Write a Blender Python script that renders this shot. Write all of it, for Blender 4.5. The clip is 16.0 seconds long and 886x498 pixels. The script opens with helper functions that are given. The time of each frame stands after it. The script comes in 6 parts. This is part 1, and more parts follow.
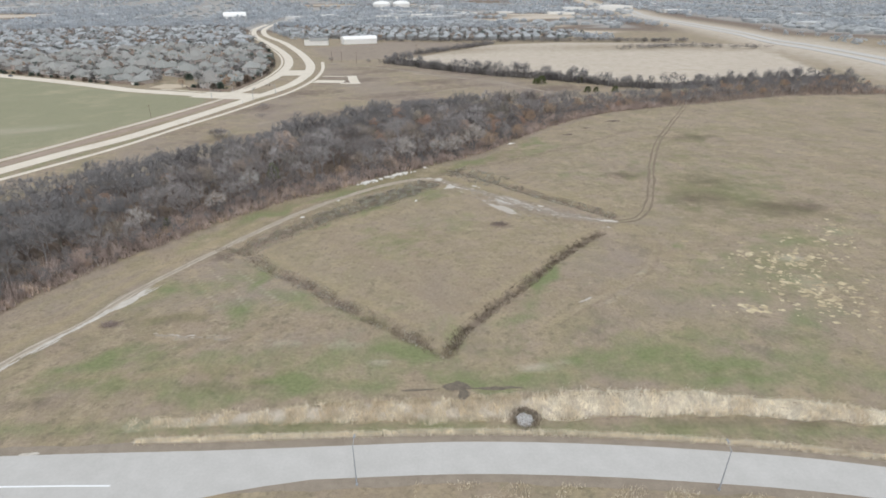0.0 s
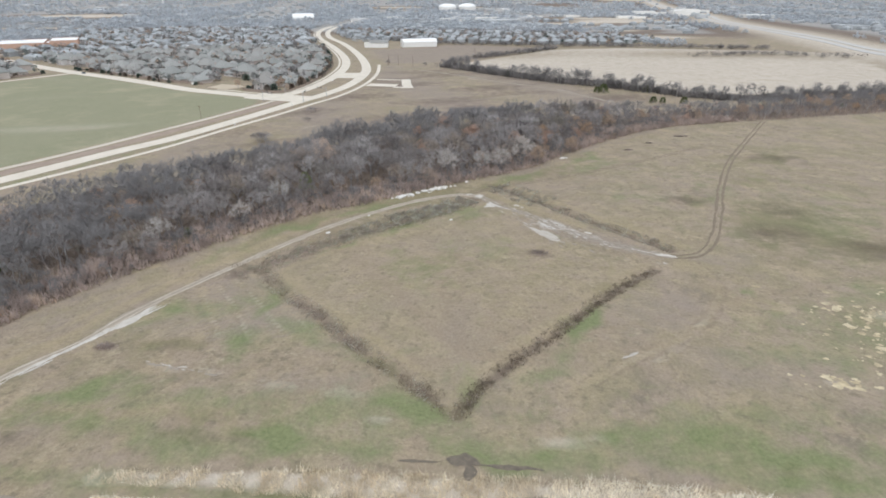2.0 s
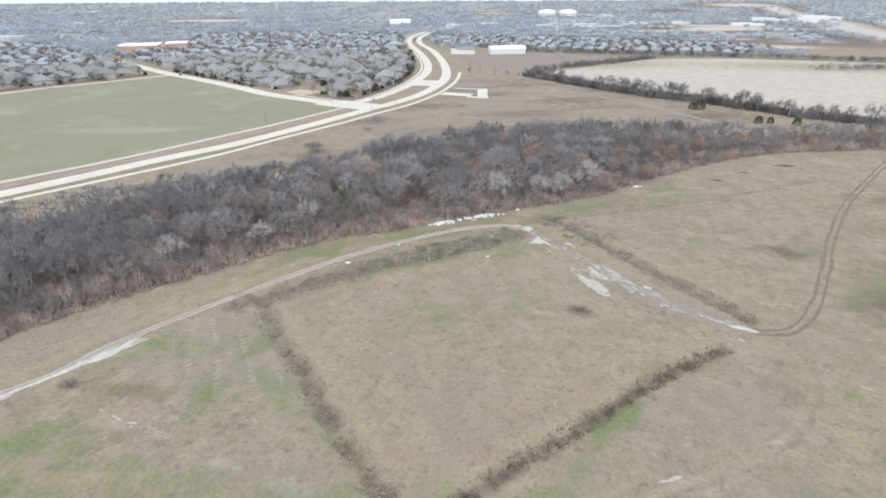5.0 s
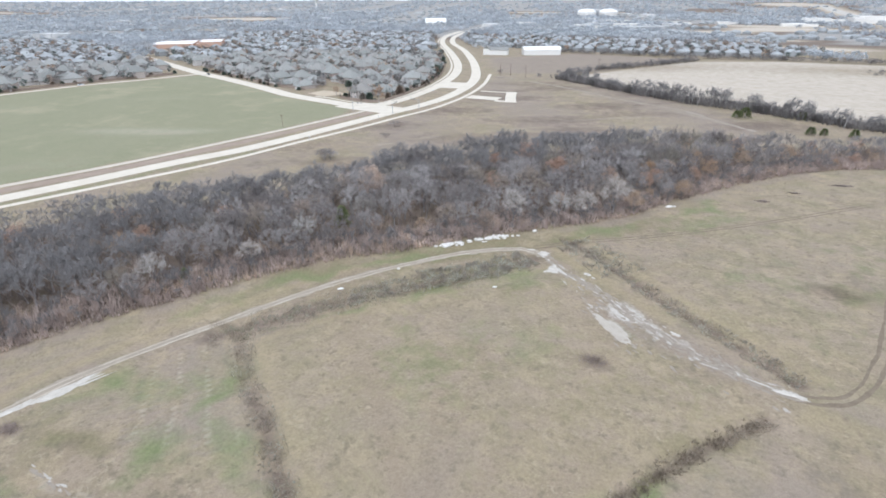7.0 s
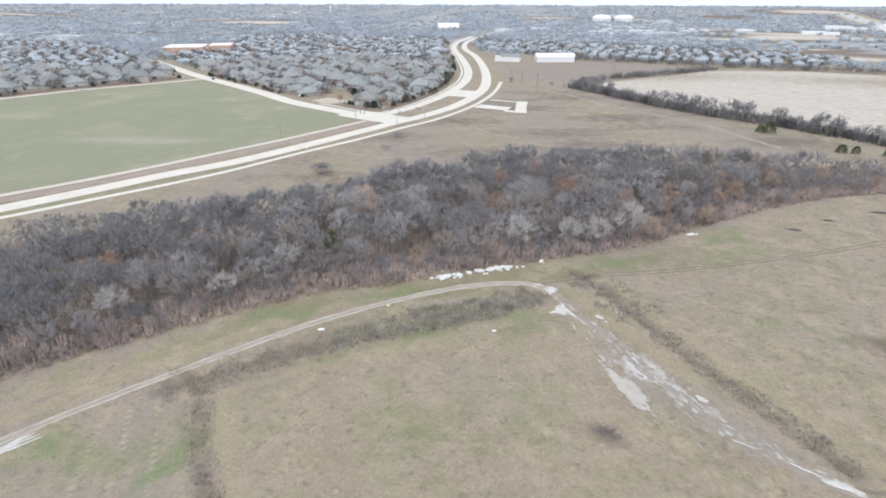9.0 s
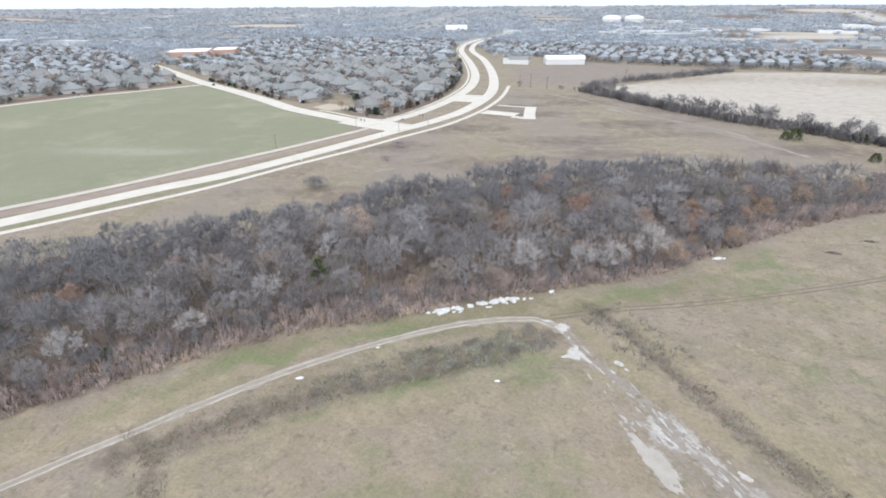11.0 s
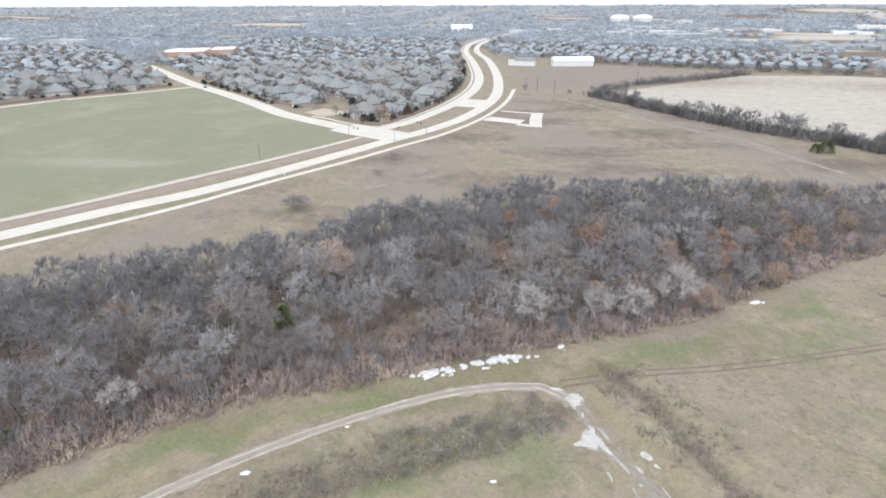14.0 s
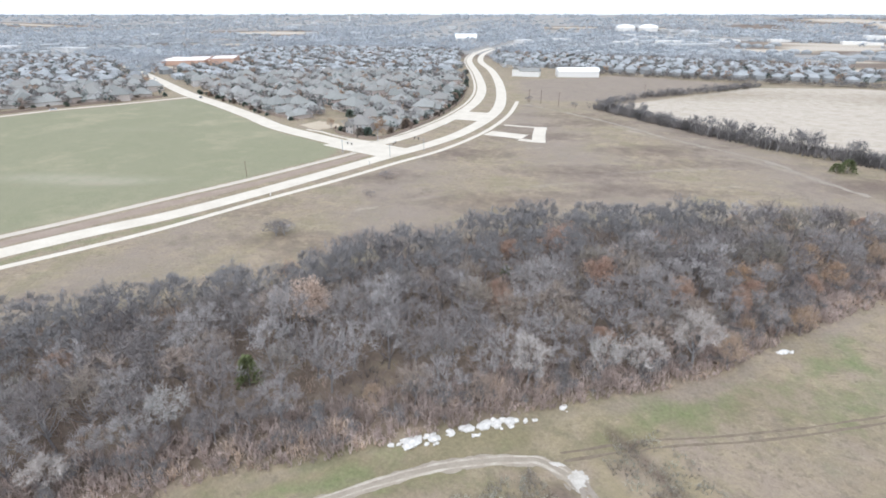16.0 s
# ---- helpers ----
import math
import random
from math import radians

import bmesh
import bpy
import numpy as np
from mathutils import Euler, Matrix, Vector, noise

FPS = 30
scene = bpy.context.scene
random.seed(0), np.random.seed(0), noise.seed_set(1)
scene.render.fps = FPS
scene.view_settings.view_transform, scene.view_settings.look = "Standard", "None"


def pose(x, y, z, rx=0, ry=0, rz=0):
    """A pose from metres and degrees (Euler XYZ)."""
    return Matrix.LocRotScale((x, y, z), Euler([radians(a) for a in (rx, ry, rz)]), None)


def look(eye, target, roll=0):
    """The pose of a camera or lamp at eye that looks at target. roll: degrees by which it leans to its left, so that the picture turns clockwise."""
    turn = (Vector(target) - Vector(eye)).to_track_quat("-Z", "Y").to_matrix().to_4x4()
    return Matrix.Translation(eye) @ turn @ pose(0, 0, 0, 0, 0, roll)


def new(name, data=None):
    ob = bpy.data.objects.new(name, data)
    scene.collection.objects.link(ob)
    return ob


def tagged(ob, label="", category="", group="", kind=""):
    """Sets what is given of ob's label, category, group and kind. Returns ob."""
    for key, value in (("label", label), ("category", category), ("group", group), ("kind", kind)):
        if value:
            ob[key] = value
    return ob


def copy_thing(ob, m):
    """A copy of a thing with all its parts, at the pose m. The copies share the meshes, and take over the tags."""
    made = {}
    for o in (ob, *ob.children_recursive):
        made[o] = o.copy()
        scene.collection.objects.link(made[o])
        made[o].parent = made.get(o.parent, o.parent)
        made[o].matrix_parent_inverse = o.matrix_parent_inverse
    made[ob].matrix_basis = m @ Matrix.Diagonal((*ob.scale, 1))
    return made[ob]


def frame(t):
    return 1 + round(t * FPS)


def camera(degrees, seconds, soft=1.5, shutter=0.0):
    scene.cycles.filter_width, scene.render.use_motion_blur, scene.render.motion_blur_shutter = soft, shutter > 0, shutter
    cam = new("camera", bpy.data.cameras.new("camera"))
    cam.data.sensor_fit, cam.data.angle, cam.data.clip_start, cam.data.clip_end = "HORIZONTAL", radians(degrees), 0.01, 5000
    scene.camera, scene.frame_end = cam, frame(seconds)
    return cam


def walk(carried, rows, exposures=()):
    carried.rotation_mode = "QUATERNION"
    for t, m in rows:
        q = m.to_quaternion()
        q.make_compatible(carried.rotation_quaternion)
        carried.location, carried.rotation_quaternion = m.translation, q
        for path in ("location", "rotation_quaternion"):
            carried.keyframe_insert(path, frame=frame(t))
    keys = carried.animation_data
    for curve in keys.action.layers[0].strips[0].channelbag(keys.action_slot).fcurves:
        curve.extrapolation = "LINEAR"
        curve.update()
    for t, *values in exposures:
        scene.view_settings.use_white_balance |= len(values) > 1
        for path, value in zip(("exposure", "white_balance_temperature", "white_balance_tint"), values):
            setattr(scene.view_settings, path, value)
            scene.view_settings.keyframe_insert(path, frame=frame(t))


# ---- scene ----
cam = camera(79.3, 16.0, soft=1.75)
EXPOSURES = [(0.0, 0.0, 5950, 9), (1.5, 0.05, 5830, 9), (2.3, 0.12, 5780, 9), (3.5, 0.28, 5680, 10), (7.5, 0.35, 5520, 10), (12.0, 0.4, 5540, 10), (16.0, 0.43, 5600, 10)]
PATH = [
    (0, (0.519, -109.198, 70.022), (0.492, -107.4, 69.146), -0.3),
    (0.5, (1.573, -104.563, 70.001), (1.521, -102.766, 69.126), -0.2),
    (1, (2.95, -100.035, 69.927), (2.841, -98.238, 69.056), -0.3),
    (1.5, (4.746, -95.493, 69.762), (4.573, -93.7, 68.894), -0.3),
    (2, (6.809, -90.97, 69.548), (6.578, -89.183, 68.681), -0.1),
    (2.5, (8.999, -86.451, 69.311), (8.709, -84.672, 68.444), -0.3),
    (3, (11.228, -81.909, 69.176), (10.878, -80.136, 68.32), -0.6),
    (3.5, (13.417, -77.411, 69.15), (13.011, -75.647, 68.3), -0.5),
    (4, (15.453, -72.871, 69.159), (14.994, -71.118, 68.31), -0.4),
    (6.5, (20.446, -48.596, 69.501), (19.814, -46.902, 68.648), -0.2),
    (7, (20.571, -43.681, 69.555), (19.915, -41.995, 68.702), -0.2),
    (7.5, (20.161, -38.611, 69.643), (19.489, -36.931, 68.791), -0.2),
    (8, (19.464, -33.914, 69.802), (18.777, -32.237, 68.956), -0.1),
    (8.5, (18.615, -29.581, 70.001), (17.926, -27.904, 69.158), 0.2),
    (9, (17.71, -25.218, 70.136), (17.015, -23.542, 69.296), 0.2),
    (11.5, (12.265, -2.942, 70.098), (11.533, -1.278, 69.264), -0.3),
    (12, (11.235, 1.217, 70.078), (10.504, 2.883, 69.247), -0.1),
    (12.5, (10.208, 5.371, 70.07), (9.476, 7.035, 69.235), -0.1),
    (13, (9.009, 9.605, 70.091), (8.272, 11.264, 69.253), -0.3),
    (13.5, (7.707, 13.853, 70.166), (6.964, 15.509, 69.326), -0.4),
    (14, (6.384, 17.978, 70.278), (5.64, 19.634, 69.44), -0.2),
    (14.5, (5.165, 22.193, 70.461), (4.414, 23.848, 69.627), -0.4),
    (15, (4.196, 26.483, 70.693), (3.441, 28.141, 69.867), 0.0),
    (15.5, (3.386, 30.695, 70.885), (2.631, 32.357, 70.068), 0.1),
    (16, (2.799, 34.901, 71.025), (2.036, 36.561, 70.212), 0.0),
]

walk(cam, [(t, look(eye, target, roll)) for t, eye, target, roll in PATH], EXPOSURES)

# ---- light: an even overcast sky ----
SUN_EL, SUN_AZ = radians(48), radians(200)
world = bpy.data.worlds.new("overcast_sky")
scene.world = world
world.use_nodes = True
wn, wl = world.node_tree.nodes, world.node_tree.links
wn.clear()
sky = wn.new("ShaderNodeTexSky")
sky.sky_type, sky.sun_disc = "NISHITA", False
sky.sun_elevation, sky.sun_rotation = SUN_EL, SUN_AZ
sky.air_density, sky.dust_density, sky.ozone_density = 1.0, 6.0, 1.0
grey = wn.new("ShaderNodeHueSaturation")
grey.inputs["Saturation"].default_value = 0.25
veil = wn.new("ShaderNodeMix")
veil.data_type = "RGBA"
veil.inputs["Factor"].default_value = 0.75
veil.inputs["B"].default_value = (11.2, 11.3, 11.6, 1)
back = wn.new("ShaderNodeBackground")
back.inputs["Strength"].default_value = 0.1
out = wn.new("ShaderNodeOutputWorld")
wl.new(sky.outputs["Color"], grey.inputs["Color"])
wl.new(grey.outputs["Color"], veil.inputs["A"])
wl.new(veil.outputs["Result"], back.inputs["Color"])
wl.new(back.outputs["Background"], out.inputs["Surface"])
sun = new("sun", bpy.data.lights.new("sun", "SUN"))
sun.data.energy, sun.data.angle, sun.data.color = 1.1, radians(25), (1.0, 0.96, 0.9)
sun.matrix_world = look((60, -120, 200), (0, 40, 0))

# ---- materials ----


class Shade:
    """A small builder for node materials in world-size coordinates."""

    def __init__(self, name, rough=0.9):
        self.mat = bpy.data.materials.new(name)
        self.mat.use_nodes = True
        self.nodes, self.links = self.mat.node_tree.nodes, self.mat.node_tree.links
        self.bsdf = self.nodes["Principled BSDF"]
        self.bsdf.inputs["Roughness"].default_value = rough
        self.bsdf.inputs["Specular IOR Level"].default_value = 0.25
        self.place = self.nodes.new("ShaderNodeNewGeometry").outputs["Position"]

    def noise(self, scale, detail=4.0, rough=0.55, stretch=None):
        n = self.nodes.new("ShaderNodeTexNoise")
        n.inputs["Scale"].default_value, n.inputs["Detail"].default_value, n.inputs["Roughness"].default_value = scale, detail, rough
        src = self.place
        if stretch:
            m = self.nodes.new("ShaderNodeMapping")
            m.inputs["Rotation"].default_value = (0, 0, stretch[2])
            m.inputs["Scale"].default_value = (stretch[0], stretch[1], 1)
            self.links.new(src, m.inputs["Vector"])
            src = m.outputs["Vector"]
        self.links.new(src, n.inputs["Vector"])
        return n.outputs["Fac"]

    def ramp(self, fac, *stops):
        r = self.nodes.new("ShaderNodeValToRGB")
        e = r.color_ramp.elements
        while len(e) < len(stops):
            e.new(0.5)
        for k, (p, c) in enumerate(stops):
            e[k].position = p
            e[k].color = (c, c, c, 1) if isinstance(c, (int, float)) else (*c, 1)
        self.links.new(fac, r.inputs["Fac"])
        return r.outputs["Color"]

    def mix(self, fac, a, b, kind="MIX"):
        m = self.nodes.new("ShaderNodeMix")
        m.data_type, m.blend_type = "RGBA", kind
        for value, slot in ((fac, "Factor"), (a, "A"), (b, "B")):
            if isinstance(value, (int, float)):
                m.inputs[slot].default_value = value if slot == "Factor" else (value, value, value, 1)
            elif isinstance(value, tuple):
                m.inputs[slot].default_value = (*value, 1)
            else:
                self.links.new(value, m.inputs[slot])
        return m.outputs["Result"]

    def math(self, op, a, b=0.0, clamp=False):
        m = self.nodes.new("ShaderNodeMath")
        m.operation, m.use_clamp = op, clamp
        for k, value in enumerate((a, b)):
            if isinstance(value, (int, float)):
                m.inputs[k].default_value = value
            else:
                self.links.new(value, m.inputs[k])
        return m.outputs["Value"]

    def random(self, island=False):
        if island:
            return self.nodes.new("ShaderNodeNewGeometry").outputs["Random Per Island"]
        return self.nodes.new("ShaderNodeObjectInfo").outputs["Random"]

    def thin(self, colour, share):
        """Small leaves and twigs pass a share of the light to their far side."""
        through_leaf = self.nodes.new("ShaderNodeBsdfTranslucent")
        both = self.nodes.new("ShaderNodeMixShader")
        both.inputs["Fac"].default_value = share
        self.links.new(colour, through_leaf.inputs["Color"])
        self.links.new(self.bsdf.outputs["BSDF"], both.inputs[1])
        self.links.new(through_leaf.outputs["BSDF"], both.inputs[2])
        self.links.new(both.outputs["Shader"], self.nodes["Material Output"].inputs["Surface"])

    def done(self, colour, bump=None, depth=0.05, strength=0.6):
        if isinstance(colour, tuple):
            self.bsdf.inputs["Base Color"].default_value = (*colour, 1)
        else:
            self.links.new(colour, self.bsdf.inputs["Base Color"])
        if bump is not None:
            b = self.nodes.new("ShaderNodeBump")
            b.inputs["Distance"].default_value, b.inputs["Strength"].default_value = depth, strength
            self.links.new(bump, b.inputs["Height"])
            self.links.new(b.outputs["Normal"], self.bsdf.inputs["Normal"])
        return self.mat


def simple(name, a, b, scale=3.0, rough=0.85, per_object=0.0, island=False, bump=0.0):
    """Two tones in noise at two scales, with an optional shift from one object or piece to the next."""
    s = Shade(name, rough)
    fac = s.mix(0.4, s.noise(scale, 5), s.noise(scale * 9, 3))
    col = s.mix(s.ramp(fac, (0.35, 0.0), (0.65, 1.0)), a, b)
    if per_object:
        shift = s.ramp(s.random(island), (0.0, 1.0 - per_object), (1.0, 1.0 + per_object))
        col = s.mix(1.0, col, shift, "MULTIPLY")
    return s.done(col, s.noise(scale * 9, 3) if bump else None, bump)


def varied(name, stops, rough=0.9, island=False, grain=2.0, spread=0.27, thin=0.0):
    """One of several hues for each object (or each loose piece), with some grain."""
    s = Shade(name, rough)
    col = s.ramp(s.random(island), *stops)
    col = s.mix(1.0, col, s.ramp(s.noise(grain, 4), (0.3, 1 - spread), (0.7, 1 + spread)), "MULTIPLY")
    s.done(col)
    if thin:
        s.thin(col, thin)
    return s.mat


def ground_material():
    s = Shade("winter_grass", 0.95)
    cov = s.nodes.new("ShaderNodeVertexColor")
    cov.layer_name = "cover"
    sep = s.nodes.new("ShaderNodeSeparateColor")
    s.links.new(cov.outputs["Color"], sep.inputs["Color"])
    green, bare, pale, weedy = sep.outputs[0], sep.outputs[1], sep.outputs[2], cov.outputs["Alpha"]
    wide = s.noise(0.022, 5, 0.6)
    mid = s.noise(0.16, 6, 0.65)
    fine = s.noise(1.3, 6, 0.7)
    grain = s.noise(5.5, 4, 0.75)
    col = s.mix(s.ramp(wide, (0.38, 0.0), (0.62, 1.0)), (0.258, 0.208, 0.145), (0.312, 0.256, 0.186))
    col = s.mix(s.ramp(mid, (0.42, 0.0), (0.66, 0.8)), col, (0.222, 0.188, 0.126))
    col = s.mix(s.ramp(s.noise(0.03, 7, 0.7), (0.48, 0.0), (0.58, 0.7)), col, (0.232, 0.206, 0.125))
    col = s.mix(s.ramp(s.noise(0.047, 7, 0.72), (0.5, 0.0), (0.62, 0.8)), col, (0.272, 0.222, 0.174))
    col = s.mix(s.ramp(s.noise(0.055, 7, 0.72), (0.53, 0.0), (0.62, 0.8)), col, (0.335, 0.272, 0.18))
    col = s.mix(s.ramp(s.noise(0.041, 7, 0.72), (0.54, 0.0), (0.66, 0.85)), col, (0.185, 0.156, 0.12))
    col = s.mix(s.ramp(s.noise(0.09, 7, 0.75), (0.54, 0.0), (0.64, 0.6)), col, (0.215, 0.2, 0.12))
    col = s.mix(s.ramp(s.noise(0.11, 7, 0.75), (0.55, 0.0), (0.66, 0.75)), col, (0.36, 0.305, 0.215))
    col = s.mix(s.ramp(s.noise(0.31, 6, 0.75), (0.58, 0.0), (0.7, 0.75)), col, (0.40, 0.345, 0.25))
    streak = s.noise(0.3, 6, 0.75, (0.3, 1.1, radians(-50)))
    col = s.mix(s.ramp(streak, (0.52, 0.0), (0.7, 0.4)), col, (0.2, 0.168, 0.124))
    tuft = s.noise(2.6, 5, 0.8)
    col = s.mix(s.ramp(tuft, (0.6, 0.0), (0.68, 0.55)), col, (0.15, 0.125, 0.08))

    tint = s.nodes.new("ShaderNodeVertexColor")
    tint.layer_name = "tint"
    tsep = s.nodes.new("ShaderNodeSeparateColor")
    s.links.new(tint.outputs["Color"], tsep.inputs["Color"])
    straw, mauve, olive, pasture = tsep.outputs[0], tsep.outputs[1], tsep.outputs[2], tint.outputs["Alpha"]
    col = s.mix(s.ramp(s.noise(0.07, 8, 0.72), (0.46, 0.0), (0.6, 0.7)), col, (0.292, 0.238, 0.182))
    col = s.mix(s.ramp(s.noise(0.052, 8, 0.7), (0.5, 0.0), (0.64, 0.7)), col, (0.222, 0.198, 0.122))
    col = s.mix(s.ramp(s.noise(0.13, 8, 0.74), (0.5, 0.0), (0.62, 0.6)), col, (0.33, 0.272, 0.178))
    col = s.mix(s.ramp(s.noise(0.42, 6, 0.7), (0.54, 0.0), (0.66, 0.75)), col, (0.165, 0.14, 0.1))
    clump = s.noise(0.75, 7, 0.78)
    col = s.mix(s.ramp(clump, (0.57, 0.0), (0.66, 0.7)), col, (0.15, 0.13, 0.088))
    col = s.mix(s.ramp(clump, (0.3, 0.7), (0.41, 0.0)), col, (0.37, 0.32, 0.235))
    edge = s.ramp(s.mix(0.45, s.noise(0.09, 7, 0.75), mid), (0.38, 0.0), (0.62, 1.0))

    def layer(col, mask, low, high, colour, weight=1.0, scale_mix=None):
        rough_edge = s.math("ADD", mask, s.math("MULTIPLY", s.math("SUBTRACT", s.mix(0.3, edge, fine), 0.5), scale_mix or 0.5))
        return s.mix(s.math("MULTIPLY", s.ramp(rough_edge, (low, 0.0), (high, 1.0)), weight), col, colour)

    col = layer(col, mauve, 0.2, 0.9, s.mix(mid, (0.2, 0.166, 0.136), (0.3, 0.252, 0.212)), 0.8, 0.8)
    col = layer(col, straw, 0.2, 0.85, s.mix(mid, (0.26, 0.213, 0.128), (0.36, 0.3, 0.19)), 0.75, 0.9)
    col = layer(col, olive, 0.2, 0.85, s.mix(fine, (0.15, 0.133, 0.075), (0.235, 0.205, 0.122)), 0.8, 0.9)
    col = layer(col, pale, 0.3, 0.85, s.mix(s.mix(0.5, mid, s.noise(0.05, 6, 0.7, (0.35, 1.3, radians(20)))), (0.36, 0.307, 0.24), (0.58, 0.53, 0.455)), 0.95, 0.5)
    col = layer(col, green, 0.14, 0.78, s.mix(fine, (0.122, 0.16, 0.062), (0.21, 0.224, 0.112)), 0.88, 0.7)
    col = layer(col, pasture, 0.2, 0.8, s.mix(s.mix(0.5, mid, s.noise(0.035, 6, 0.7)), (0.18, 0.196, 0.112), (0.278, 0.268, 0.18)), 0.88, 0.6)
    col = s.mix(s.math("MULTIPLY", s.ramp(s.noise(0.022, 8, 0.72), (0.52, 0.0), (0.66, 0.6)), pasture), col, (0.355, 0.315, 0.215))
    brown = s.mix(s.ramp(green, (0.1, 0.0), (0.6, 1.0)), (0.19, 0.147, 0.117), (0.15, 0.13, 0.068))
    col = layer(col, weedy, 0.3, 0.75, s.mix(fine, s.mix(1.0, brown, 0.6, "MULTIPLY"), brown), 0.9, 0.65)
    col = s.mix(1.0, col, (1.03, 0.996, 0.955), "MULTIPLY")
    # far land: woodland cover with haze painted in, paler and greyer than near soil
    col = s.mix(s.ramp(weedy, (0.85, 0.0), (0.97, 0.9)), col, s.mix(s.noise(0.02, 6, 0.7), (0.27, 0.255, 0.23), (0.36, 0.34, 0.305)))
    col = layer(col, bare, 0.38, 0.62, s.mix(mid, (0.62, 0.585, 0.53), (0.44, 0.39, 0.32)), 1.0, 0.5)
    speck = s.mix(0.5, fine, grain)
    col = s.mix(1.0, col, s.ramp(speck, (0.3, 0.7), (0.5, 1.0), (0.72, 1.32)), "MULTIPLY")
    return s.done(col, s.mix(0.5, fine, grain), 0.25, 0.5)


M_GROUND = ground_material()
M_ASPHALT = simple("grey_asphalt", (0.425, 0.403, 0.366), (0.485, 0.463, 0.424), 0.25, 0.9, bump=0.01)
M_CONCRETE = simple("pale_concrete", (0.55, 0.485, 0.385), (0.65, 0.585, 0.48), 0.12, 0.9, bump=0.01)
M_WALK = simple("weathered_concrete", (0.47, 0.405, 0.32), (0.56, 0.495, 0.40), 0.12, 0.9, bump=0.01)
M_PAINT = simple("road_paint", (0.72, 0.72, 0.70), (0.8, 0.8, 0.78), 2, 0.7)
M_TRAIL = simple("worn_limestone_gravel", (0.33, 0.275, 0.205), (0.50, 0.44, 0.355), 0.35, 0.95, bump=0.03)
M_RUT = simple("rutted_soil", (0.155, 0.12, 0.083), (0.235, 0.187, 0.132), 0.6, 0.95, bump=0.04)
M_ROCK = simple("pale_rubble", (0.5, 0.465, 0.41), (0.74, 0.70, 0.635), 1.5, 0.9, 0.12, bump=0.04)
M_BARK = varied("grey_bark", ((0.0, (0.2, 0.185, 0.175)), (0.5, (0.27, 0.255, 0.245)), (1.0, (0.18, 0.155, 0.14))))
M_TWIG = varied("bare_twigs", ((0.0, (0.155, 0.138, 0.131)), (0.2, (0.34, 0.311, 0.292)), (0.4, (0.19, 0.166, 0.152)), (0.6, (0.41, 0.378, 0.355)), (0.75, (0.265, 0.237, 0.222)), (0.88, (0.24, 0.215, 0.172)), (1.0, (0.37, 0.30, 0.25))), grain=0.8)
M_SILVER = varied("silver_twigs", ((0.0, (0.42, 0.395, 0.365)), (0.5, (0.46, 0.41, 0.365)), (1.0, (0.43, 0.415, 0.395))), grain=0.8)
M_TAN = varied("dry_tan_leaves", ((0.0, (0.56, 0.44, 0.35)), (0.5, (0.6, 0.48, 0.385)), (1.0, (0.54, 0.42, 0.335))), grain=0.8, thin=0.45)
M_RUST = varied("rust_leaves", ((0.0, (0.45, 0.315, 0.235)), (0.5, (0.48, 0.35, 0.27)), (1.0, (0.44, 0.30, 0.225))), grain=0.8, thin=0.45)
M_RUSSET = varied("thin_russet_leaves", ((0.0, (0.42, 0.31, 0.215)), (0.4, (0.45, 0.345, 0.255)), (0.7, (0.43, 0.29, 0.18)), (1.0, (0.40, 0.32, 0.26))), grain=0.8, thin=0.35)
M_CEDAR = varied("cedar_green", ((0.0, (0.12, 0.138, 0.066)), (1.0, (0.18, 0.2, 0.09))), grain=1.0)
M_ROOF = varied("asphalt_shingles", ((0.0, (0.205, 0.205, 0.186)), (0.25, (0.275, 0.273, 0.248)), (0.5, (0.255, 0.238, 0.212)), (0.75, (0.305, 0.302, 0.277)), (1.0, (0.265, 0.262, 0.236))), grain=4.0, spread=0.1)
M_WALL = varied("house_brick", ((0.0, (0.40, 0.34, 0.295)), (0.4, (0.46, 0.41, 0.365)), (0.7, (0.55, 0.53, 0.50)), (1.0, (0.38, 0.29, 0.245))), grain=1.5, spread=0.12)
M_GLASS = simple("window_glass", (0.05, 0.06, 0.07), (0.09, 0.1, 0.11), 0.5, 0.15)
M_TRIM = simple("white_trim", (0.69, 0.665, 0.61), (0.77, 0.745, 0.69), 1.0, 0.7)
M_WHITE = simple("white_metal_roof", (0.78, 0.76, 0.71), (0.84, 0.82, 0.77), 0.3, 0.5)
M_BRICK = simple("red_brick", (0.46, 0.30, 0.22), (0.54, 0.37, 0.28), 0.8, 0.9)
M_STEEL = simple("galvanised_steel", (0.28, 0.29, 0.3), (0.36, 0.37, 0.38), 3, 0.5)
M_WOOD = simple("weathered_wood", (0.16, 0.11, 0.08), (0.24, 0.18, 0.14), 2, 0.9, 0.1)
M_DARK = simple("dark_rubber", (0.03, 0.03, 0.03), (0.05, 0.05, 0.05), 3, 0.8)

# ---- plan helpers ----


def curve(points, step=4.0):
    """A smooth line through the plan points, sampled about every step metres."""
    p = [np.array(q, float) for q in points]
    p = [2 * p[0] - p[1]] + p + [2 * p[-1] - p[-2]]
    res = []
    for a, b, c, d in zip(p, p[1:], p[2:], p[3:]):
        n = max(1, int(np.linalg.norm(c - b) / step))
        for k in range(n):
            t = k / n
            res.append(0.5 * (2 * b + (c - a) * t + (2 * a - 5 * b + 4 * c - d) * t * t + (3 * b - a - 3 * c + d) * t ** 3))
    res.append(p[-2])
    return np.array(res)


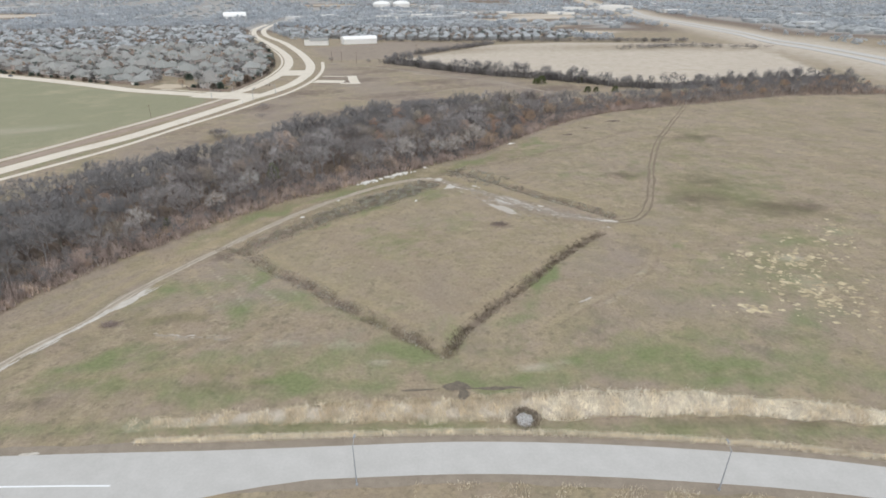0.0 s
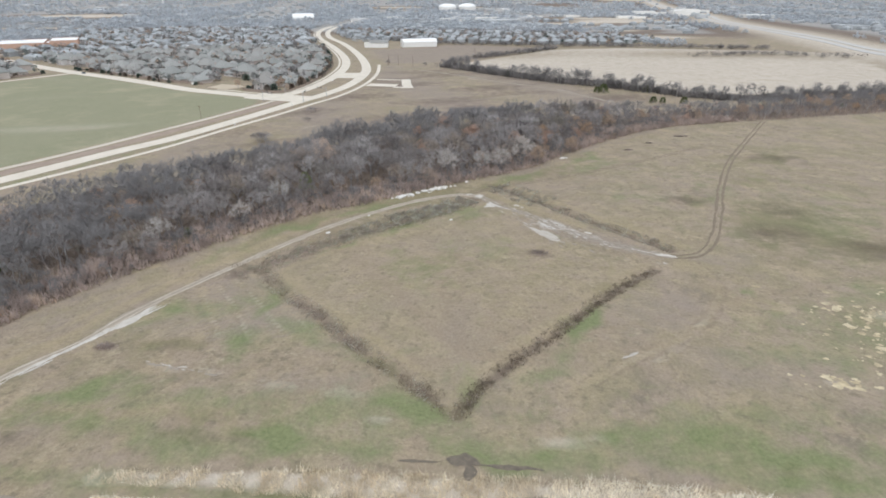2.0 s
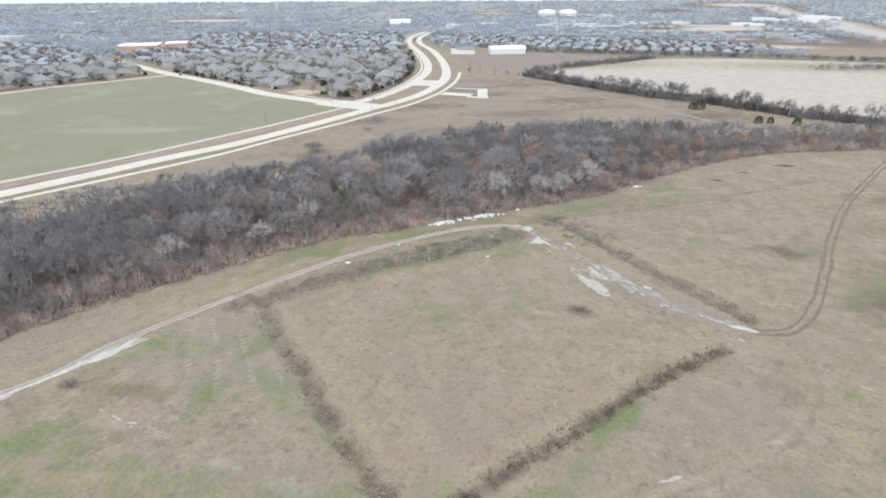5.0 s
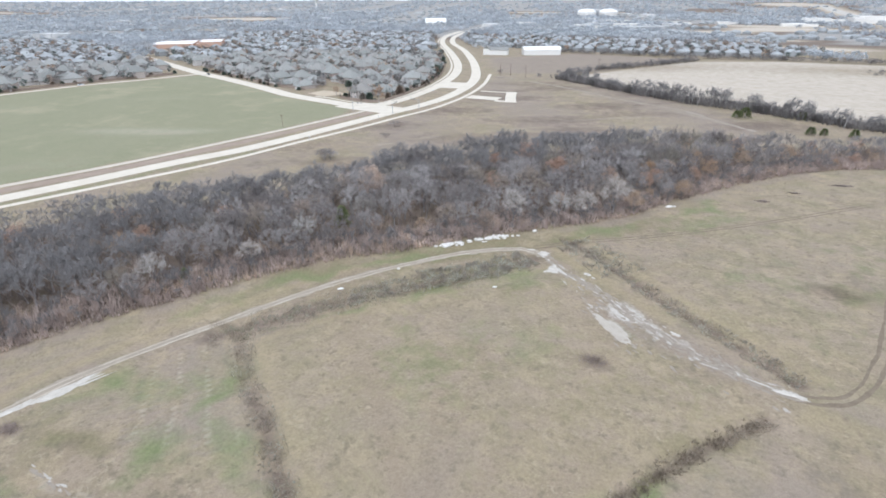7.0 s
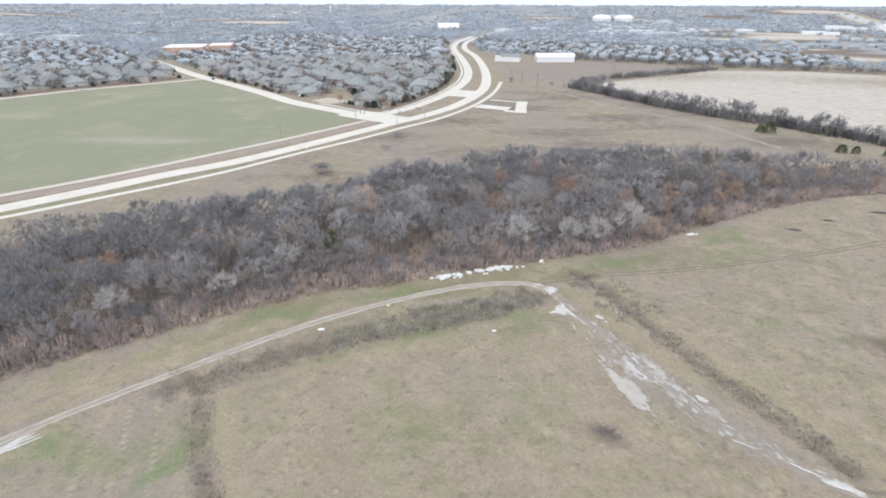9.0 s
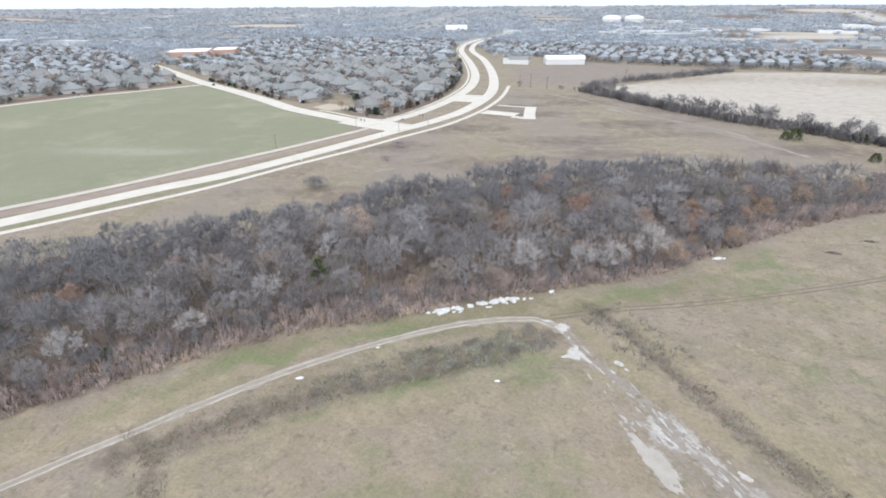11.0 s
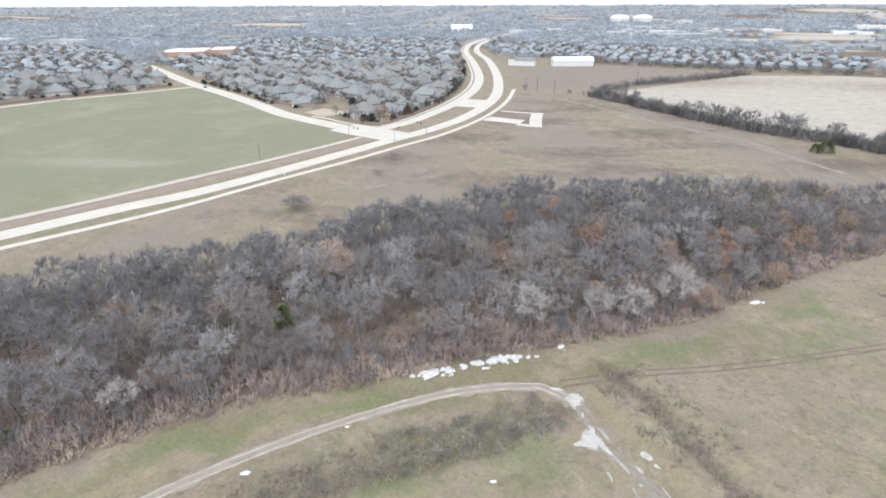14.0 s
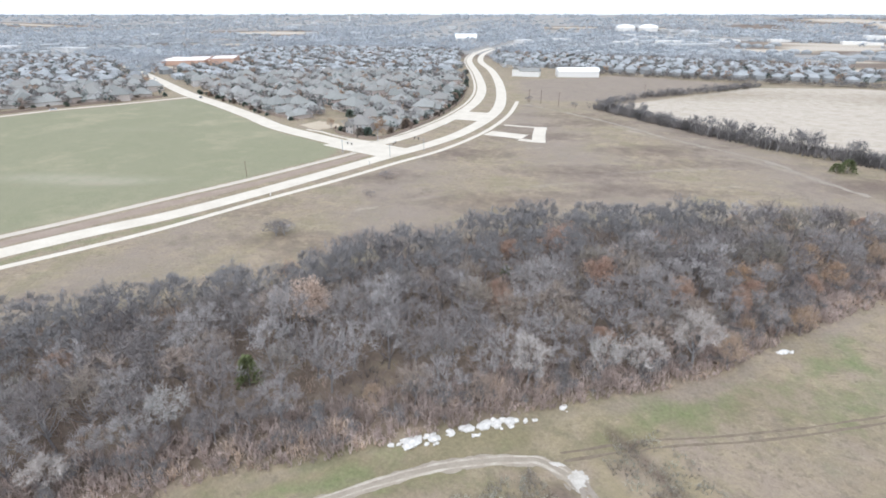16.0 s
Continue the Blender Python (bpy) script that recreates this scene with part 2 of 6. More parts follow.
def line_distance(x, y, line):
    """Distance from each plan point to a polyline."""
    best = np.full(np.shape(x), 1e9)
    for (ax, ay), (bx, by) in zip(line[:-1], line[1:]):
        dx, dy = bx - ax, by - ay
        t = np.clip(((x - ax) * dx + (y - ay) * dy) / (dx * dx + dy * dy + 1e-9), 0, 1)
        best = np.minimum(best, np.hypot(x - ax - t * dx, y - ay - t * dy))
    return best


def inside(x, y, poly):
    """Which plan points lie in a polygon."""
    hit = np.zeros(np.shape(x), bool)
    for (ax, ay), (bx, by) in zip(poly, list(poly[1:]) + [poly[0]]):
        cross = (ay > y) != (by > y)
        hit ^= cross & (x < (bx - ax) * (y - ay) / (by - ay + 1e-12) + ax)
    return hit


def soft_inside(x, y, poly, edge=3.0):
    """1 well inside a polygon, 0 well outside, with a soft rim."""
    d = line_distance(x, y, list(poly) + [poly[0]])
    return np.clip(0.5 + np.where(inside(x, y, poly), d, -d) / (2 * edge), 0, 1)


def within(px, py, poly):
    """The same for one point, with a quick reject."""
    if not (min(p[0] for p in poly) < px < max(p[0] for p in poly) and min(p[1] for p in poly) < py < max(p[1] for p in poly)):
        return False
    hit = False
    for (ax, ay), (bx, by) in zip(poly, list(poly[1:]) + [poly[0]]):
        if (ay > py) != (by > py) and px < (bx - ax) * (py - ay) / (by - ay) + ax:
            hit = not hit
    return hit


def step01(v, a, b):
    t = np.clip((v - a) / (b - a), 0, 1)
    return t * t * (3 - 2 * t)


# the lines of the plan
NEAR_ROAD = curve([(-260, -62), (-160, -52), (-110, -48.8), (-75, -47.6), (-47, -46.9), (-33, -46.4), (-15, -45.4), (0, -44.6), (12, -44.5), (28, -45), (44, -46.1), (55, -47.1), (68, -48.9), (95, -54), (140, -66), (220, -95)])
TURN_LANE = curve([(-260, -70), (-160, -60), (-100, -55), (-70, -53.8), (-56, -53.2), (-45, -51.4), (-34, -48.6), (-22, -46.2)])
REEDS_WIDE = curve([(-57, -37.6), (-40, -35.9), (-20, -34.3), (1, -33.3), (22, -32.3), (43, -31.4), (63, -32.9), (79, -35), (100, -39.5), (140, -51)])
REEDS_THIN = curve([(-54, -41.3), (-38, -40.6), (-19, -39.8), (1, -39), (20, -39.1), (40, -40.3), (54, -41.5), (72, -44.2), (95, -49.5)])
DITCH_WEST = curve([(-66, 41), (-52, 26.5), (-46.6, 21.6), (-40, 16.5), (-29.5, 7), (-14, -6), (-6, -11.8), (0, -16)])
DITCH_EAST = curve([(0, -16), (3.7, -8), (11.7, 2.9), (22.3, 16.4), (32.4, 30), (48.6, 47.5)])
DITCH_NORTH = curve([(-1, 121), (4, 117), (14, 106), (24.5, 93), (35.5, 80.5), (46, 70.6), (56, 60.2)])
SCRUB_LINE = curve([(-70, 35.5), (-62, 44), (-50, 59), (-36, 73), (-20, 87), (-8, 102)])
TRAIL = curve([(-101, -34), (-94, -13), (-88, -2), (-84, 12), (-77, 27.5), (-66.7, 47), (-58.5, 61.5), (-48, 76.5), (-34.6, 92), (-22.7, 102), (-11, 107.6), (-4.4, 105.6), (3, 96.4), (11.6, 88.7), (20, 79.5), (31, 68.2), (41.5, 61), (49.7, 57.2), (56, 55.5)])
TRACK_EAST = curve([(54, 55.3), (62.7, 57.8), (71, 70), (79.5, 91.7), (89.7, 121), (106.5, 161), (131, 207), (149, 240), (156, 252)])
TRACK_WOODS = curve([(-8, 110), (6, 119.8), (24.5, 130), (43.6, 142.7), (66.6, 159), (100, 186)])
TRACK_LOOP = curve([(20, -8), (36, 5.5), (48, 14.7), (57, 26), (63, 40), (60, 52)])
ARTERIAL_A = curve([(-320, -150), (-262, -50), (-221, 45), (-200, 95), (-183, 140), (-171.5, 165), (-161, 200), (-150, 245), (-142, 280), (-134.5, 309), (-129, 352), (-133, 416), (-149, 484), (-188, 593), (-246, 728), (-312, 860), (-362, 1011), (-392, 1180), (-420, 1400)], 6)
ARTERIAL_B = curve([(-172, 284), (-162.5, 301), (-156.8, 324), (-155, 356), (-157, 406), (-169, 478), (-197, 564), (-251, 688), (-328, 853), (-378, 1005), (-406, 1170)], 6)
WALK_UPPER = curve([(-340, -130), (-282, -35), (-238, 55), (-213.7, 108), (-206.3, 126), (-198.7, 147.5), (-188.8, 179.8), (-177.4, 216.7), (-165.4, 263), (-162, 278)], 6)
PATH_LOWER = curve([(-305, -150), (-248, -50), (-209, 45), (-187, 95), (-171, 131), (-161.5, 157), (-152.5, 191), (-140, 232), (-131, 268), (-121.5, 303), (-117, 351), (-119, 398), (-125, 440), (-136, 490)], 6)
STREET = curve([(-148, 286), (-172, 292), (-209, 303), (-250, 317), (-293, 340), (-352, 369), (-436, 408), (-531, 460), (-643, 521), (-800, 600)], 8)
ALLEY = curve([(-412, 392), (-434, 335), (-452, 296), (-462, 255), (-490, 140), (-540, 0)], 8)
HIGHWAY = curve([(425, 300), (440, 400), (455, 500), (468, 640), (485, 820), (500, 1060), (525, 1500), (615, 2020), (800, 3800)], 40)
WOOD_NEAR = [(-150, -80), (-128, -32), (-111, 3), (-104, 19), (-98.5, 28), (-88, 44), (-77.5, 59.5), (-61, 80), (-48, 89.6), (-36.5, 100.8), (-23.8, 113), (-9.4, 124.6), (7, 137), (19, 149), (31, 167), (48, 188), (66, 209), (84, 227), (104, 240), (143, 252), (172, 258), (243, 285), (330, 290)]
WOOD_FAR = [(-270, -80), (-215, 10), (-160, 73), (-141, 92), (-120, 114), (-97, 140), (-76, 170), (-51, 204), (-24, 222), (4, 238), (40, 250), (58, 258), (109, 284), (160, 303), (240, 330), (330, 340)]
WOOD_AREA = WOOD_NEAR + WOOD_FAR[::-1]
HEDGE_LINE = curve([(-68, 488), (-38, 460), (-4, 428), (25, 405), (54, 385), (84, 370), (124, 350), (158, 338), (195, 335), (260, 345), (330, 352)])
DRY_FIELD = [(-62, 500), (-34, 480), (-2, 440), (29, 415), (56, 392), (90, 368), (126, 352), (195, 345), (330, 360), (420, 690), (250, 703), (150, 712), (48, 675), (-29, 549)]
DARK_FIELD = [(-128, 500), (-75, 515), (-40, 540), (40, 680), (53, 700), (-80, 735), (-185, 640)]
GREEN_FIELD = [(-340, -130), (-282, -35), (-240, 55), (-216, 109), (-201.5, 148.5), (-191.5, 181), (-180.5, 218), (-169, 264), (-178, 286), (-207, 294.5), (-246, 307), (-293, 332), (-352, 362), (-405, 388), (-428, 332), (-448, 290), (-458, 250), (-485, 140), (-560, -100)]

FAR_FIELDS = [(-1040, 1075, 120, 80), (-1160, 1080, 90, 60), (-1400, 1650, 170, 140), (-565, 2690, 150, 110), (-180, 2770, 130, 60), (213, 3050, 120, 80), (650, 3840, 200, 200), (-2900, 1720, 260, 70), (180, 910, 110, 35), (280, 1600, 160, 60), (170, 1075, 80, 25), (-240, 2450, 160, 60), (330, 1480, 180, 50), (110, 1310, 90, 50), (230, 1410, 80, 40)]
FAR_BELT = [(-700, 900), (-533, 990), (-372, 1010), (-350, 1180), (-480, 1520), (-640, 1420), (-900, 1250), (-1000, 1050)]


def ground_z(x, y):
    """Height of the ground: a shallow creek valley, the weedy ditches, and the land rising slowly far off."""
    x, y = np.asarray(x, float), np.asarray(y, float)
    d = (x + 90) * 0.79 - (y - 15) * 0.61
    z = -2.5 * np.exp(-(d / 45) ** 2)
    z = z + 40 * step01(np.hypot(x, y), 2600, 4900)
    near = (np.abs(x) < 90) & (y > -60) & (y < 140)
    if np.any(near):
        for line in (DITCH_WEST, DITCH_EAST, DITCH_NORTH):
            z = z - np.where(near, 0.7 * np.exp(-(line_distance(x, y, line) / 1.8) ** 2), 0)
    return z


def gz(x, y):
    return float(ground_z(np.array([x]), np.array([y]))[0])


def mesh_from(name, verts, faces, mat, smooth=False):
    me = bpy.data.meshes.new(name)
    me.from_pydata([tuple(v) for v in verts], [], faces)
    me.materials.append(mat)
    if smooth:
        me.polygons.foreach_set("use_smooth", [True] * len(me.polygons))
    return me


def part(name, bm, material, parent, label=""):
    """Link a bmesh (or a ready mesh) as one mesh object under a thing or a part."""
    if isinstance(bm, bmesh.types.BMesh):
        me = bpy.data.meshes.new(name)
        bm.to_mesh(me)
        bm.free()
    else:
        me = bm
    if material and not me.materials:
        me.materials.append(material)
    ob = new(name, me)
    if parent:
        ob.parent = parent
    if label:
        tagged(ob, label)
    return ob


# ---- ground ----


def offset_line(line, d):
    t = np.gradient(np.asarray(line), axis=0)
    t /= np.linalg.norm(t, axis=1)[:, None] + 1e-9
    return line + np.stack([-t[:, 1], t[:, 0]], -1) * d


def spaced(pieces):
    vals = []
    for a, b, s in pieces:
        vals += list(np.arange(a, b, s))
    return vals


def grown(start, end, first, factor):
    vals, v, s = [], start, first
    sign = 1 if end > start else -1
    while sign * (end - v) > 0:
        v += sign * s
        s *= factor
        vals.append(v)
    return vals


def blob(x, y, cx, cy, rx, ry, turn=0.0):
    c, s = math.cos(radians(turn)), math.sin(radians(turn))
    u, v = (x - cx) * c + (y - cy) * s, -(x - cx) * s + (y - cy) * c
    return np.exp(-((u / rx) ** 2 + (v / ry) ** 2))


def build_ground():
    xs = sorted(grown(-480, -7000, 6, 1.12)) + spaced([(-480, -110, 4.5), (-110, 130, 1.3), (130, 330, 4.5)]) + [330] + grown(330, 6500, 6, 1.12)
    ys = sorted(grown(-62, -900, 4, 1.3)) + spaced([(-62, 132, 1.3), (132, 740, 4.0)]) + [740] + grown(740, 6800, 6, 1.1)
    gx, gy = np.meshgrid(np.array(xs), np.array(ys))
    z = ground_z(gx, gy)
    nx, ny = len(xs), len(ys)
    co = np.stack([gx, gy, z], -1).reshape(-1, 3)
    i = np.arange(nx * ny).reshape(ny, nx)
    quads = np.stack([i[:-1, :-1], i[:-1, 1:], i[1:, 1:], i[1:, :-1]], -1).reshape(-1, 4)
    me = bpy.data.meshes.new("ground")
    me.vertices.add(len(co))
    me.vertices.foreach_set("co", co.ravel())
    me.loops.add(quads.size)
    me.loops.foreach_set("vertex_index", quads.ravel())
    me.polygons.add(len(quads))
    me.polygons.foreach_set("loop_start", np.arange(0, quads.size, 4))
    me.polygons.foreach_set("use_smooth", np.ones(len(quads), bool))
    me.update()
    me.validate()
    x, y = gx.ravel(), gy.ravel()
    green, bare, pale, weedy = (np.zeros(len(x)) for _ in range(4))
    # patches of growth have wandering outlines
    wx = x + 2.6 * np.sin(x / 4.1 + 1.7 * np.sin(y / 5.3)) + 1.5 * np.sin(y / 2.3 + x / 3.1) + 3.0 * np.sin(y / 9.0 + 0.6 * np.sin(x / 7))
    wy = y + 1.5 * np.sin(y / 3.7 + 1.9 * np.sin(x / 6.1)) + 0.9 * np.sin(x / 2.0 - y / 2.9) + 1.6 * np.sin(x / 8.3)
    # green growth: (x, y, radius, radius, turn, amount)
    for cx, cy, rx, ry, turn, amount in (
            (-33, -23.4, 9, 2.6, 3, 1.0), (-31, -23.6, 6, 2, 3, 1.25), (-52, -0.5, 6, 4, 20, 0.7), (29.3, 18, 4, 7, -38, 0.95), (-10, -17.5, 4, 8, 50, 0.95), (-77, -18, 12, 3.4, 18, 0.8),
            (-45, -17, 30, 5, 4, 0.42), (-24, -18, 12, 5, 4, 0.55), (-70, -26, 18, 3, 0, 0.5), (28, -18.5, 7, 3, 0, 0.8), (38, -17, 9, 3.5, 0, 0.75), (53, -18, 12, 4, -3, 0.8), (72, -15, 14, 4, 8, 0.55), (10, -22, 12, 3, 0, 0.7), (45, -12, 26, 4, 12, 0.4), (82, -4, 12, 5, 25, 0.6), (86, 18, 20, 16, 30, 0.42), (70, 14, 12, 8, 40, 0.35), (64.8, 40, 2.6, 2, 0, 0.8), (100, 40, 14, 9, 10, 0.4), (22, 5, 4, 14, -40, 0.4),
            (92, 76, 14, 9, -30, 0.6), (118, 70, 20, 8, -10, 0.6), (72, 105, 8, 5, 0, 0.6), (127, 168, 16, 7, 15, 0.6), (104, 98, 14, 14, 0, 0.5), (-49, 18, 3, 5, 45, 0.7), (-61, 13, 5, 5, 0, 0.5), (-66.5, -1.5, 5, 3, 20, 0.2), (-36, 8, 3, 9, 48, 0.5), (0, 55, 16, 10, 20, 0.3), (-20, 40, 10, 22, 45, 0.3), (118, 100, 30, 40, 0, 0.36),
            (66, 39, 4, 4, 0, 0.45), (36, -19, 26, 5, -4, 0.55), (-52, 24, 5, 9, 40, 0.4), (40, 161, 22, 4, 52, 0.6), (12, 134, 20, 4, 45, 0.5),
            (-17, 82, 12, 6, 40, 0.45), (70, -22, 30, 6, -4, 0.5), (-10, -24, 30, 4, 3, 0.4), (20, 71, 3, 8, 30, 0.35), (-51, 4, 8, 6, 0, 0.4), (108, 88, 26, 26, 0, 0.62), (88, 122, 10, 16, 0, 0.5), (-62, 66, 16, 3.5, 48, 0.62), (-44, 86, 16, 3.5, 45, 0.62), (-80, 46, 12, 4, 55, 0.4), (-40, 60, 14, 2.6, 40, 0.55), (-24, 74, 14, 3, 42, 0.6), (-9, 87, 5, 9, -30, 0.55), (-68.7, 12.4, 7, 5, 0, 0.6), (-52.4, 20.3, 3, 4, 0, 0.75), (52, 106, 9, 5, 20, 0.4), (44, 151, 16, 5, 52, 0.5), (12, 130, 12, 4, 40, 0.55), (-38, 10, 3, 8, 45, 0.5), (-20, -4, 4, 9, 48, 0.55), (-50, -29, 16, 3, 0, 0.6), (-70, -20, 12, 3, 0, 0.55), (-28, -26, 10, 3, 0, 0.7), (-18, -29, 10, 2.5, 0, 0.6), (3, -25, 10, 2.5, 0, 0.7), (17, -25, 14, 3.5, 0, 0.6), (52, -24, 28, 3.5, 0, 0.65), (40, -18, 9, 3, 0, 0.5), (-2, -12, 4, 7, 25, 0.5),
            (-45, 96, 30, 3, 42, 0.35), (-78, 10, 10, 6, 0, 0.3), (60, 110, 18, 12, 30, 0.2), (118, 50, 14, 6, 20, 0.3), (132, 170, 16, 5, 20, 0.35)):
        green = np.maximum(green, 1.05 * amount * blob(wx, wy, cx, cy, rx, ry, turn))
    green = np.where((x > 66) & (y > 50), 0.62 * green, green)
    field = soft_inside(x, y, GREEN_FIELD, 2)
    straw, mauve, olive = (np.zeros(len(x)) for _ in range(3))
    for line, width, amount in ((offset_line(DITCH_WEST, 4.2)[2:-2], 1.5, 0.7), (offset_line(DITCH_WEST, 5.5)[4:-6], 2.6, 0.45), (offset_line(DITCH_EAST, 3.2), 2.2, 0.5), (offset_line(DITCH_NORTH, 4.6), 2.4, 0.6), (offset_line(TRAIL, 5.5)[:50], 2.4, 0.7), (offset_line(TRAIL, 10.0)[:34], 1.6, 0.5), (TRACK_LOOP, 1.6, 0.5), (offset_line(SCRUB_LINE, -8.5)[2:], 2.2, 0.6)):
        straw = np.maximum(straw, amount * np.exp(-(line_distance(x, y, line) / width) ** 2))
    for cx, cy, rx, ry, turn, amount in ((-14, 30, 3, 2, 0, 0.9), (14, 50, 9, 3, 20, 0.5), (-60, -22, 26, 4, 5, 0.6), (60, 52, 5, 4, 0, 0.6), (66, 34, 5, 9, -20, 0.5), (50, 78, 14, 4, -40, 0.45), (35, 92, 16, 4, -42, 0.4), (-30, 60, 14, 5, 40, 0.5), (-86, 30, 4, 20, -28, 0.4), (8, 66, 10, 5, 0, 0.4), (-22, 12, 8, 4, -40, 0.45)):
        straw = np.maximum(straw, amount * blob(wx, wy, cx, cy, rx, ry, turn))
    for cx, cy, rx, ry, turn, amount in ((-46, 12, 12, 7, 45, 0.7), (-58, 24, 12, 5, 45, 0.6), (-30, -12, 16, 4, -8, 0.6), (0, 10, 9, 16, 20, 0.65), (-4, -2, 5, 10, 35, 0.6), (45, 24, 8, 16, -35, 0.7), (62, 4, 22, 8, 12, 0.6), (86, -2, 16, 6, 10, 0.6), (26, 74, 8, 16, 40, 0.75), (40, 62, 12, 5, -35, 0.7), (-6, 60, 20, 12, 30, 0.5), (-92, 10, 5, 26, -28, 0.6), (-70, 6, 8, 5, 0, 0.5), (78, 120, 18, 26, -20, 0.4), (40, 120, 18, 10, 40, 0.4), (-14, 22, 12, 8, 0, 0.5), (24, -28, 40, 2, 0, 0.5), (70, 58, 12, 5, 40, 0.5)):
        mauve = np.maximum(mauve, amount * blob(wx, wy, cx, cy, rx, ry, turn))
    for cx, cy, rx, ry, turn, amount in ((-66, -1, 5.5, 2.8, 15, 0.95), (20, 44, 16, 9, 30, 0.35), (-14, 46, 18, 10, 20, 0.35), (36, 36, 4, 12, -38, 0.6), (-78, -24, 14, 3, 8, 0.5), (-44, -22, 14, 3, 0, 0.5), (98, 84, 20, 15, -25, 1.0), (112, 70, 24, 10, -15, 1.0), (90, 66, 9, 7, 0, 0.7), (73, 104, 8, 7, 0, 0.9), (78, 118, 9, 5, 20, 0.6), (124, 168, 20, 7, 15, 0.9), (104, 132, 16, 10, 10, 0.5), (-48, 88, 26, 3, 43, 0.45), (-66, 66, 20, 3, 48, 0.45), (92, 60, 20, 10, 0, 0.5), (-8, 80, 10, 6, 40, 0.5), (14, 128, 24, 5, 42, 0.5), (-30, 101, 34, 6, 42, 1.0), (-62, 70, 24, 6, 50, 0.85), (-26, 86, 26, 7, 42, 0.85), (0, 118, 16, 7, 42, 0.9), (24, 140, 22, 6, 45, 0.8), (-46, 62, 18, 5, 44, 0.55), (2, 104, 6, 5, 0, 0.4), (46, 146, 26, 5, 40, 0.5)):
        olive = np.maximum(olive, amount * blob(wx, wy, cx, cy, rx, ry, turn))
    green = np.maximum(green, 0.5 * np.exp(-(line_distance(x, y, offset_line(ARTERIAL_A, -8)[:60:2]) / 3.0) ** 2))
    beyond = soft_inside(x, y, [(-160, 80), (-120, 125), (-76, 180), (-24, 232), (58, 268), (160, 315), (100, 350), (30, 400), (-70, 490), (-130, 495), (-115, 350), (-130, 262), (-160, 160)], 6)
    mauve = np.maximum(mauve, (0.5 + 0.3 * np.sin(wx / 17 + wy / 29)) * beyond)
    mauve = np.maximum(mauve, 0.85 * soft_inside(x, y, DARK_FIELD, 8))
    straw = np.maximum(straw, 0.3 * soft_inside(wx, wy, [(-58, 36), (-40, 21), (-3, -8), (8, 4), (43, 46), (26, 60), (4, 88), (-14, 78), (-36, 60)], 3))
    mauve = np.maximum(mauve, 0.55 * np.exp(-(line_distance(x, y, offset_line(WOOD_NEAR, -2.0)[:19]) / 3.0) ** 2))
    worn = 0.9 * blob(x, y, -262, 178, 42, 13, 20) + 0.6 * blob(x, y, -225, 190, 26, 8, 30) + 0.5 * blob(x, y, -240, 110, 40, 12, 40) + 0.5 * blob(x, y, -390, 350, 60, 14, -22) + 0.5 * blob(x, y, -330, 270, 50, 14, 20) + 0.35 * blob(x, y, -400, 200, 40, 30, 0)
    pasture = (0.95 - 0.35 * np.clip(worn, 0, 0.9)) * field
    green = np.maximum(green, 0.45 * np.exp(-((y + 38) / 2.5) ** 2) * (np.abs(x) < 110))
    for cx, cy, rx, ry, turn, amount in ((99, 29, 7, 3, 0, 0.6), (96, 14, 8, 11, 15, 0.42), (73, 1.5, 4, 1.6, 0, 0.6), (124, 47, 8, 6, 0, 0.36), (18, -21, 5, 2.2, 0, 0.7), (25, -19, 3.5, 1.6, 0, 0.6), (-63, -9, 9, 1.5, -10, 0.55), (-52, -9.5, 6, 1.4, -10, 0.45), (-36, -12, 7, 3, -10, 0.45), (-24, -13, 7, 3, 0, 0.5), (-14, -19.5, 4, 1.4, 0, 0.6), (44, 9, 3, 12, -50, 0.42), (-35, 20, 3, 14, 48, 0.36), (-86, -14, 5, 14, -20, 0.3), (-20, 300, 46, 3, 36, 0.5), (-4, 312, 40, 2.6, 36, 0.5), (16, 322, 36, 3, 34, 0.5), (-44, 268, 34, 3, 40, 0.45), (-60, 300, 26, 3, 40, 0.4), (20, 292, 30, 2.4, 34, 0.45), (-92, 225, 16, 4, 50, 0.5), (-106, 205, 10, 3, 50, 0.5), (44, 340, 24, 5, -40, 0.55), (62, 322, 14, 6, -50, 0.55), (-30, 400, 36, 4, -42, 0.5), (-74, 330, 14, 4, 20, 0.4)):
        pale = np.maximum(pale, amount * blob(x, y, cx, cy, rx, ry, turn))
    pale = np.maximum(pale, np.clip(0.12 + 0.75 * worn, 0, 0.72) * field)
    pale = np.maximum(pale, (0.8 - 0.4 * blob(x, y, 260, 640, 160, 45, 5) - 0.3 * blob(x, y, 20, 600, 60, 30, 40)) * soft_inside(x, y, DRY_FIELD, 5))
    pale = np.maximum(pale, 0.85 * np.exp(-(line_distance(x, y, HIGHWAY[::3]) / 90) ** 2))
    for cx, cy, rx, ry in FAR_FIELDS + [(-660, 560, 60, 30)]:
        pale = np.maximum(pale, np.clip(1.7 * blob(x, y, cx, cy, rx, ry), 0, 0.92))
    wide = line_distance(x, y, REEDS_WIDE)
    pale = np.maximum(pale, np.where((x > -62) & (x < 150), (0.9 + 0.25 * (x > 25)) * np.exp(-(wide / np.interp(x, (-57, -20, 20, 80), (1.3, 2.4, 3.0, 1.9))) ** 4), 0))
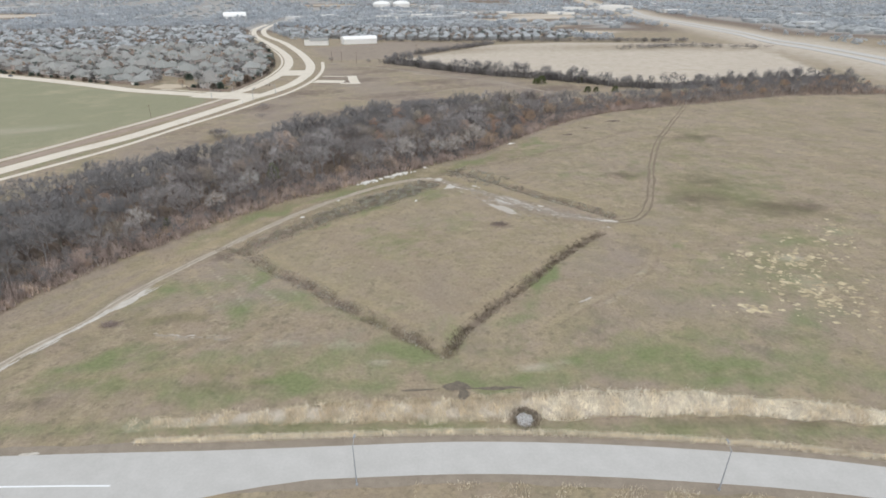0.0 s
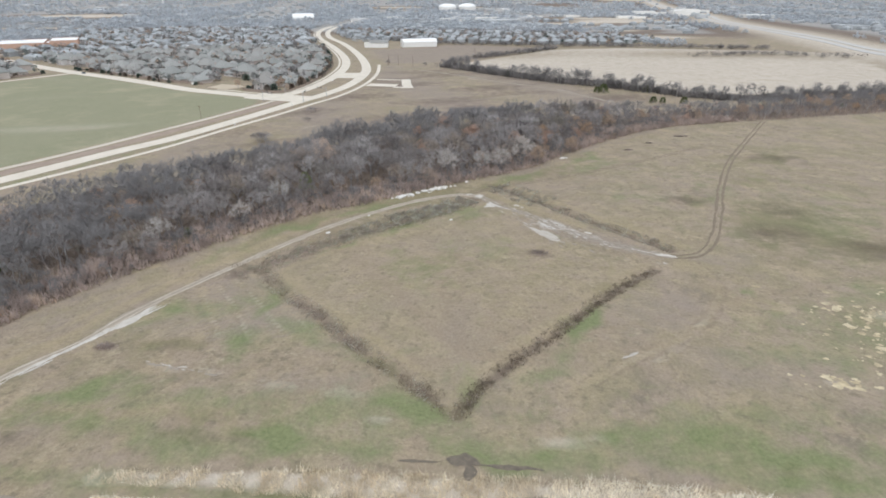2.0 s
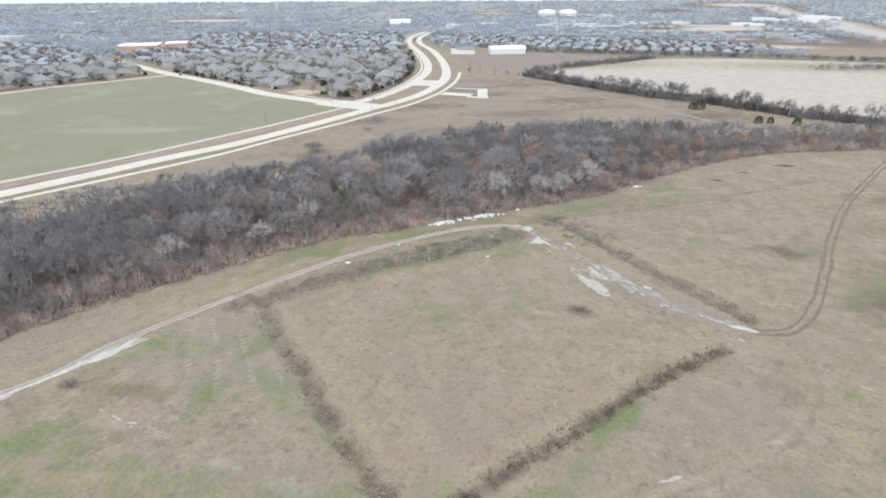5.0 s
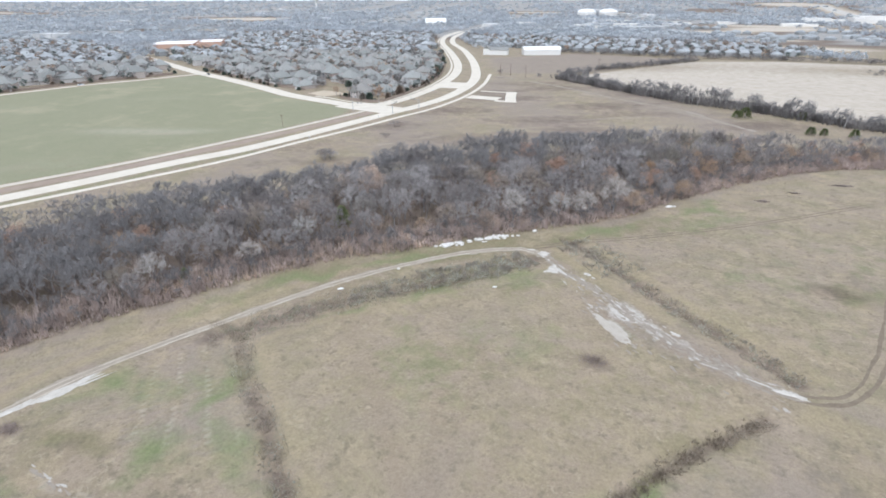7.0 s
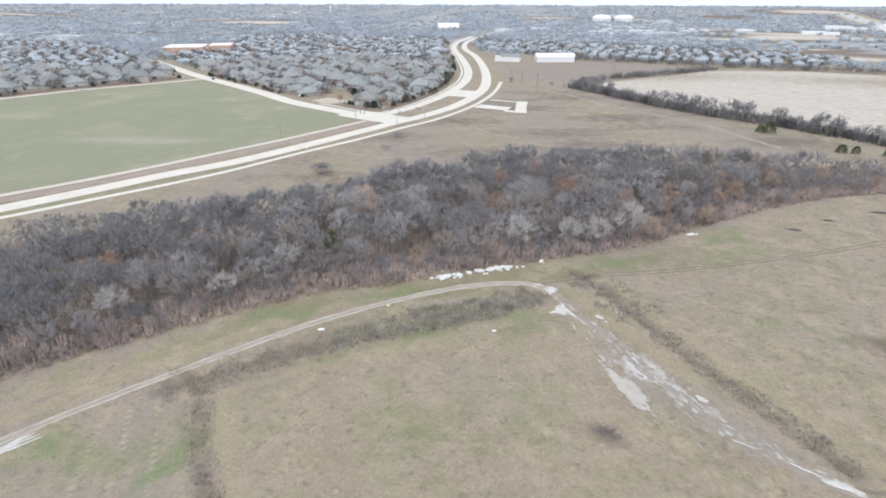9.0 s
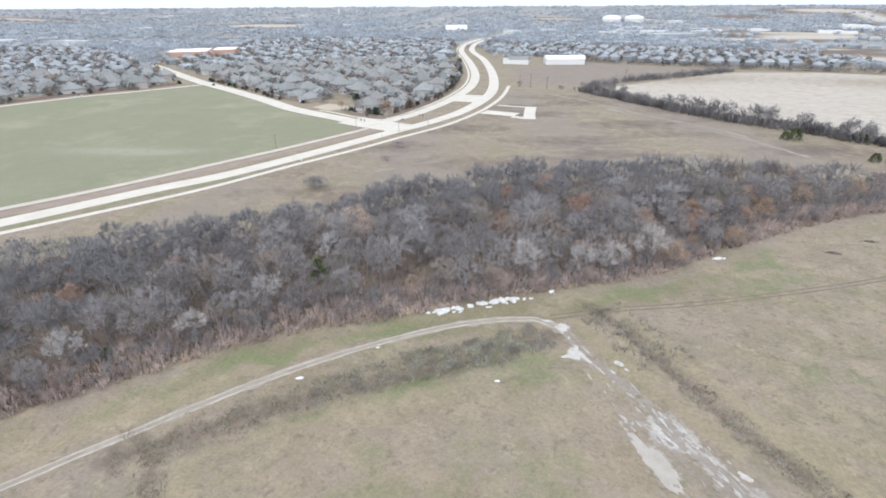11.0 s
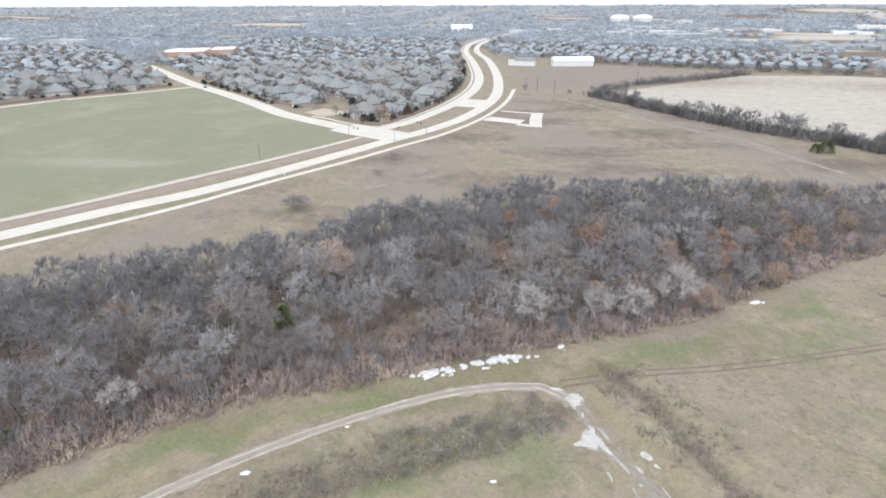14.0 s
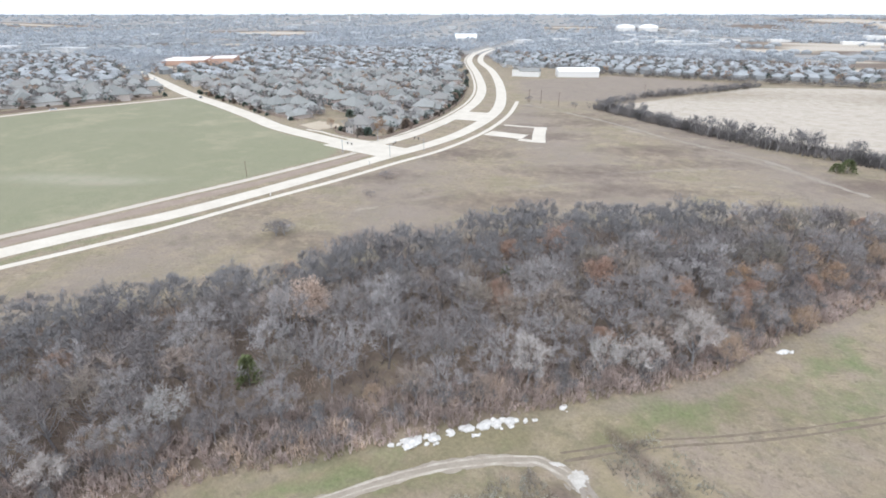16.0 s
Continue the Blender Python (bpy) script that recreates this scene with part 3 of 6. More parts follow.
    for ax, ay, bx, by in ((-70.4, 27.1, -49.9, 3.5), (-67.6, 31.2, -43, 6.2), (-64.2, 35.9, -38, 8.1), (-74, 24, -58, 4)):
        rows = line_distance(x, y, np.array([(ax, ay), ((ax + bx) / 2 + 0.6, (ay + by) / 2 + 0.4), (bx, by)]))
        pale = np.maximum(pale, 0.5 * np.exp(-(rows / 0.85) ** 2))
        mauve = np.maximum(mauve, 0.7 * np.exp(-((rows - 1.9) / 0.8) ** 2))
    pale = np.maximum(pale, 0.34 * np.exp(-(line_distance(x, y, TRACK_LOOP[2:-4]) / 2.2) ** 2))
    pale = np.maximum(pale, 0.95 * np.exp(-(line_distance(x, y, REEDS_THIN) / 0.8) ** 2))
    near = (np.abs(x) < 140) & (y > -70) & (y < 300)
    xn, yn = x[near], y[near]
    w = np.zeros(len(xn))
    for line, width, amount in ((DITCH_WEST, 2.6, 0.5), (DITCH_WEST[-14:], 1.9, 0.66), (DITCH_EAST, 1.7, 0.6), (DITCH_NORTH, 2.2, 0.66), (offset_line(SCRUB_LINE, -2.0), 4.6, 0.62), (offset_line(TRACK_LOOP, -1.6), 0.8, 0.5), (offset_line(TRACK_LOOP, 1.0), 0.7, 0.42)):
        w = np.maximum(w, amount * np.exp(-(line_distance(xn, yn, line) / width) ** 2))
    for cx, cy, rx, ry, amount in ((18, 53, 5, 3, 0.7), (-81.5, -3, 3, 2.2, 0.8), (-66, -1, 5, 3, 0.5), (2, -27.5, 3, 2, 0.7), (66, 182, 4, 2, 0.7), (14, -36, 3.2, 2.4, 0.65), (108, 96, 20, 26, 0.4), (119, 68, 22, 10, 0.7), (93, 77, 16, 11, 0.7), (72, 105, 9, 6, 0.64), (104, 98, 16, 16, 0.54), (127, 168, 19, 9, 0.68), (58, -36, 26, 2.6, 0.55), (-78, -31, 14, 3, 0.45), (80, -10, 12, 2.5, 0.4), (-80.9, -3, 2.6, 1.4, 0.6), (56, 26, 6, 10, 0.34), (60, -22, 40, 3, 0.3), (-50, -27, 25, 3, 0.4), (132, 171, 16, 4, 0.35), (6, 112, 8, 5, 0.5), (-66, 0, 7, 4, 0.4), (-5, 35, 42, 30, 0.24), (45, 8, 14, 3, 0.35), (-40, -37, 30, 2.5, 0.35)):
        w = np.maximum(w, amount * blob(xn, yn, cx, cy, rx, ry))
    weedy[near] = w
    weedy = np.maximum(weedy, 0.75 * soft_inside(x, y, WOOD_AREA, 4.0))
    weedy = np.maximum(weedy, (0.36 + 0.25 * np.sin(x / 23 + y / 31) * np.sin(x / 47 - y / 17) + 0.12 * np.sin(y / 7 - x / 12)) * soft_inside(x, y, [(-160, 80), (-120, 125), (-76, 180), (-24, 232), (58, 268), (160, 315), (100, 350), (30, 400), (-70, 490), (-130, 495), (-115, 350), (-130, 262), (-160, 160)], 6))
    weedy = np.maximum(weedy, 0.3 * soft_inside(x, y, DARK_FIELD, 8))
    # past 850 m the mask rises with distance, bringing in the hazed far tone
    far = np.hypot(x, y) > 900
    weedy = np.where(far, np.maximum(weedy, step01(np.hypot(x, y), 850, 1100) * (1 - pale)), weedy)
    b = np.zeros(len(xn))
    b = np.maximum(b, 0.3 * np.exp(-(line_distance(xn, yn, TRAIL) / 1.5) ** 2))
    for cx, cy, rx, ry, turn, amount in ((19.5, 68.5, 3.2, 8, 38, 0.62), (21, 77, 5.5, 10, 40, 0.66), (28, 72, 3.5, 5, 40, 0.62), (35, 66, 4, 8, 50, 0.42), (10, 89, 3, 8, 40, 0.4), (-4.6, 106, 2, 2.2, 0, 1.0), (0.8, 96, 2.2, 3.2, 20, 0.9), (-84, 9, 2.2, 9, -20, 0.95), (-88, -3, 1.6, 8, -25, 0.75),
                                         (53, 56.5, 4, 1.4, -15, 0.8), (10, 96, 1.3, 1.3, 0, 0.8), (44, 60, 6, 1.3, -30, 0.5)):
        b = np.maximum(b, amount * blob(xn, yn, cx, cy, rx, ry, turn))
    bare[near] = b
    col = np.stack([green, bare, pale, weedy], -1).astype(np.float32)
    attr = me.color_attributes.new("cover", "FLOAT_COLOR", "POINT")
    attr.data.foreach_set("color", col.ravel())
    more = me.color_attributes.new("tint", "FLOAT_COLOR", "POINT")
    more.data.foreach_set("color", np.stack([straw, mauve, olive, pasture], -1).astype(np.float32).ravel())
    me.materials.append(M_GROUND)
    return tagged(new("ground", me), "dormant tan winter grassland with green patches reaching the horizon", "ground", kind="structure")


build_ground()


def strip(name, line, width, mat, lift=0.06, taper=None):
    """A paved strip with a real edge along a plan line."""
    line = np.asarray(line)
    t = np.gradient(line, axis=0)
    t /= np.linalg.norm(t, axis=1)[:, None] + 1e-9
    nrm = np.stack([-t[:, 1], t[:, 0]], -1)
    verts, faces = [], []
    rows = [(-0.5, -0.4), (-0.5, -0.02), (-0.492, 0.0), (-0.2, 0.0), (0.2, 0.0), (0.492, 0.0), (0.5, -0.02), (0.5, -0.4)]
    for k, (p, n) in enumerate(zip(line, nrm)):
        w = width if taper is None else width * taper(k / (len(line) - 1))
        for u, dz in rows:
            q = p + n * w * u
            verts.append((q[0], q[1], lift + dz))
    zs = ground_z(np.array([v[0] for v in verts]), np.array([v[1] for v in verts]))
    verts = [(v[0], v[1], v[2] + z) for v, z in zip(verts, zs)]
    m = len(rows)
    for k in range(len(line) - 1):
        for j in range(m - 1):
            a = k * m + j
            faces.append((a, a + m, a + m + 1, a + 1))
    return new(name, mesh_from(name, verts, faces, mat))


tagged(strip("near_road", NEAR_ROAD, 6.8, M_ASPHALT, 0.08), "pale grey two-lane road curving past the grass verge", "road", kind="structure")
tagged(strip("turn_lane", TURN_LANE, 6.0, M_ASPHALT, 0.075), "pale grey turn lane beside the two-lane road", "road", kind="structure")
tagged(strip("lane_line", np.array([(-95, -51.6), (-80, -50.95), (-70.7, -50.6), (-60, -50.5), (-53, -50.5)]), 0.3, M_PAINT, 0.09), "solid white painted lane line on grey road", "road marking", kind="structure")
tagged(strip("arterial_road_near", ARTERIAL_A, 9.2, M_CONCRETE, 0.1), "pale concrete carriageway of a divided suburban road", "road", kind="structure")
tagged(strip("arterial_road_far", ARTERIAL_B, 9.0, M_CONCRETE, 0.095), "pale concrete carriageway of a divided suburban road", "road", kind="structure")
tagged(strip("street", STREET, 12.0, M_CONCRETE, 0.09), "pale concrete residential street between field and houses", "road", kind="structure")
tagged(strip("alley", ALLEY, 5.0, M_CONCRETE, 0.07), "pale concrete alley along the edge of the green field", "road", kind="structure")
tagged(strip("sidewalk", WALK_UPPER, 4.0, M_WALK, 0.08), "pale concrete sidewalk along the green field", "pavement", kind="structure")
tagged(strip("shared_path", PATH_LOWER, 3.2, M_CONCRETE, 0.08), "pale concrete shared-use path beside the road", "pavement", kind="structure")
tagged(strip("junction_apron", np.array([(-186, 297), (-172, 293), (-155, 289.5), (-138, 286)]), 23.0, M_CONCRETE, 0.085), "wide pale concrete road junction", "road", kind="structure")
tagged(strip("median_crossing", np.array([(-161, 408), (-146, 409), (-130, 410)]), 34.0, M_CONCRETE, 0.085), "pale concrete opening through the road median", "road", kind="structure")
tagged(strip("sidewalk_corner", curve([(-226, 318), (-212, 315.6), (-199, 310.4), (-187, 306.6), (-175, 304.6), (-167, 306), (-163, 312), (-162, 322)], 3), 2.2, M_CONCRETE, 0.105), "pale concrete sidewalk rounding a street corner", "pavement", kind="structure")
tagged(strip("sidewalk_east", offset_line(ARTERIAL_B, 7.0)[4:], 2.2, M_CONCRETE, 0.08), "pale concrete sidewalk below the garden fences", "pavement", kind="structure")
for side in (-12, 12):
    tagged(strip("highway", offset_line(HIGHWAY, side), 14.0, M_ASPHALT, 0.4), "wide pale highway carriageway running into the distance", "road", kind="structure")
for line, wide in (([(-114, 357.5), (-100, 356.5), (-89, 355.5)], 13), ([(-88, 389.5), (-83, 366), (-77, 344)], 8.0), ([(-113, 386.5), (-100, 386.6), (-90, 387)], 3.0), ([(-90, 347.5), (-81, 346.5)], 6)):
    tagged(strip("parking_pad", np.array(line), wide, M_CONCRETE, 0.07 + 0.004 * wide / 3), "small empty concrete parking pad in dry grass", "pavement", kind="structure")

# ---- tracks and trails ----
M_DUST = simple("dusty_soil", (0.26, 0.218, 0.17), (0.34, 0.292, 0.23), 0.2, 0.95)


offset = offset_line


def dense(line, step):
    return curve([tuple(p) for p in line], step)


def ragged(name, line, width, mat, lift, seed, amount=0.5, taper=False):
    """A worn strip on the ground with uneven edges and gaps of width."""
    rng = np.random.default_rng(seed)
    line = dense(line, 0.5 if taper else 0.8)
    t = np.gradient(line, axis=0)
    t /= np.linalg.norm(t, axis=1)[:, None] + 1e-9
    nrm = np.stack([-t[:, 1], t[:, 0]], -1)
    n = len(line)

    def wander():
        w = np.convolve(rng.normal(0, 1, n + 16), np.ones(9) / 9, "same")[8:-8] * 2.4
        f = np.convolve(rng.normal(0, 1, n + 4), np.ones(3) / 3, "same")[2:-2]
        return np.clip(1 + amount * (0.7 * w + 0.35 * f), 0.15, 2.2)

    a, b = wander(), wander()
    if taper:
        end = np.sin(np.pi * (np.arange(n) + 0.15) / (n - 0.7)) ** 0.6
        a, b = a * end, b * end
    left, right = line + nrm * (width / 2 * a)[:, None], line - nrm * (width / 2 * b)[:, None]
    pts = np.concatenate([left, line, right])
    z = ground_z(pts[:, 0], pts[:, 1]) + lift
    z[n:2 * n] += 0.02
    z[:n] -= 0.03
    z[2 * n:] -= 0.03
    faces = []
    for k in range(n - 1):
        faces += [(k, k + 1, n + k + 1, n + k), (n + k, n + k + 1, 2 * n + k + 1, 2 * n + k)]
    return new(name, mesh_from(name, np.column_stack([pts, z]), [f[::-1] for f in faces], mat))


M_WORN = simple("trampled_ground", (0.27, 0.225, 0.17), (0.37, 0.315, 0.245), 0.3, 0.95)
M_SHOULDER = simple("dirt_shoulder", (0.22, 0.18, 0.135), (0.3, 0.25, 0.19), 0.4, 0.95)
for k, d in enumerate((4.3, -4.3)):
    tagged(ragged("road_shoulder", offset(NEAR_ROAD, d)[25:], 2.0, M_SHOULDER, 0.05, 3 + k, 0.3), "brown dirt shoulder along the road edge", "verge", kind="structure")
cut = int(np.argmin(np.hypot(TRAIL[:, 0] + 4.4, TRAIL[:, 1] - 105.6)))
TRAIL_WEST, TRAIL_NORTH = TRAIL[:cut + 1], TRAIL[cut:]
M_WASH = simple("gravel_wash", (0.25, 0.208, 0.162), (0.34, 0.29, 0.232), 0.5, 0.95)
tagged(ragged("worn_ground", TRAIL_WEST, 2.3, M_WORN, 0.035, 5, 0.5), "thin trampled grass under a worn trail", "trail", kind="structure")
for k, d in enumerate((-0.7, 0.7)):
    tagged(ragged("gravel_trail", offset(TRAIL_WEST, d), 0.6, M_TRAIL, 0.05, 1 + k, 0.6), "worn pale limestone trail curving through dry grass", "trail", kind="structure")
for k, (line, gauge, wide, mat) in enumerate(((TRACK_EAST, 1.0, 0.8, M_RUT), (TRACK_WOODS, 0.9, 0.55, M_RUT))):
    for side in (-1, 1):
        tagged(ragged("wheel_rut", offset(line, side * gauge), wide, mat, 0.045, 10 + 2 * k + side, 0.6), "worn wheel rut through dormant grass", "track", kind="structure")


def blotch(name, cx, cy, rx, ry, turn, mat, lift, seed):
    """A patch of bare ground with a lobed, uneven outline, slightly domed."""
    r = random.Random(seed)
    lobes = [(k, r.uniform(0.5, 1.0) / k ** 0.8, r.uniform(0, 6.28)) for k in (2, 3, 4, 5, 7, 9, 12)]
    c, q = math.cos(radians(turn)), math.sin(radians(turn))
    verts, n = [(cx, cy, gz(cx, cy) + lift)], 72
    for ring in (0.55, 1.0):
        for i in range(n):
            a = 2 * math.pi * i / n
            f = ring * max(0.3, 1 + 0.26 * sum(w * math.sin(k * a + p) for k, w, p in lobes)) * (1 + (0.12 * r.uniform(-1, 1) if ring == 1.0 else 0))
            u, v = math.cos(a) * rx * f, math.sin(a) * ry * f
            px, py = cx + u * c - v * q, cy + u * q + v * c
            verts.append((px, py, gz(px, py) + (lift if ring < 1 else 0.004)))
    faces = [(0, 1 + i, 1 + (i + 1) % n) for i in range(n)] + [(1 + i, 1 + n + i, 1 + n + (i + 1) % n, 1 + (i + 1) % n) for i in range(n)]
    return new(name, mesh_from(name, verts, faces, mat))


M_LIME = simple("white_limestone", (0.38, 0.335, 0.275), (0.60, 0.555, 0.48), 0.6, 0.95, bump=0.03)
for k, (line, wide) in enumerate((([(-86.8, -1), (-83.9, 5), (-80.9, 11)], 2.0), ([(-89.5, -7), (-86.6, -0.5), (-83.4, 7)], 1.1), ([(-85.2, 4.5), (-82, 10.5), (-79.4, 15.5)], 0.8), ([(-93.5, -16), (-90.4, -9), (-87.2, -2.2)], 0.9), ([(-92, -14.5), (-89.2, -8.4)], 0.6), ([(-95.4, -22), (-93, -16)], 0.8), ([(-82.4, 8), (-80, 12), (-77.6, 17)], 0.5), ([(0.2, 99.6), (0.8, 97.6)], 1.0), ([(46, 58.6), (51, 56.8)], 0.6), ([(-72.5, -44.0), (-69, -43.9)], 0.8), ([(9.2, 96.2), (11, 95)], 1.2))):
    tagged(ragged("limestone_patch", line, wide, M_LIME, 0.075 + 0.003 * k, 60 + k, 0.8, True), "bare white limestone showing through grass", "bare ground", kind="structure")
for k, (cx, cy, rx, ry, turn) in enumerate(((-4.5, 105.9, 2.3, 1.7, -50), (1.2, 96.6, 2.4, 1.3, -45), (-0.6, 94.4, 1.5, 0.7, 30), (3.2, 94.9, 2.0, 0.7, -40), (0.2, 99.0, 0.9, 0.5, -60), (10.4, 95.6, 1.1, 0.6, -40), (12.0, 93.9, 0.7, 0.35, -40), (-8.6, 107.9, 1.6, 0.5, 10), (-2.0, 102.2, 0.8, 0.3, -70), (53.4, 56.2, 3.2, 0.75, -12), (33, 70.6, 1.2, 0.7, -40))):
    tagged(blotch("limestone_patch", cx, cy, rx, ry, turn, M_LIME, 0.1 + 0.004 * k, 330 + k), "bare white limestone showing through grass", "bare ground", kind="structure")
M_LIMEDIM = simple("dusty_limestone", (0.33, 0.285, 0.23), (0.50, 0.455, 0.39), 0.9, 0.95, bump=0.03)
for k, (line, wide) in enumerate((([(32.4, 4.4), (34.2, 5.4)], 0.4), ([(34, 5.2), (36.2, 7)], 0.45))):
    tagged(ragged("limestone_patch", line, wide, M_LIMEDIM, 0.06 + 0.003 * k, 160 + k, 1.1, True), "dusty limestone scraped bare in the grass", "bare ground", kind="structure")
M_MUD = simple("wet_black_soil", (0.1, 0.083, 0.062), (0.19, 0.155, 0.112), 0.8, 0.7)
for k, (line, wide) in enumerate((([(-9, -28.3), (-2, -27.6)], 0.6), ([(-1, -26.9), (1.6, -27.4), (4.6, -27.4)], 2.4), ([(3.4, -27.6), (9, -27.3), (15, -27.3)], 0.9), ([(2.6, -27), (2.9, -31)], 1.6))):
    tagged(ragged("wet_ditch", line, wide, M_MUD, 0.05 + 0.006 * k, 90 + k, 0.7, True), "dark wet soil in a narrow ditch", "ditch", kind="structure")
M_PUDDLE = simple("muddy_shallow_water", (0.36, 0.31, 0.245), (0.46, 0.405, 0.33), 0.5, 0.4)
M_PUDDLE.node_tree.nodes["Principled BSDF"].inputs["Specular IOR Level"].default_value = 0.3
tagged(blotch("puddle", 19.4, 68.4, 6.8, 1.7, -47, M_PUDDLE, 0.08, 107), "shallow muddy puddle on bare limestone", "puddle", kind="structure")


def blotches(name, spots, mat, lift, seed, label):
    """Many small patches of gravel, joined."""
    r = random.Random(seed)
    verts, faces = [], []
    for k, (cx, cy, rx, ry, turn) in enumerate(spots):
        lobes = [(m, r.uniform(0.4, 1.0) / m ** 0.6, r.uniform(0, 6.28)) for m in (2, 3, 5, 7)]
        at, n = len(verts), 22
        verts.append((cx, cy, gz(cx, cy) + lift + 0.002 * (k % 9)))
        for i in range(n):
            a = 2 * math.pi * i / n
            f = max(0.3, 1 + 0.3 * sum(w * math.sin(m * a + p) for m, w, p in lobes)) * r.uniform(0.85, 1.15)
            u, v = math.cos(a) * rx * f, math.sin(a) * ry * f
            px, py = cx + u * math.cos(turn) - v * math.sin(turn), cy + u * math.sin(turn) + v * math.cos(turn)
            verts.append((px, py, gz(px, py) + lift - 0.02 + 0.002 * (k % 9)))
        faces += [(at, at + 1 + i, at + 1 + (i + 1) % n) for i in range(n)]
    return tagged(new(name, mesh_from(name, verts, faces, mat)), label, "gravel", kind="stuff")


wr = random.Random(21)
dull, white = [], []
north = dense(TRAIL_NORTH, 0.6)
for k in range(len(north) - 1):
    d = north[k + 1] - north[k]
    turn = math.atan2(d[1], d[0])
    for _ in range(2):
        off = wr.choice((-0.8, 0.8)) + wr.gauss(0, 0.5)
        p = north[k] + np.array([-math.sin(turn), math.cos(turn)]) * off
        (white if wr.random() < 0.1 else dull).append((p[0], p[1], wr.uniform(0.5, 1.9), wr.uniform(0.12, 0.4), turn + wr.gauss(0, 0.15)))
for cx, cy, sx, sy, n, share in ((26, 74, 4.5, 1.3, 60, 0.5), (21, 75, 5, 2.0, 50, 0.12), (14, 77, 2.5, 1.6, 24, 0.35), (30, 66, 6, 2.0, 36, 0.05), (9, 88, 4, 1.5, 20, 0.1), (45, 60, 6, 1.0, 24, 0.12), (24, 63, 3, 1.5, 16, 0.0)):
    for _ in range(n):
        u, v, turn = wr.gauss(0, sx), wr.gauss(0, sy), radians(-47)
        (white if wr.random() < share else dull).append((cx + u * math.cos(turn) - v * math.sin(turn), cy + u * math.sin(turn) + v * math.cos(turn), wr.uniform(0.25, 1.2), wr.uniform(0.1, 0.4), turn + wr.gauss(0, 0.2)))
scrape = dense([(-67.6, -7.6), (-64, -8.2), (-60, -8.8), (-55, -9.6), (-49, -11.2), (-44, -12.6)], 0.5)
for k, p in enumerate(scrape):
    if wr.random() < 1.1 - k / len(scrape):
        (white if k < 0.5 * len(scrape) and wr.random() < 0.6 else dull).append((p[0], p[1] + wr.gauss(0, 0.22), wr.uniform(0.3, 1.1), wr.uniform(0.1, 0.28), wr.gauss(-0.14, 0.08)))
blotches("gravel_wash", dull, M_WASH, 0.05, 22, "grey-brown gravel washed along a faint track")
blotches("gravel_wash", white, M_LIMEDIM, 0.066, 23, "pale limestone gravel scattered round a puddle")
tagged(ragged("field_track", [(-125, 478), (-62, 436), (-2, 383), (40, 352), (59, 324), (77, 306)], 2.4, M_DUST, 0.06, 31, 0.9), "faint dusty track across a dry field", "track", kind="structure")
M_LOT = simple("tan_dirt", (0.42, 0.34, 0.24), (0.5, 0.42, 0.31), 0.1, 0.95)
M_DIRT = simple("brown_dirt", (0.27, 0.205, 0.155), (0.34, 0.27, 0.21), 0.15, 0.95)
tagged(ragged("dirt_lot", [(-238, 336), (-227, 334), (-214, 327)], 20, M_LOT, 0.06, 34, 0.15), "bare tan dirt lot beside the corner house", "ground", kind="structure")
tagged(ragged("dirt_verge", offset(WALK_UPPER, -7.5)[8:], 6.0, M_DIRT, 0.05, 33, 0.2), "bare brown dirt strip beside the road", "verge", kind="structure")

# ---- loose growth: blades and clumps built with arrays ----


def toned(me, tone):
    """Give each vertex a tone from 0 to 1, which the plant materials read."""
    me.attributes.new("tone", "FLOAT", "POINT").data.foreach_set("value", np.asarray(tone, np.float32))


def tone_material(name, stops, grain=0.5, thin=0.0):
    s = Shade(name, 0.95)
    at = s.nodes.new("ShaderNodeAttribute")
    at.attribute_name = "tone"
    col = s.ramp(at.outputs["Fac"], *stops)
    col = s.mix(1.0, col, s.ramp(s.noise(grain, 4), (0.3, 0.75), (0.7, 1.25)), "MULTIPLY")
    s.done(col)
    if thin:
        s.thin(col, thin)
    return s.mat


M_REEDS = tone_material("tall_straw", ((0.0, (0.60, 0.50, 0.345)), (0.5, (0.76, 0.665, 0.495)), (1.0, (0.90, 0.83, 0.68))))
M_WEEDS = tone_material("dead_weeds", ((0.0, (0.165, 0.13, 0.093)), (0.4, (0.335, 0.28, 0.21)), (0.75, (0.42, 0.36, 0.28)), (1.0, (0.3, 0.295, 0.2))))
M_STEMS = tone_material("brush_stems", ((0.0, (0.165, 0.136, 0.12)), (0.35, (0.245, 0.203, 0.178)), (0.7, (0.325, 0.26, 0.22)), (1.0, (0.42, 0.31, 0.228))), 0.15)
M_THICKET = tone_material("young_stems", ((0.0, (0.35, 0.275, 0.235)), (0.45, (0.44, 0.35, 0.30)), (0.8, (0.51, 0.41, 0.355)), (1.0, (0.56, 0.42, 0.30))), 0.15)
M_TUFT = tone_material("bleached_grass", ((0.0, (0.36, 0.29, 0.178)), (0.5, (0.44, 0.36, 0.225)), (1.0, (0.5, 0.42, 0.275))))
M_HEDGE = tone_material("hedge_stems", ((0.0, (0.15, 0.135, 0.125)), (0.5, (0.235, 0.215, 0.2)), (1.0, (0.32, 0.29, 0.265))), 0.1, 0.3)
# air haze is put into this base colour: twigs lifted to pale blue-grey
M_FAR_HAZED = tone_material("hazed_distant_trees", ((0.0, (0.395, 0.418, 0.433)), (0.35, (0.45, 0.468, 0.482)), (0.7, (0.49, 0.503, 0.513)), (0.9, (0.465, 0.455, 0.445)), (1.0, (0.38, 0.4, 0.395))), 0.02, 0.5)
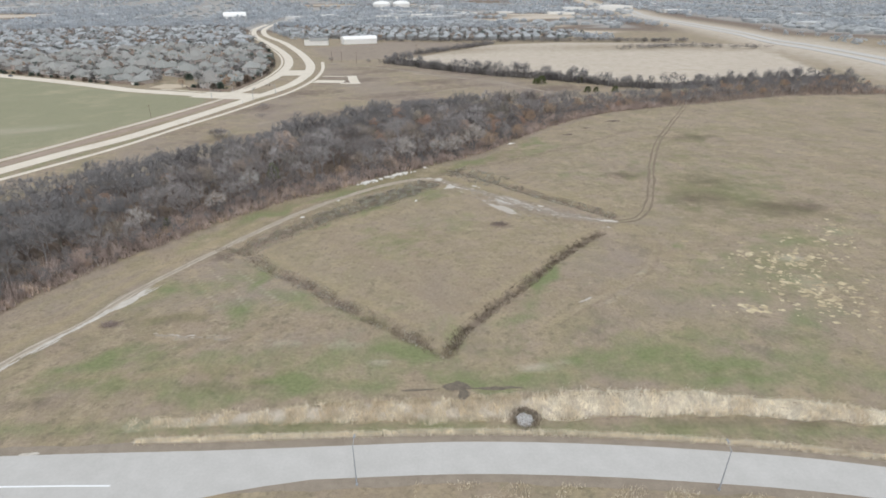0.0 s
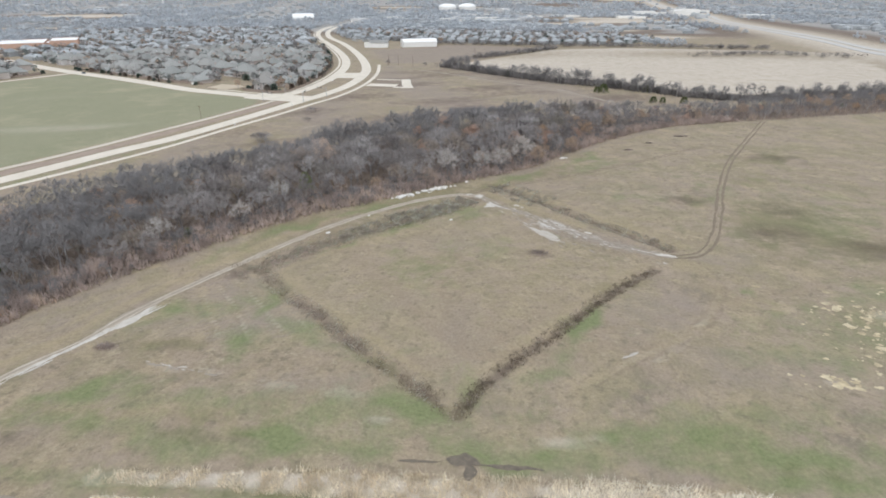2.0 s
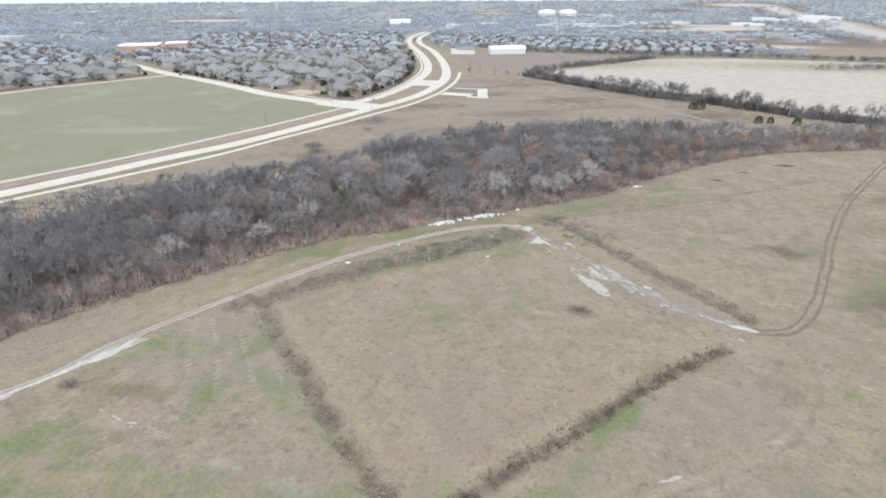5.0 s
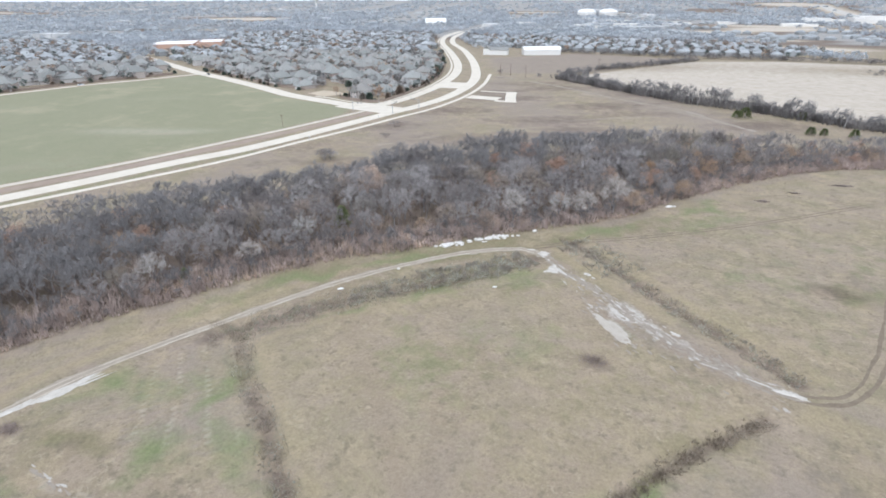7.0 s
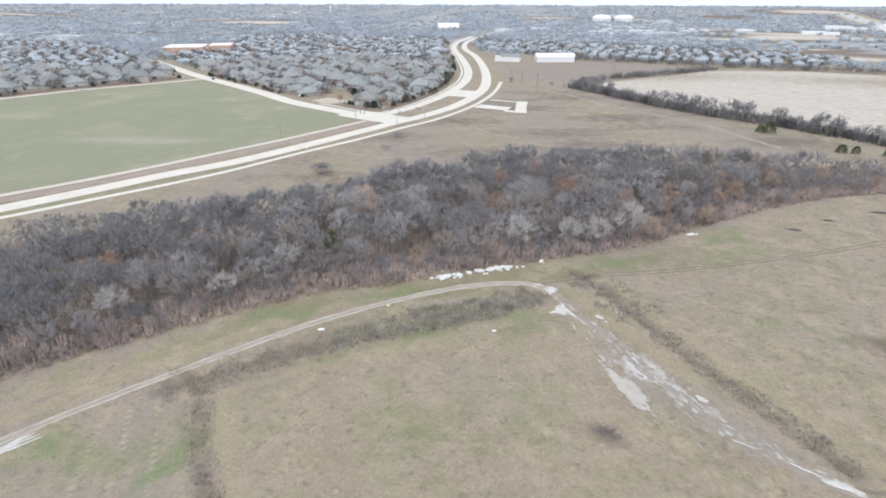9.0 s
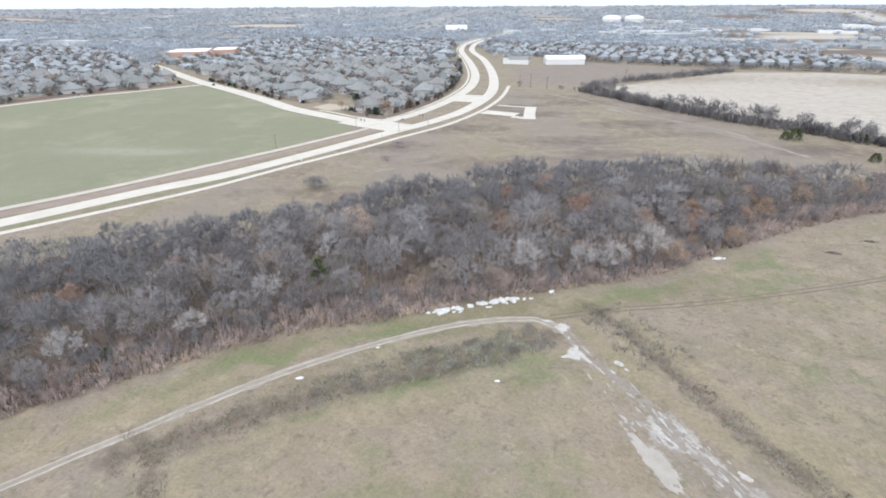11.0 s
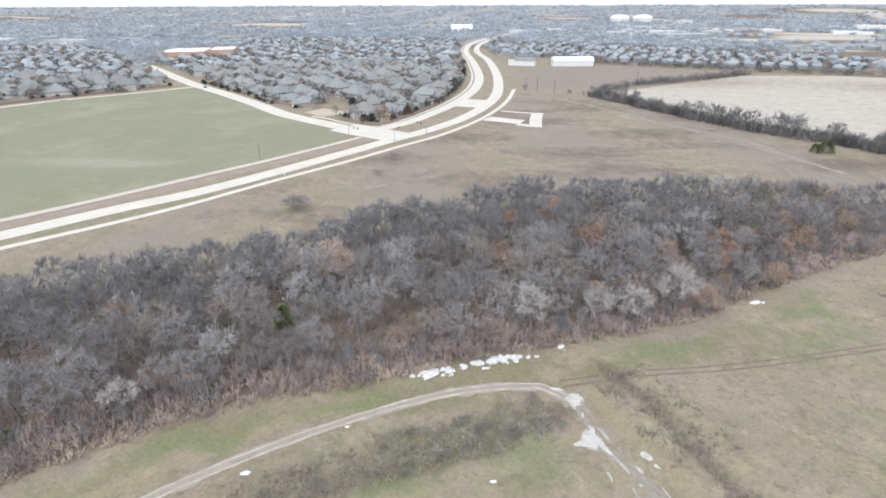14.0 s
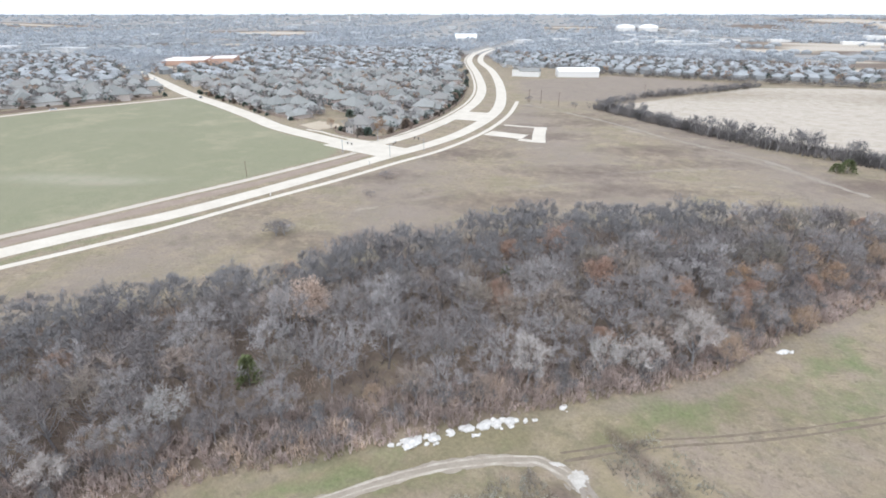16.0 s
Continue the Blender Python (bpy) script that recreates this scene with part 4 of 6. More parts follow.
M_GARDEN = tone_material("garden_trees", ((0.0, (0.1, 0.125, 0.11)), (0.25, (0.135, 0.16, 0.14)), (0.4, (0.23, 0.215, 0.2)), (0.8, (0.31, 0.29, 0.272)), (0.92, (0.3, 0.235, 0.19)), (1.0, (0.36, 0.26, 0.18))), 0.3, 0.4)


def blades(name, x, y, h, lean, width, mat, seed, base=0.0, tone=None):
    """Thin tapering blades that stand on the ground."""
    rng = np.random.default_rng(seed)
    n = len(x)
    turn = rng.uniform(0, 2 * np.pi, n)
    z = ground_z(x, y) + base - 0.04
    dx, dy = np.cos(turn) * width / 2, np.sin(turn) * width / 2
    way = rng.uniform(0, 2 * np.pi, n)
    ln = np.abs(rng.normal(0, lean, n)) * h
    v = np.empty((n, 3, 3))
    v[:, 0] = np.column_stack([x - dx, y - dy, z])
    v[:, 1] = np.column_stack([x + dx, y + dy, z])
    v[:, 2] = np.column_stack([x + np.cos(way) * ln, y + np.sin(way) * ln, z + h])
    tone = rng.uniform(0, 1, n) if tone is None else tone
    return soup(name, v, mat, tone)


def soup(name, v, mat, tone):
    n = len(v)
    me = bpy.data.meshes.new(name)
    me.vertices.add(n * 3)
    me.vertices.foreach_set("co", v.reshape(-1))
    me.loops.add(n * 3)
    me.loops.foreach_set("vertex_index", np.arange(n * 3))
    me.polygons.add(n)
    me.polygons.foreach_set("loop_start", np.arange(0, n * 3, 3))
    me.update()
    me.validate()
    toned(me, np.repeat(tone, 3))
    me.materials.append(mat)
    return new(name, me)


def shrubs(name, x, y, h, n, mat, seed, tone, width=0.1, open_out=0.55):
    """Many-stemmed leafless shrubs: stems fan out from each root and carry side twigs."""
    rng = np.random.default_rng(seed)
    m = len(x)
    turn = rng.uniform(0, 2 * np.pi, (m, n))
    out = np.abs(rng.normal(0, open_out, (m, n)))
    d = np.stack([np.cos(turn) * out, np.sin(turn) * out, np.ones((m, n))], -1)
    d /= np.linalg.norm(d, axis=2)[:, :, None]
    root = np.stack([x, y, ground_z(x, y) - 0.05], -1)[:, None, :]
    length = h[:, None] * rng.uniform(0.55, 1.1, (m, n))
    side = np.cross(d, rng.normal(0, 1, (m, n, 3)))
    side /= np.linalg.norm(side, axis=2)[:, :, None] + 1e-9
    main = np.empty((m, n, 3, 3))
    base = root + d * 0.02
    main[:, :, 0], main[:, :, 1], main[:, :, 2] = base - side * width / 2, base + side * width / 2, base + d * length[:, :, None]
    soups = [main]
    for _ in range(2):
        at = base + d * (length * rng.uniform(0.35, 0.85, (m, n)))[:, :, None]
        w = d + rng.normal(0, 0.65, (m, n, 3))
        w /= np.linalg.norm(w, axis=2)[:, :, None]
        tw = np.empty((m, n, 3, 3))
        tw[:, :, 0], tw[:, :, 1], tw[:, :, 2] = at - side * width / 2, at + side * width / 2, at + w * (length * 0.42)[:, :, None]
        soups.append(tw)
    v = np.concatenate(soups, 1)
    t = np.clip(tone[:, None] + rng.uniform(-0.18, 0.18, (m, v.shape[1])), 0, 1)
    return soup(name, v.reshape(-1, 3, 3), mat, t.ravel())


def along(line, half, density, rng, fall=1.0):
    """Random plan points in a band round a line."""
    line = np.asarray(line)
    seg = np.linalg.norm(np.diff(line, axis=0), axis=1)
    total = seg.sum()
    n = int(total * half * 2 * density)
    s = rng.uniform(0, total, n)
    cum = np.concatenate([[0], np.cumsum(seg)])
    k = np.clip(np.searchsorted(cum, s) - 1, 0, len(seg) - 1)
    t = ((s - cum[k]) / seg[k])[:, None]
    p = line[k] * (1 - t) + line[k + 1] * t
    d = np.diff(line, axis=0)[k] / seg[k][:, None]
    off = np.clip(rng.normal(0, 0.5, n), -1, 1) * half if fall else rng.uniform(-half, half, n)
    return p[:, 0] - d[:, 1] * off, p[:, 1] + d[:, 0] * off, s


def patchy(x, y, scale, seed):
    """A cheap smooth noise from 0 to 1 over the plan."""
    r = np.random.default_rng(seed)
    v = np.zeros(len(x))
    for _ in range(6):
        a, f, p = r.uniform(0, 2 * np.pi), r.uniform(0.6, 1.8) / scale, r.uniform(0, 6.28)
        v += np.sin((x * np.cos(a) + y * np.sin(a)) * f * 6.28 + p)
    return np.clip(0.5 + v / 5, 0, 1)


rng = np.random.default_rng(7)
x, y, s = along(REEDS_WIDE, 4.0, 38, rng, 0)
keep = (patchy(x, y, 5, 3) + rng.normal(0, 0.16, len(x)) > 0.2 + 0.3 * np.clip((-20 - x) / 30, 0, 1.4) - 0.2 * (x > 30))
mid = np.interp(x, REEDS_WIDE[:, 0], REEDS_WIDE[:, 1])
reach = np.interp(x, (-57, -40, -20, 1, 22, 43, 63, 79), (1.3, 1.6, 2.8, 3.5, 3.6, 3.2, 2.6, 2.0))
keep &= np.abs(y - mid) < reach + 0.9 * (patchy(x, y, 14, 9) - 0.5)
keep &= ~((np.hypot(x - 14, y + 36) < 3.2) | ((np.abs(x - 2) < 2.5) & (y > -31)))
x, y = x[keep], y[keep]
tagged(blades("tall_grass", x, y, rng.uniform(0.5, 1.2, len(x)), 0.6, 0.09, M_REEDS, 1, tone=np.clip(patchy(x, y, 12, 5) * 0.8 + rng.uniform(-0.25, 0.25, len(x)) + 0.5 * np.clip((x - 5) / 30, 0, 1), 0, 1)), "tall pale straw-coloured grass in a roadside swale", "grass", kind="stuff")
x, y, s = along(REEDS_THIN, 0.8, 60, rng)
tagged(blades("tall_grass", x, y, rng.uniform(0.4, 0.9, len(x)), 0.3, 0.08, M_REEDS, 2, tone=rng.uniform(0.4, 1, len(x))), "narrow ribbon of pale uncut grass beside the road", "grass", kind="stuff")
x, y, s = along(offset(NEAR_ROAD, -6.5)[30:-20], 1.6, 16, rng, 0)
keep = (patchy(x, y, 8, 8) > 0.55) & (x > -5)
x, y = x[keep], y[keep]
tagged(blades("tall_grass", x, y, rng.uniform(0.3, 0.7, len(x)), 0.3, 0.08, M_REEDS, 3), "scattered pale grass tufts on the road verge", "grass", kind="stuff")
for k, (line, half, dens, high, gate) in enumerate(((DITCH_WEST, 2.8, 20, 0.5, 0.26), (DITCH_EAST, 2.0, 24, 0.6, 0.3), (DITCH_NORTH, 3.0, 14, 0.7, 0.34), (offset(SCRUB_LINE, -1.5), 6.0, 14, 0.8, 0.3))):
    x, y, s = along(line, half, dens, rng)
    keep = patchy(x, y, 6, 20 + k) + rng.normal(0, 0.1, len(x)) > gate
    x, y = x[keep], y[keep]
    h = rng.uniform(0.3, 1.0, len(x)) * high * (0.6 + 0.8 * patchy(x, y, 7, 40 + k))
    tagged(blades("weeds", x, y, h, 0.55, 0.1, M_WEEDS, 50 + k, tone=np.clip(patchy(x, y, 5, 60 + k) * 0.8 + rng.uniform(-0.25, 0.25, len(x)) + (0.1, -0.3, 0.2, 0.3)[k] - 0.4 * np.clip((4 - y) / 12, 0, 1), 0, 1)), ("dead brown weeds filling a shallow ditch", "dead brown weeds filling a shallow ditch", "dead brown weeds filling a shallow ditch", "grey-brown scrub on a bank below the trail")[k], "weeds", kind="stuff")

# bleached tufts scattered over the field
tx = np.concatenate([rng.normal(98, 6, 240), rng.normal(95, 6, 420), rng.normal(74, 3.4, 90), rng.normal(125, 5, 70), rng.normal(108, 8, 60), rng.normal(86, 10, 60)])
ty = np.concatenate([rng.normal(29, 2.6, 240), rng.normal(13, 9, 420), rng.normal(2, 1.6, 90), rng.normal(47, 4, 70), rng.normal(38, 5, 60), rng.normal(16, 12, 60)])
keep = (patchy(tx, ty, 6, 35) + rng.normal(0, 0.08, len(tx)) > 0.45) & (ty > -8)
tx, ty = tx[keep], ty[keep]
tv, tt = [], []
for px, py in zip(tx, ty):
    size, turn, tone = rng.uniform(0.3, 1.0) * (0.6 + 0.8 * rng.random() ** 3), rng.uniform(0, 6.28), rng.random()
    z = gz(px, py)
    ring = [(px + math.cos(turn + k * 0.785) * size * 1.25 * rng.uniform(0.45, 1.2), py + math.sin(turn + k * 0.785) * size * rng.uniform(0.45, 1.2), z - 0.02) for k in range(8)]
    for k in range(8):
        tv.append(((px, py, z + 0.12 * size), ring[k], ring[(k + 1) % 8]))
        tt.append(tone)
tagged(soup("bleached_tufts", np.array(tv), M_TUFT, np.array(tt)), "bleached yellow grass tufts scattered over the field", "grass", kind="stuff")

# small piles of thorny brush


def brush_pile(px, py, wide, deep, seed, low, high):
    r = np.random.default_rng(seed)
    n = int(170 * wide)
    x = px + r.normal(0, 0.45, n) * wide
    y = py + r.normal(0, 0.45, n) * deep
    tagged(blades("brush_pile", x, y, r.uniform(0.25, 0.9, n), 0.9, 0.09, M_STEMS, seed, tone=r.uniform(low, high, n)), "low tangle of dead brown brush in the grass", "brush", "brush piles", kind="stuff")


for k, (px, py, wide, deep, low, high) in enumerate(((16.6, 54.2, 3.6, 2.0, 0.1, 0.8), (65, 181.2, 2.6, 1.4, 0.1, 0.6), (97.9, 212.3, 4.0, 1.4, 0.1, 0.5), (-80.9, -2.8, 2.6, 1.4, 0.3, 0.8), (78, 196, 1.8, 0.8, 0.1, 0.5))):
    brush_pile(px, py, wide, deep, 700 + k, low, high)
M_SCRUB = tone_material("grey_scrub", ((0.0, (0.33, 0.29, 0.245)), (0.4, (0.41, 0.375, 0.315)), (0.75, (0.46, 0.445, 0.36)), (1.0, (0.52, 0.485, 0.39))), 0.3, 0.4)
SCRUB_BANK = [(-8.5, 101.5), (-16.5, 91), (-24.5, 84), (-32.8, 77), (-39.6, 69.3), (-47.8, 60), (-53.5, 52), (-62, 42)]
for line, half, dens, high, seed, gate, label in (
        ([(2, 119), (8, 113), (14, 106), (20, 99)], 7.5, 1.9, 0.9, 58, 0.3, "grey-green scrub where the ditch meets the trail"),
        (DITCH_NORTH[7:], 3.2, 1.9, 0.75, 59, 0.3, "low grey shrubs along a shallow ditch"),
        (DITCH_WEST[:-6], 2.6, 1.3, 0.5, 63, 0.36, "low grey-brown growth in a shallow ditch"),
        (DITCH_WEST[-12:], 1.8, 1.6, 0.5, 64, 0.3, "low brown growth in a shallow ditch"),
        (SCRUB_BANK[:4], 5.6, 3.6, 1.15, 60, 0.2, "dense grey scrub on a bank below the trail"),
        (SCRUB_BANK[3:6], 4.4, 2.8, 0.9, 61, 0.26, "dense grey scrub on a bank below the trail"),
        (SCRUB_BANK[5:], 3.2, 2.0, 0.65, 62, 0.32, "thin grey scrub on a bank below the trail")):
    x, y, s = along(line, half, dens, rng, 0)
    edge_in = line_distance(x, y, np.array(line)) / half
    keep = patchy(x, y, 9, seed) + rng.normal(0, 0.15, len(x)) - 0.35 * np.clip(edge_in - 0.6, 0, 1) > gate
    x, y = x[keep], y[keep]
    tagged(shrubs("scrub", x, y, rng.uniform(0.5, 1.2, len(x)) * high, 9, M_SCRUB, seed, np.clip(patchy(x, y, 8, seed + 9), 0, 1), 0.06, 0.8), label, "scrub", kind="stuff")

x, y, s = along(DITCH_EAST, 2.0, 2.6, rng)
keep = patchy(x, y, 7, 65) + rng.normal(0, 0.12, len(x)) > 0.3
x, y = x[keep], y[keep]
tagged(shrubs("scrub", x, y, rng.uniform(0.35, 0.9, len(x)), 8, M_WEEDS, 66, np.clip(patchy(x, y, 6, 67) * 0.5, 0, 1), 0.07, 0.8), "dark dead growth in a shallow ditch", "scrub", kind="stuff")

# ---- trees ----


class Wood:
    """Collects tubes and blades of one tree."""

    def __init__(self):
        self.v, self.f = [], []

    def tube(self, a, b, ra, rb, sides=4):
        d = (b - a).normalized()
        u = d.orthogonal().normalized()
        w = d.cross(u)
        k = len(self.v)
        for p, r in ((a, ra), (b, rb)):
            for i in range(sides):
                t = 2 * math.pi * i / sides
                self.v.append(p + (u * math.cos(t) + w * math.sin(t)) * r)
        for i in range(sides):
            j = (i + 1) % sides
            self.f.append((k + i, k + j, k + sides + j, k + sides + i))

    def blade(self, p, d, length, width, rng):
        side = d.cross(Vector((rng.uniform(-1, 1), rng.uniform(-1, 1), rng.uniform(-1, 1)))).normalized() * width / 2
        k = len(self.v)
        self.v += [p - side, p + side, p + d * length]
        self.f.append((k, k + 1, k + 2))

    def mesh(self, name, mat):
        return mesh_from(name, self.v, self.f, mat)


def bare_tree(seed, h, spread, twigs=13, leaves=0, twig_mat=None, leaf_mat=None, width=0.075, tips=104, low=0.42):
    """A deciduous tree: tapered trunk, crooked limbs and branches, and a lobed crown of fine twigs (or held dry leaves)."""
    rng = random.Random(seed)

    def jig(a):
        return Vector((rng.uniform(-a, a), rng.uniform(-a, a), rng.uniform(-a, a)))

    wood, crown = Wood(), Wood()
    r0 = 0.014 * h + 0.05
    fork = Vector((rng.uniform(-0.5, 0.5), rng.uniform(-0.5, 0.5), h * rng.uniform(0.2, 0.32)))
    wood.tube(Vector((0, 0, -0.25)), Vector((0, 0, 0.35)), r0 * 1.5, r0 * 1.05, 6)
    wood.tube(Vector((0, 0, 0.35)), fork, r0 * 1.05, r0 * 0.8, 6)
    nodes, ends = [], []
    limbs = rng.randint(6, 9)
    for i in range(limbs):
        turn = 2 * math.pi * (i + rng.uniform(-0.35, 0.35)) / limbs
        out = rng.uniform(0.4, 0.85) if i else 0.1
        start = fork * rng.uniform(0.7, 1.0)
        flat = Vector((math.cos(turn), math.sin(turn), 0)) * out * spread
        mid = start + flat * 0.5 + Vector((0, 0, h * rng.uniform(0.12, 0.22))) + jig(0.3)
        end = mid + flat * 0.5 + Vector((0, 0, h * rng.uniform(0.12, 0.3) * (1.35 - 0.7 * out))) + jig(0.5)
        wood.tube(start, mid, r0 * 0.5, r0 * 0.34, 4)
        wood.tube(mid, end, r0 * 0.34, r0 * 0.14, 4)
        nodes += [mid, mid.lerp(end, 0.5), end]
        ends.append(end)
    lobes = [(Vector((rng.uniform(-1, 1), rng.uniform(-1, 1), rng.uniform(-0.2, 1))).normalized(), rng.uniform(-0.42, 0.34)) for _ in range(8)]
    for k in range(tips):
        u = Vector((rng.gauss(0, 1), rng.gauss(0, 1), rng.gauss(0, 1))).normalized()
        if u.z < -low:
            u.z = -u.z
        if k % 3:
            reach = (0.5 + 0.5 * rng.random() ** 0.5) * (1 + sum(a * max(0.0, u.dot(d)) ** 3 for d, a in lobes))
            p = Vector((u.x * spread * reach, u.y * spread * reach, h * (0.6 + 0.37 * u.z * reach)))
        else:
            p = ends[rng.randrange(limbs)] + Vector((u.x, u.y, u.z * 0.8)) * spread * rng.uniform(0.2, 0.42)
        q = min(nodes, key=lambda n: (n - p).length_squared)
        crown.blade(q, (p - q).normalized(), (p - q).length, r0 * 0.42, rng)
        for _ in range(twigs):
            d = (u * 0.7 + jig(1.0) + Vector((0, 0, 0.35))).normalized()
            crown.blade(p.lerp(q, rng.uniform(0, 0.5)) + jig(0.3), d, h * rng.uniform(0.05, 0.125), width, rng)
        for _ in range(leaves):
            crown.blade(p + jig(0.8), jig(1.0).normalized(), rng.uniform(0.2, 0.45), rng.uniform(0.2, 0.36), rng)
    return wood.mesh("trunk", M_BARK), crown.mesh("crown", leaf_mat if leaves else twig_mat)


def cedar(seed, h, r, blunt=0.6, mat=None):
    """An evergreen of dense short sprays round a stem, pointed and uneven."""
    rng = random.Random(seed)
    wood, crown = Wood(), Wood()
    wood.tube(Vector((0, 0, -0.2)), Vector((0, 0, h * 0.9)), 0.16, 0.03, 5)
    lumps = [rng.uniform(0.7, 1.2) for _ in range(8)]
    for _ in range(900):
        t = rng.random() ** 0.8
        turn = rng.uniform(0, 2 * math.pi)
        rad = r * (1 - t) ** blunt * lumps[int(turn / 6.284 * 8) % 8] * rng.uniform(0.45, 1.0)
        p = Vector((math.cos(turn) * rad, math.sin(turn) * rad, 0.3 + t * (h - 0.3)))
        d = Vector((math.cos(turn), math.sin(turn), rng.uniform(0.1, 1.2))).normalized()
        crown.blade(p, d, rng.uniform(0.4, 0.8), rng.uniform(0.3, 0.5), rng)
    return wood.mesh("trunk", M_BARK), crown.mesh("crown", mat or M_CEDAR)


def tree_thing(name, meshes, label, category="tree", group=""):
    ob = tagged(new(name), label, category, group)
    part("trunk", meshes[0], None, ob)
    part("crown", meshes[1], None, ob)
    return ob


def put(ob, x, y, turn, size, high=1.0, lift=0.0):
    """Move a thing to its place on the ground."""
    ob.matrix_basis = Matrix.Translation((x, y, gz(x, y) + lift)) @ Matrix.Rotation(turn, 4, "Z") @ Matrix.Diagonal((size, size, size * high, 1))
    return ob


def plant(source, x, y, turn, size, high=1.0):
    c = copy_thing(source, Matrix.Identity(4))
    return put(c, x, y, turn, size, high)


GREYS = "bare grey-twigged deciduous tree in a dense creek wood"
greys = [tree_thing("bare_tree", bare_tree(100 + k, 11.5 + 0.6 * (k % 4), 4.9 + 0.5 * (k % 3), 13, 0, M_TWIG, width=0.094), GREYS, group="creek wood trees") for k in range(7)]
silver = [tree_thing("pale_tree", bare_tree(200 + k, 11, 4.6, 22, 0, M_SILVER, width=0.08, low=0.7), "pale silver-grey bare tree at the wood's edge", group="pale trees") for k in range(3)]
tans = [tree_thing("oak_tree", bare_tree(300 + k, 11.5, 3.9, 4, 20, M_TWIG, M_RUST if k else M_TAN, low=0.7), "oak holding dry tan leaves among bare trees", group="oaks in dry leaf") for k in range(3)]
golds = [tree_thing("russet_tree", bare_tree(330 + k, 9.5, 3.4, 9, 7, M_TWIG, M_RUSSET, low=0.8), "small tree with thin russet leaves in the wood", group="russet trees") for k in range(2)]
cedars = [tree_thing("cedar_tree", cedar(400 + k, 6.0 - k, 2.4 + 0.5 * k, 0.55 - 0.2 * k), "dark green cedar among bare trees", group="cedars") for k in range(2)]

prng = random.Random(5)
LANDMARKS = ((silver[0], -19.5, 126.5, 1.2), (silver[1], 12.3, 150.5, 1.28), (silver[2], -76, 84, 0.98), (silver[0], -82, 66, 0.82), (silver[2], -5.5, 137, 0.98), (silver[1], 2.5, 140.5, 1.0),
             (tans[0], -71.5, 122.5, 1.4), (tans[1], -29, 184, 1.15), (tans[2], -12.5, 169.5, 1.22), (tans[1], 8, 171.5, 0.95), (tans[2], -41, 179, 0.8), (tans[2], -118, 62, 0.8), (tans[1], -92, 138, 0.75),
             (golds[0], -26.2, 117.2, 0.82), (golds[1], 19.5, 151, 1.0), (golds[0], 36, 174, 0.9), (golds[1], -46, 107, 0.6), (golds[0], 30, 196, 1.0), (golds[1], 47, 203, 1.0), (golds[0], 62, 226, 0.95), (golds[1], 82, 242, 1.0),
             (cedars[0], -72.4, 101, 1.2), (cedars[0], -93, 52, 0.7))
spots = []
for source, px, py, size in LANDMARKS:
    spots.append((px, py))
    if source.location.length < 1e-6:
        put(source, px, py, prng.uniform(0, 6.28), size)
    else:
        plant(source, px, py, prng.uniform(0, 6.28), size)
taken = list(spots)
near_line, far_line = np.array(WOOD_NEAR), np.array(WOOD_FAR)
first = {ob.name: True for ob in greys}

class Grove:
    """Trees that stand too far off or too thick to tell apart, joined into one mesh."""

    def __init__(self):
        self.v, self.f, self.m, self.t, self.n = [], [], [], [], 0

    def add(self, source, px, py, turn, size, high, tone):
        m = np.array(Matrix.Translation((px, py, gz(px, py))) @ Matrix.Rotation(turn, 4, "Z") @ Matrix.Diagonal((size, size, size * high, 1)))
        for slot, child in enumerate(source.children):
            me = child.data
            v = np.empty(len(me.vertices) * 3)
            me.vertices.foreach_get("co", v)
            v = v.reshape(-1, 3) @ m[:3, :3].T + m[:3, 3]
            self.f += [[i + self.n for i in p.vertices] for p in me.polygons]
            self.m += [slot] * len(me.polygons)
            self.t.append(np.full(len(v), tone))
            self.v.append(v)
            self.n += len(v)

    def build(self, name, mats, label, category):
        me = bpy.data.meshes.new(name)
        me.from_pydata(np.concatenate(self.v).tolist(), [], self.f)
        for mat in mats:
            me.materials.append(mat)
        me.polygons.foreach_set("material_index", self.m)
        toned(me, np.concatenate(self.t))
        return tagged(new(name, me), label, category, kind="stuff")


M_SAPLING = varied("sapling_twigs", ((0.0, (0.33, 0.26, 0.215)), (1.0, (0.40, 0.32, 0.26))))
M_SAPTONE = tone_material("thicket_twigs", ((0.0, (0.34, 0.265, 0.22)), (0.4, (0.43, 0.35, 0.30)), (0.75, (0.48, 0.425, 0.385)), (1.0, (0.56, 0.41, 0.26))), 0.8)
M_GROVE = tone_material("bare_grove_twigs", ((0.0, (0.155, 0.138, 0.131)), (0.2, (0.34, 0.311, 0.292)), (0.4, (0.19, 0.166, 0.152)), (0.6, (0.41, 0.378, 0.355)), (0.75, (0.265, 0.237, 0.222)), (0.88, (0.24, 0.215, 0.172)), (1.0, (0.37, 0.30, 0.25))), 0.8)
thin = [tree_thing("bare_tree", bare_tree(120 + k, 11.0, 5.0, 6, 0, M_TWIG, width=0.15, tips=70), GREYS, group="creek wood trees") for k in range(3)]
grove = Grove()
count, tries, singles = 0, 0, 0
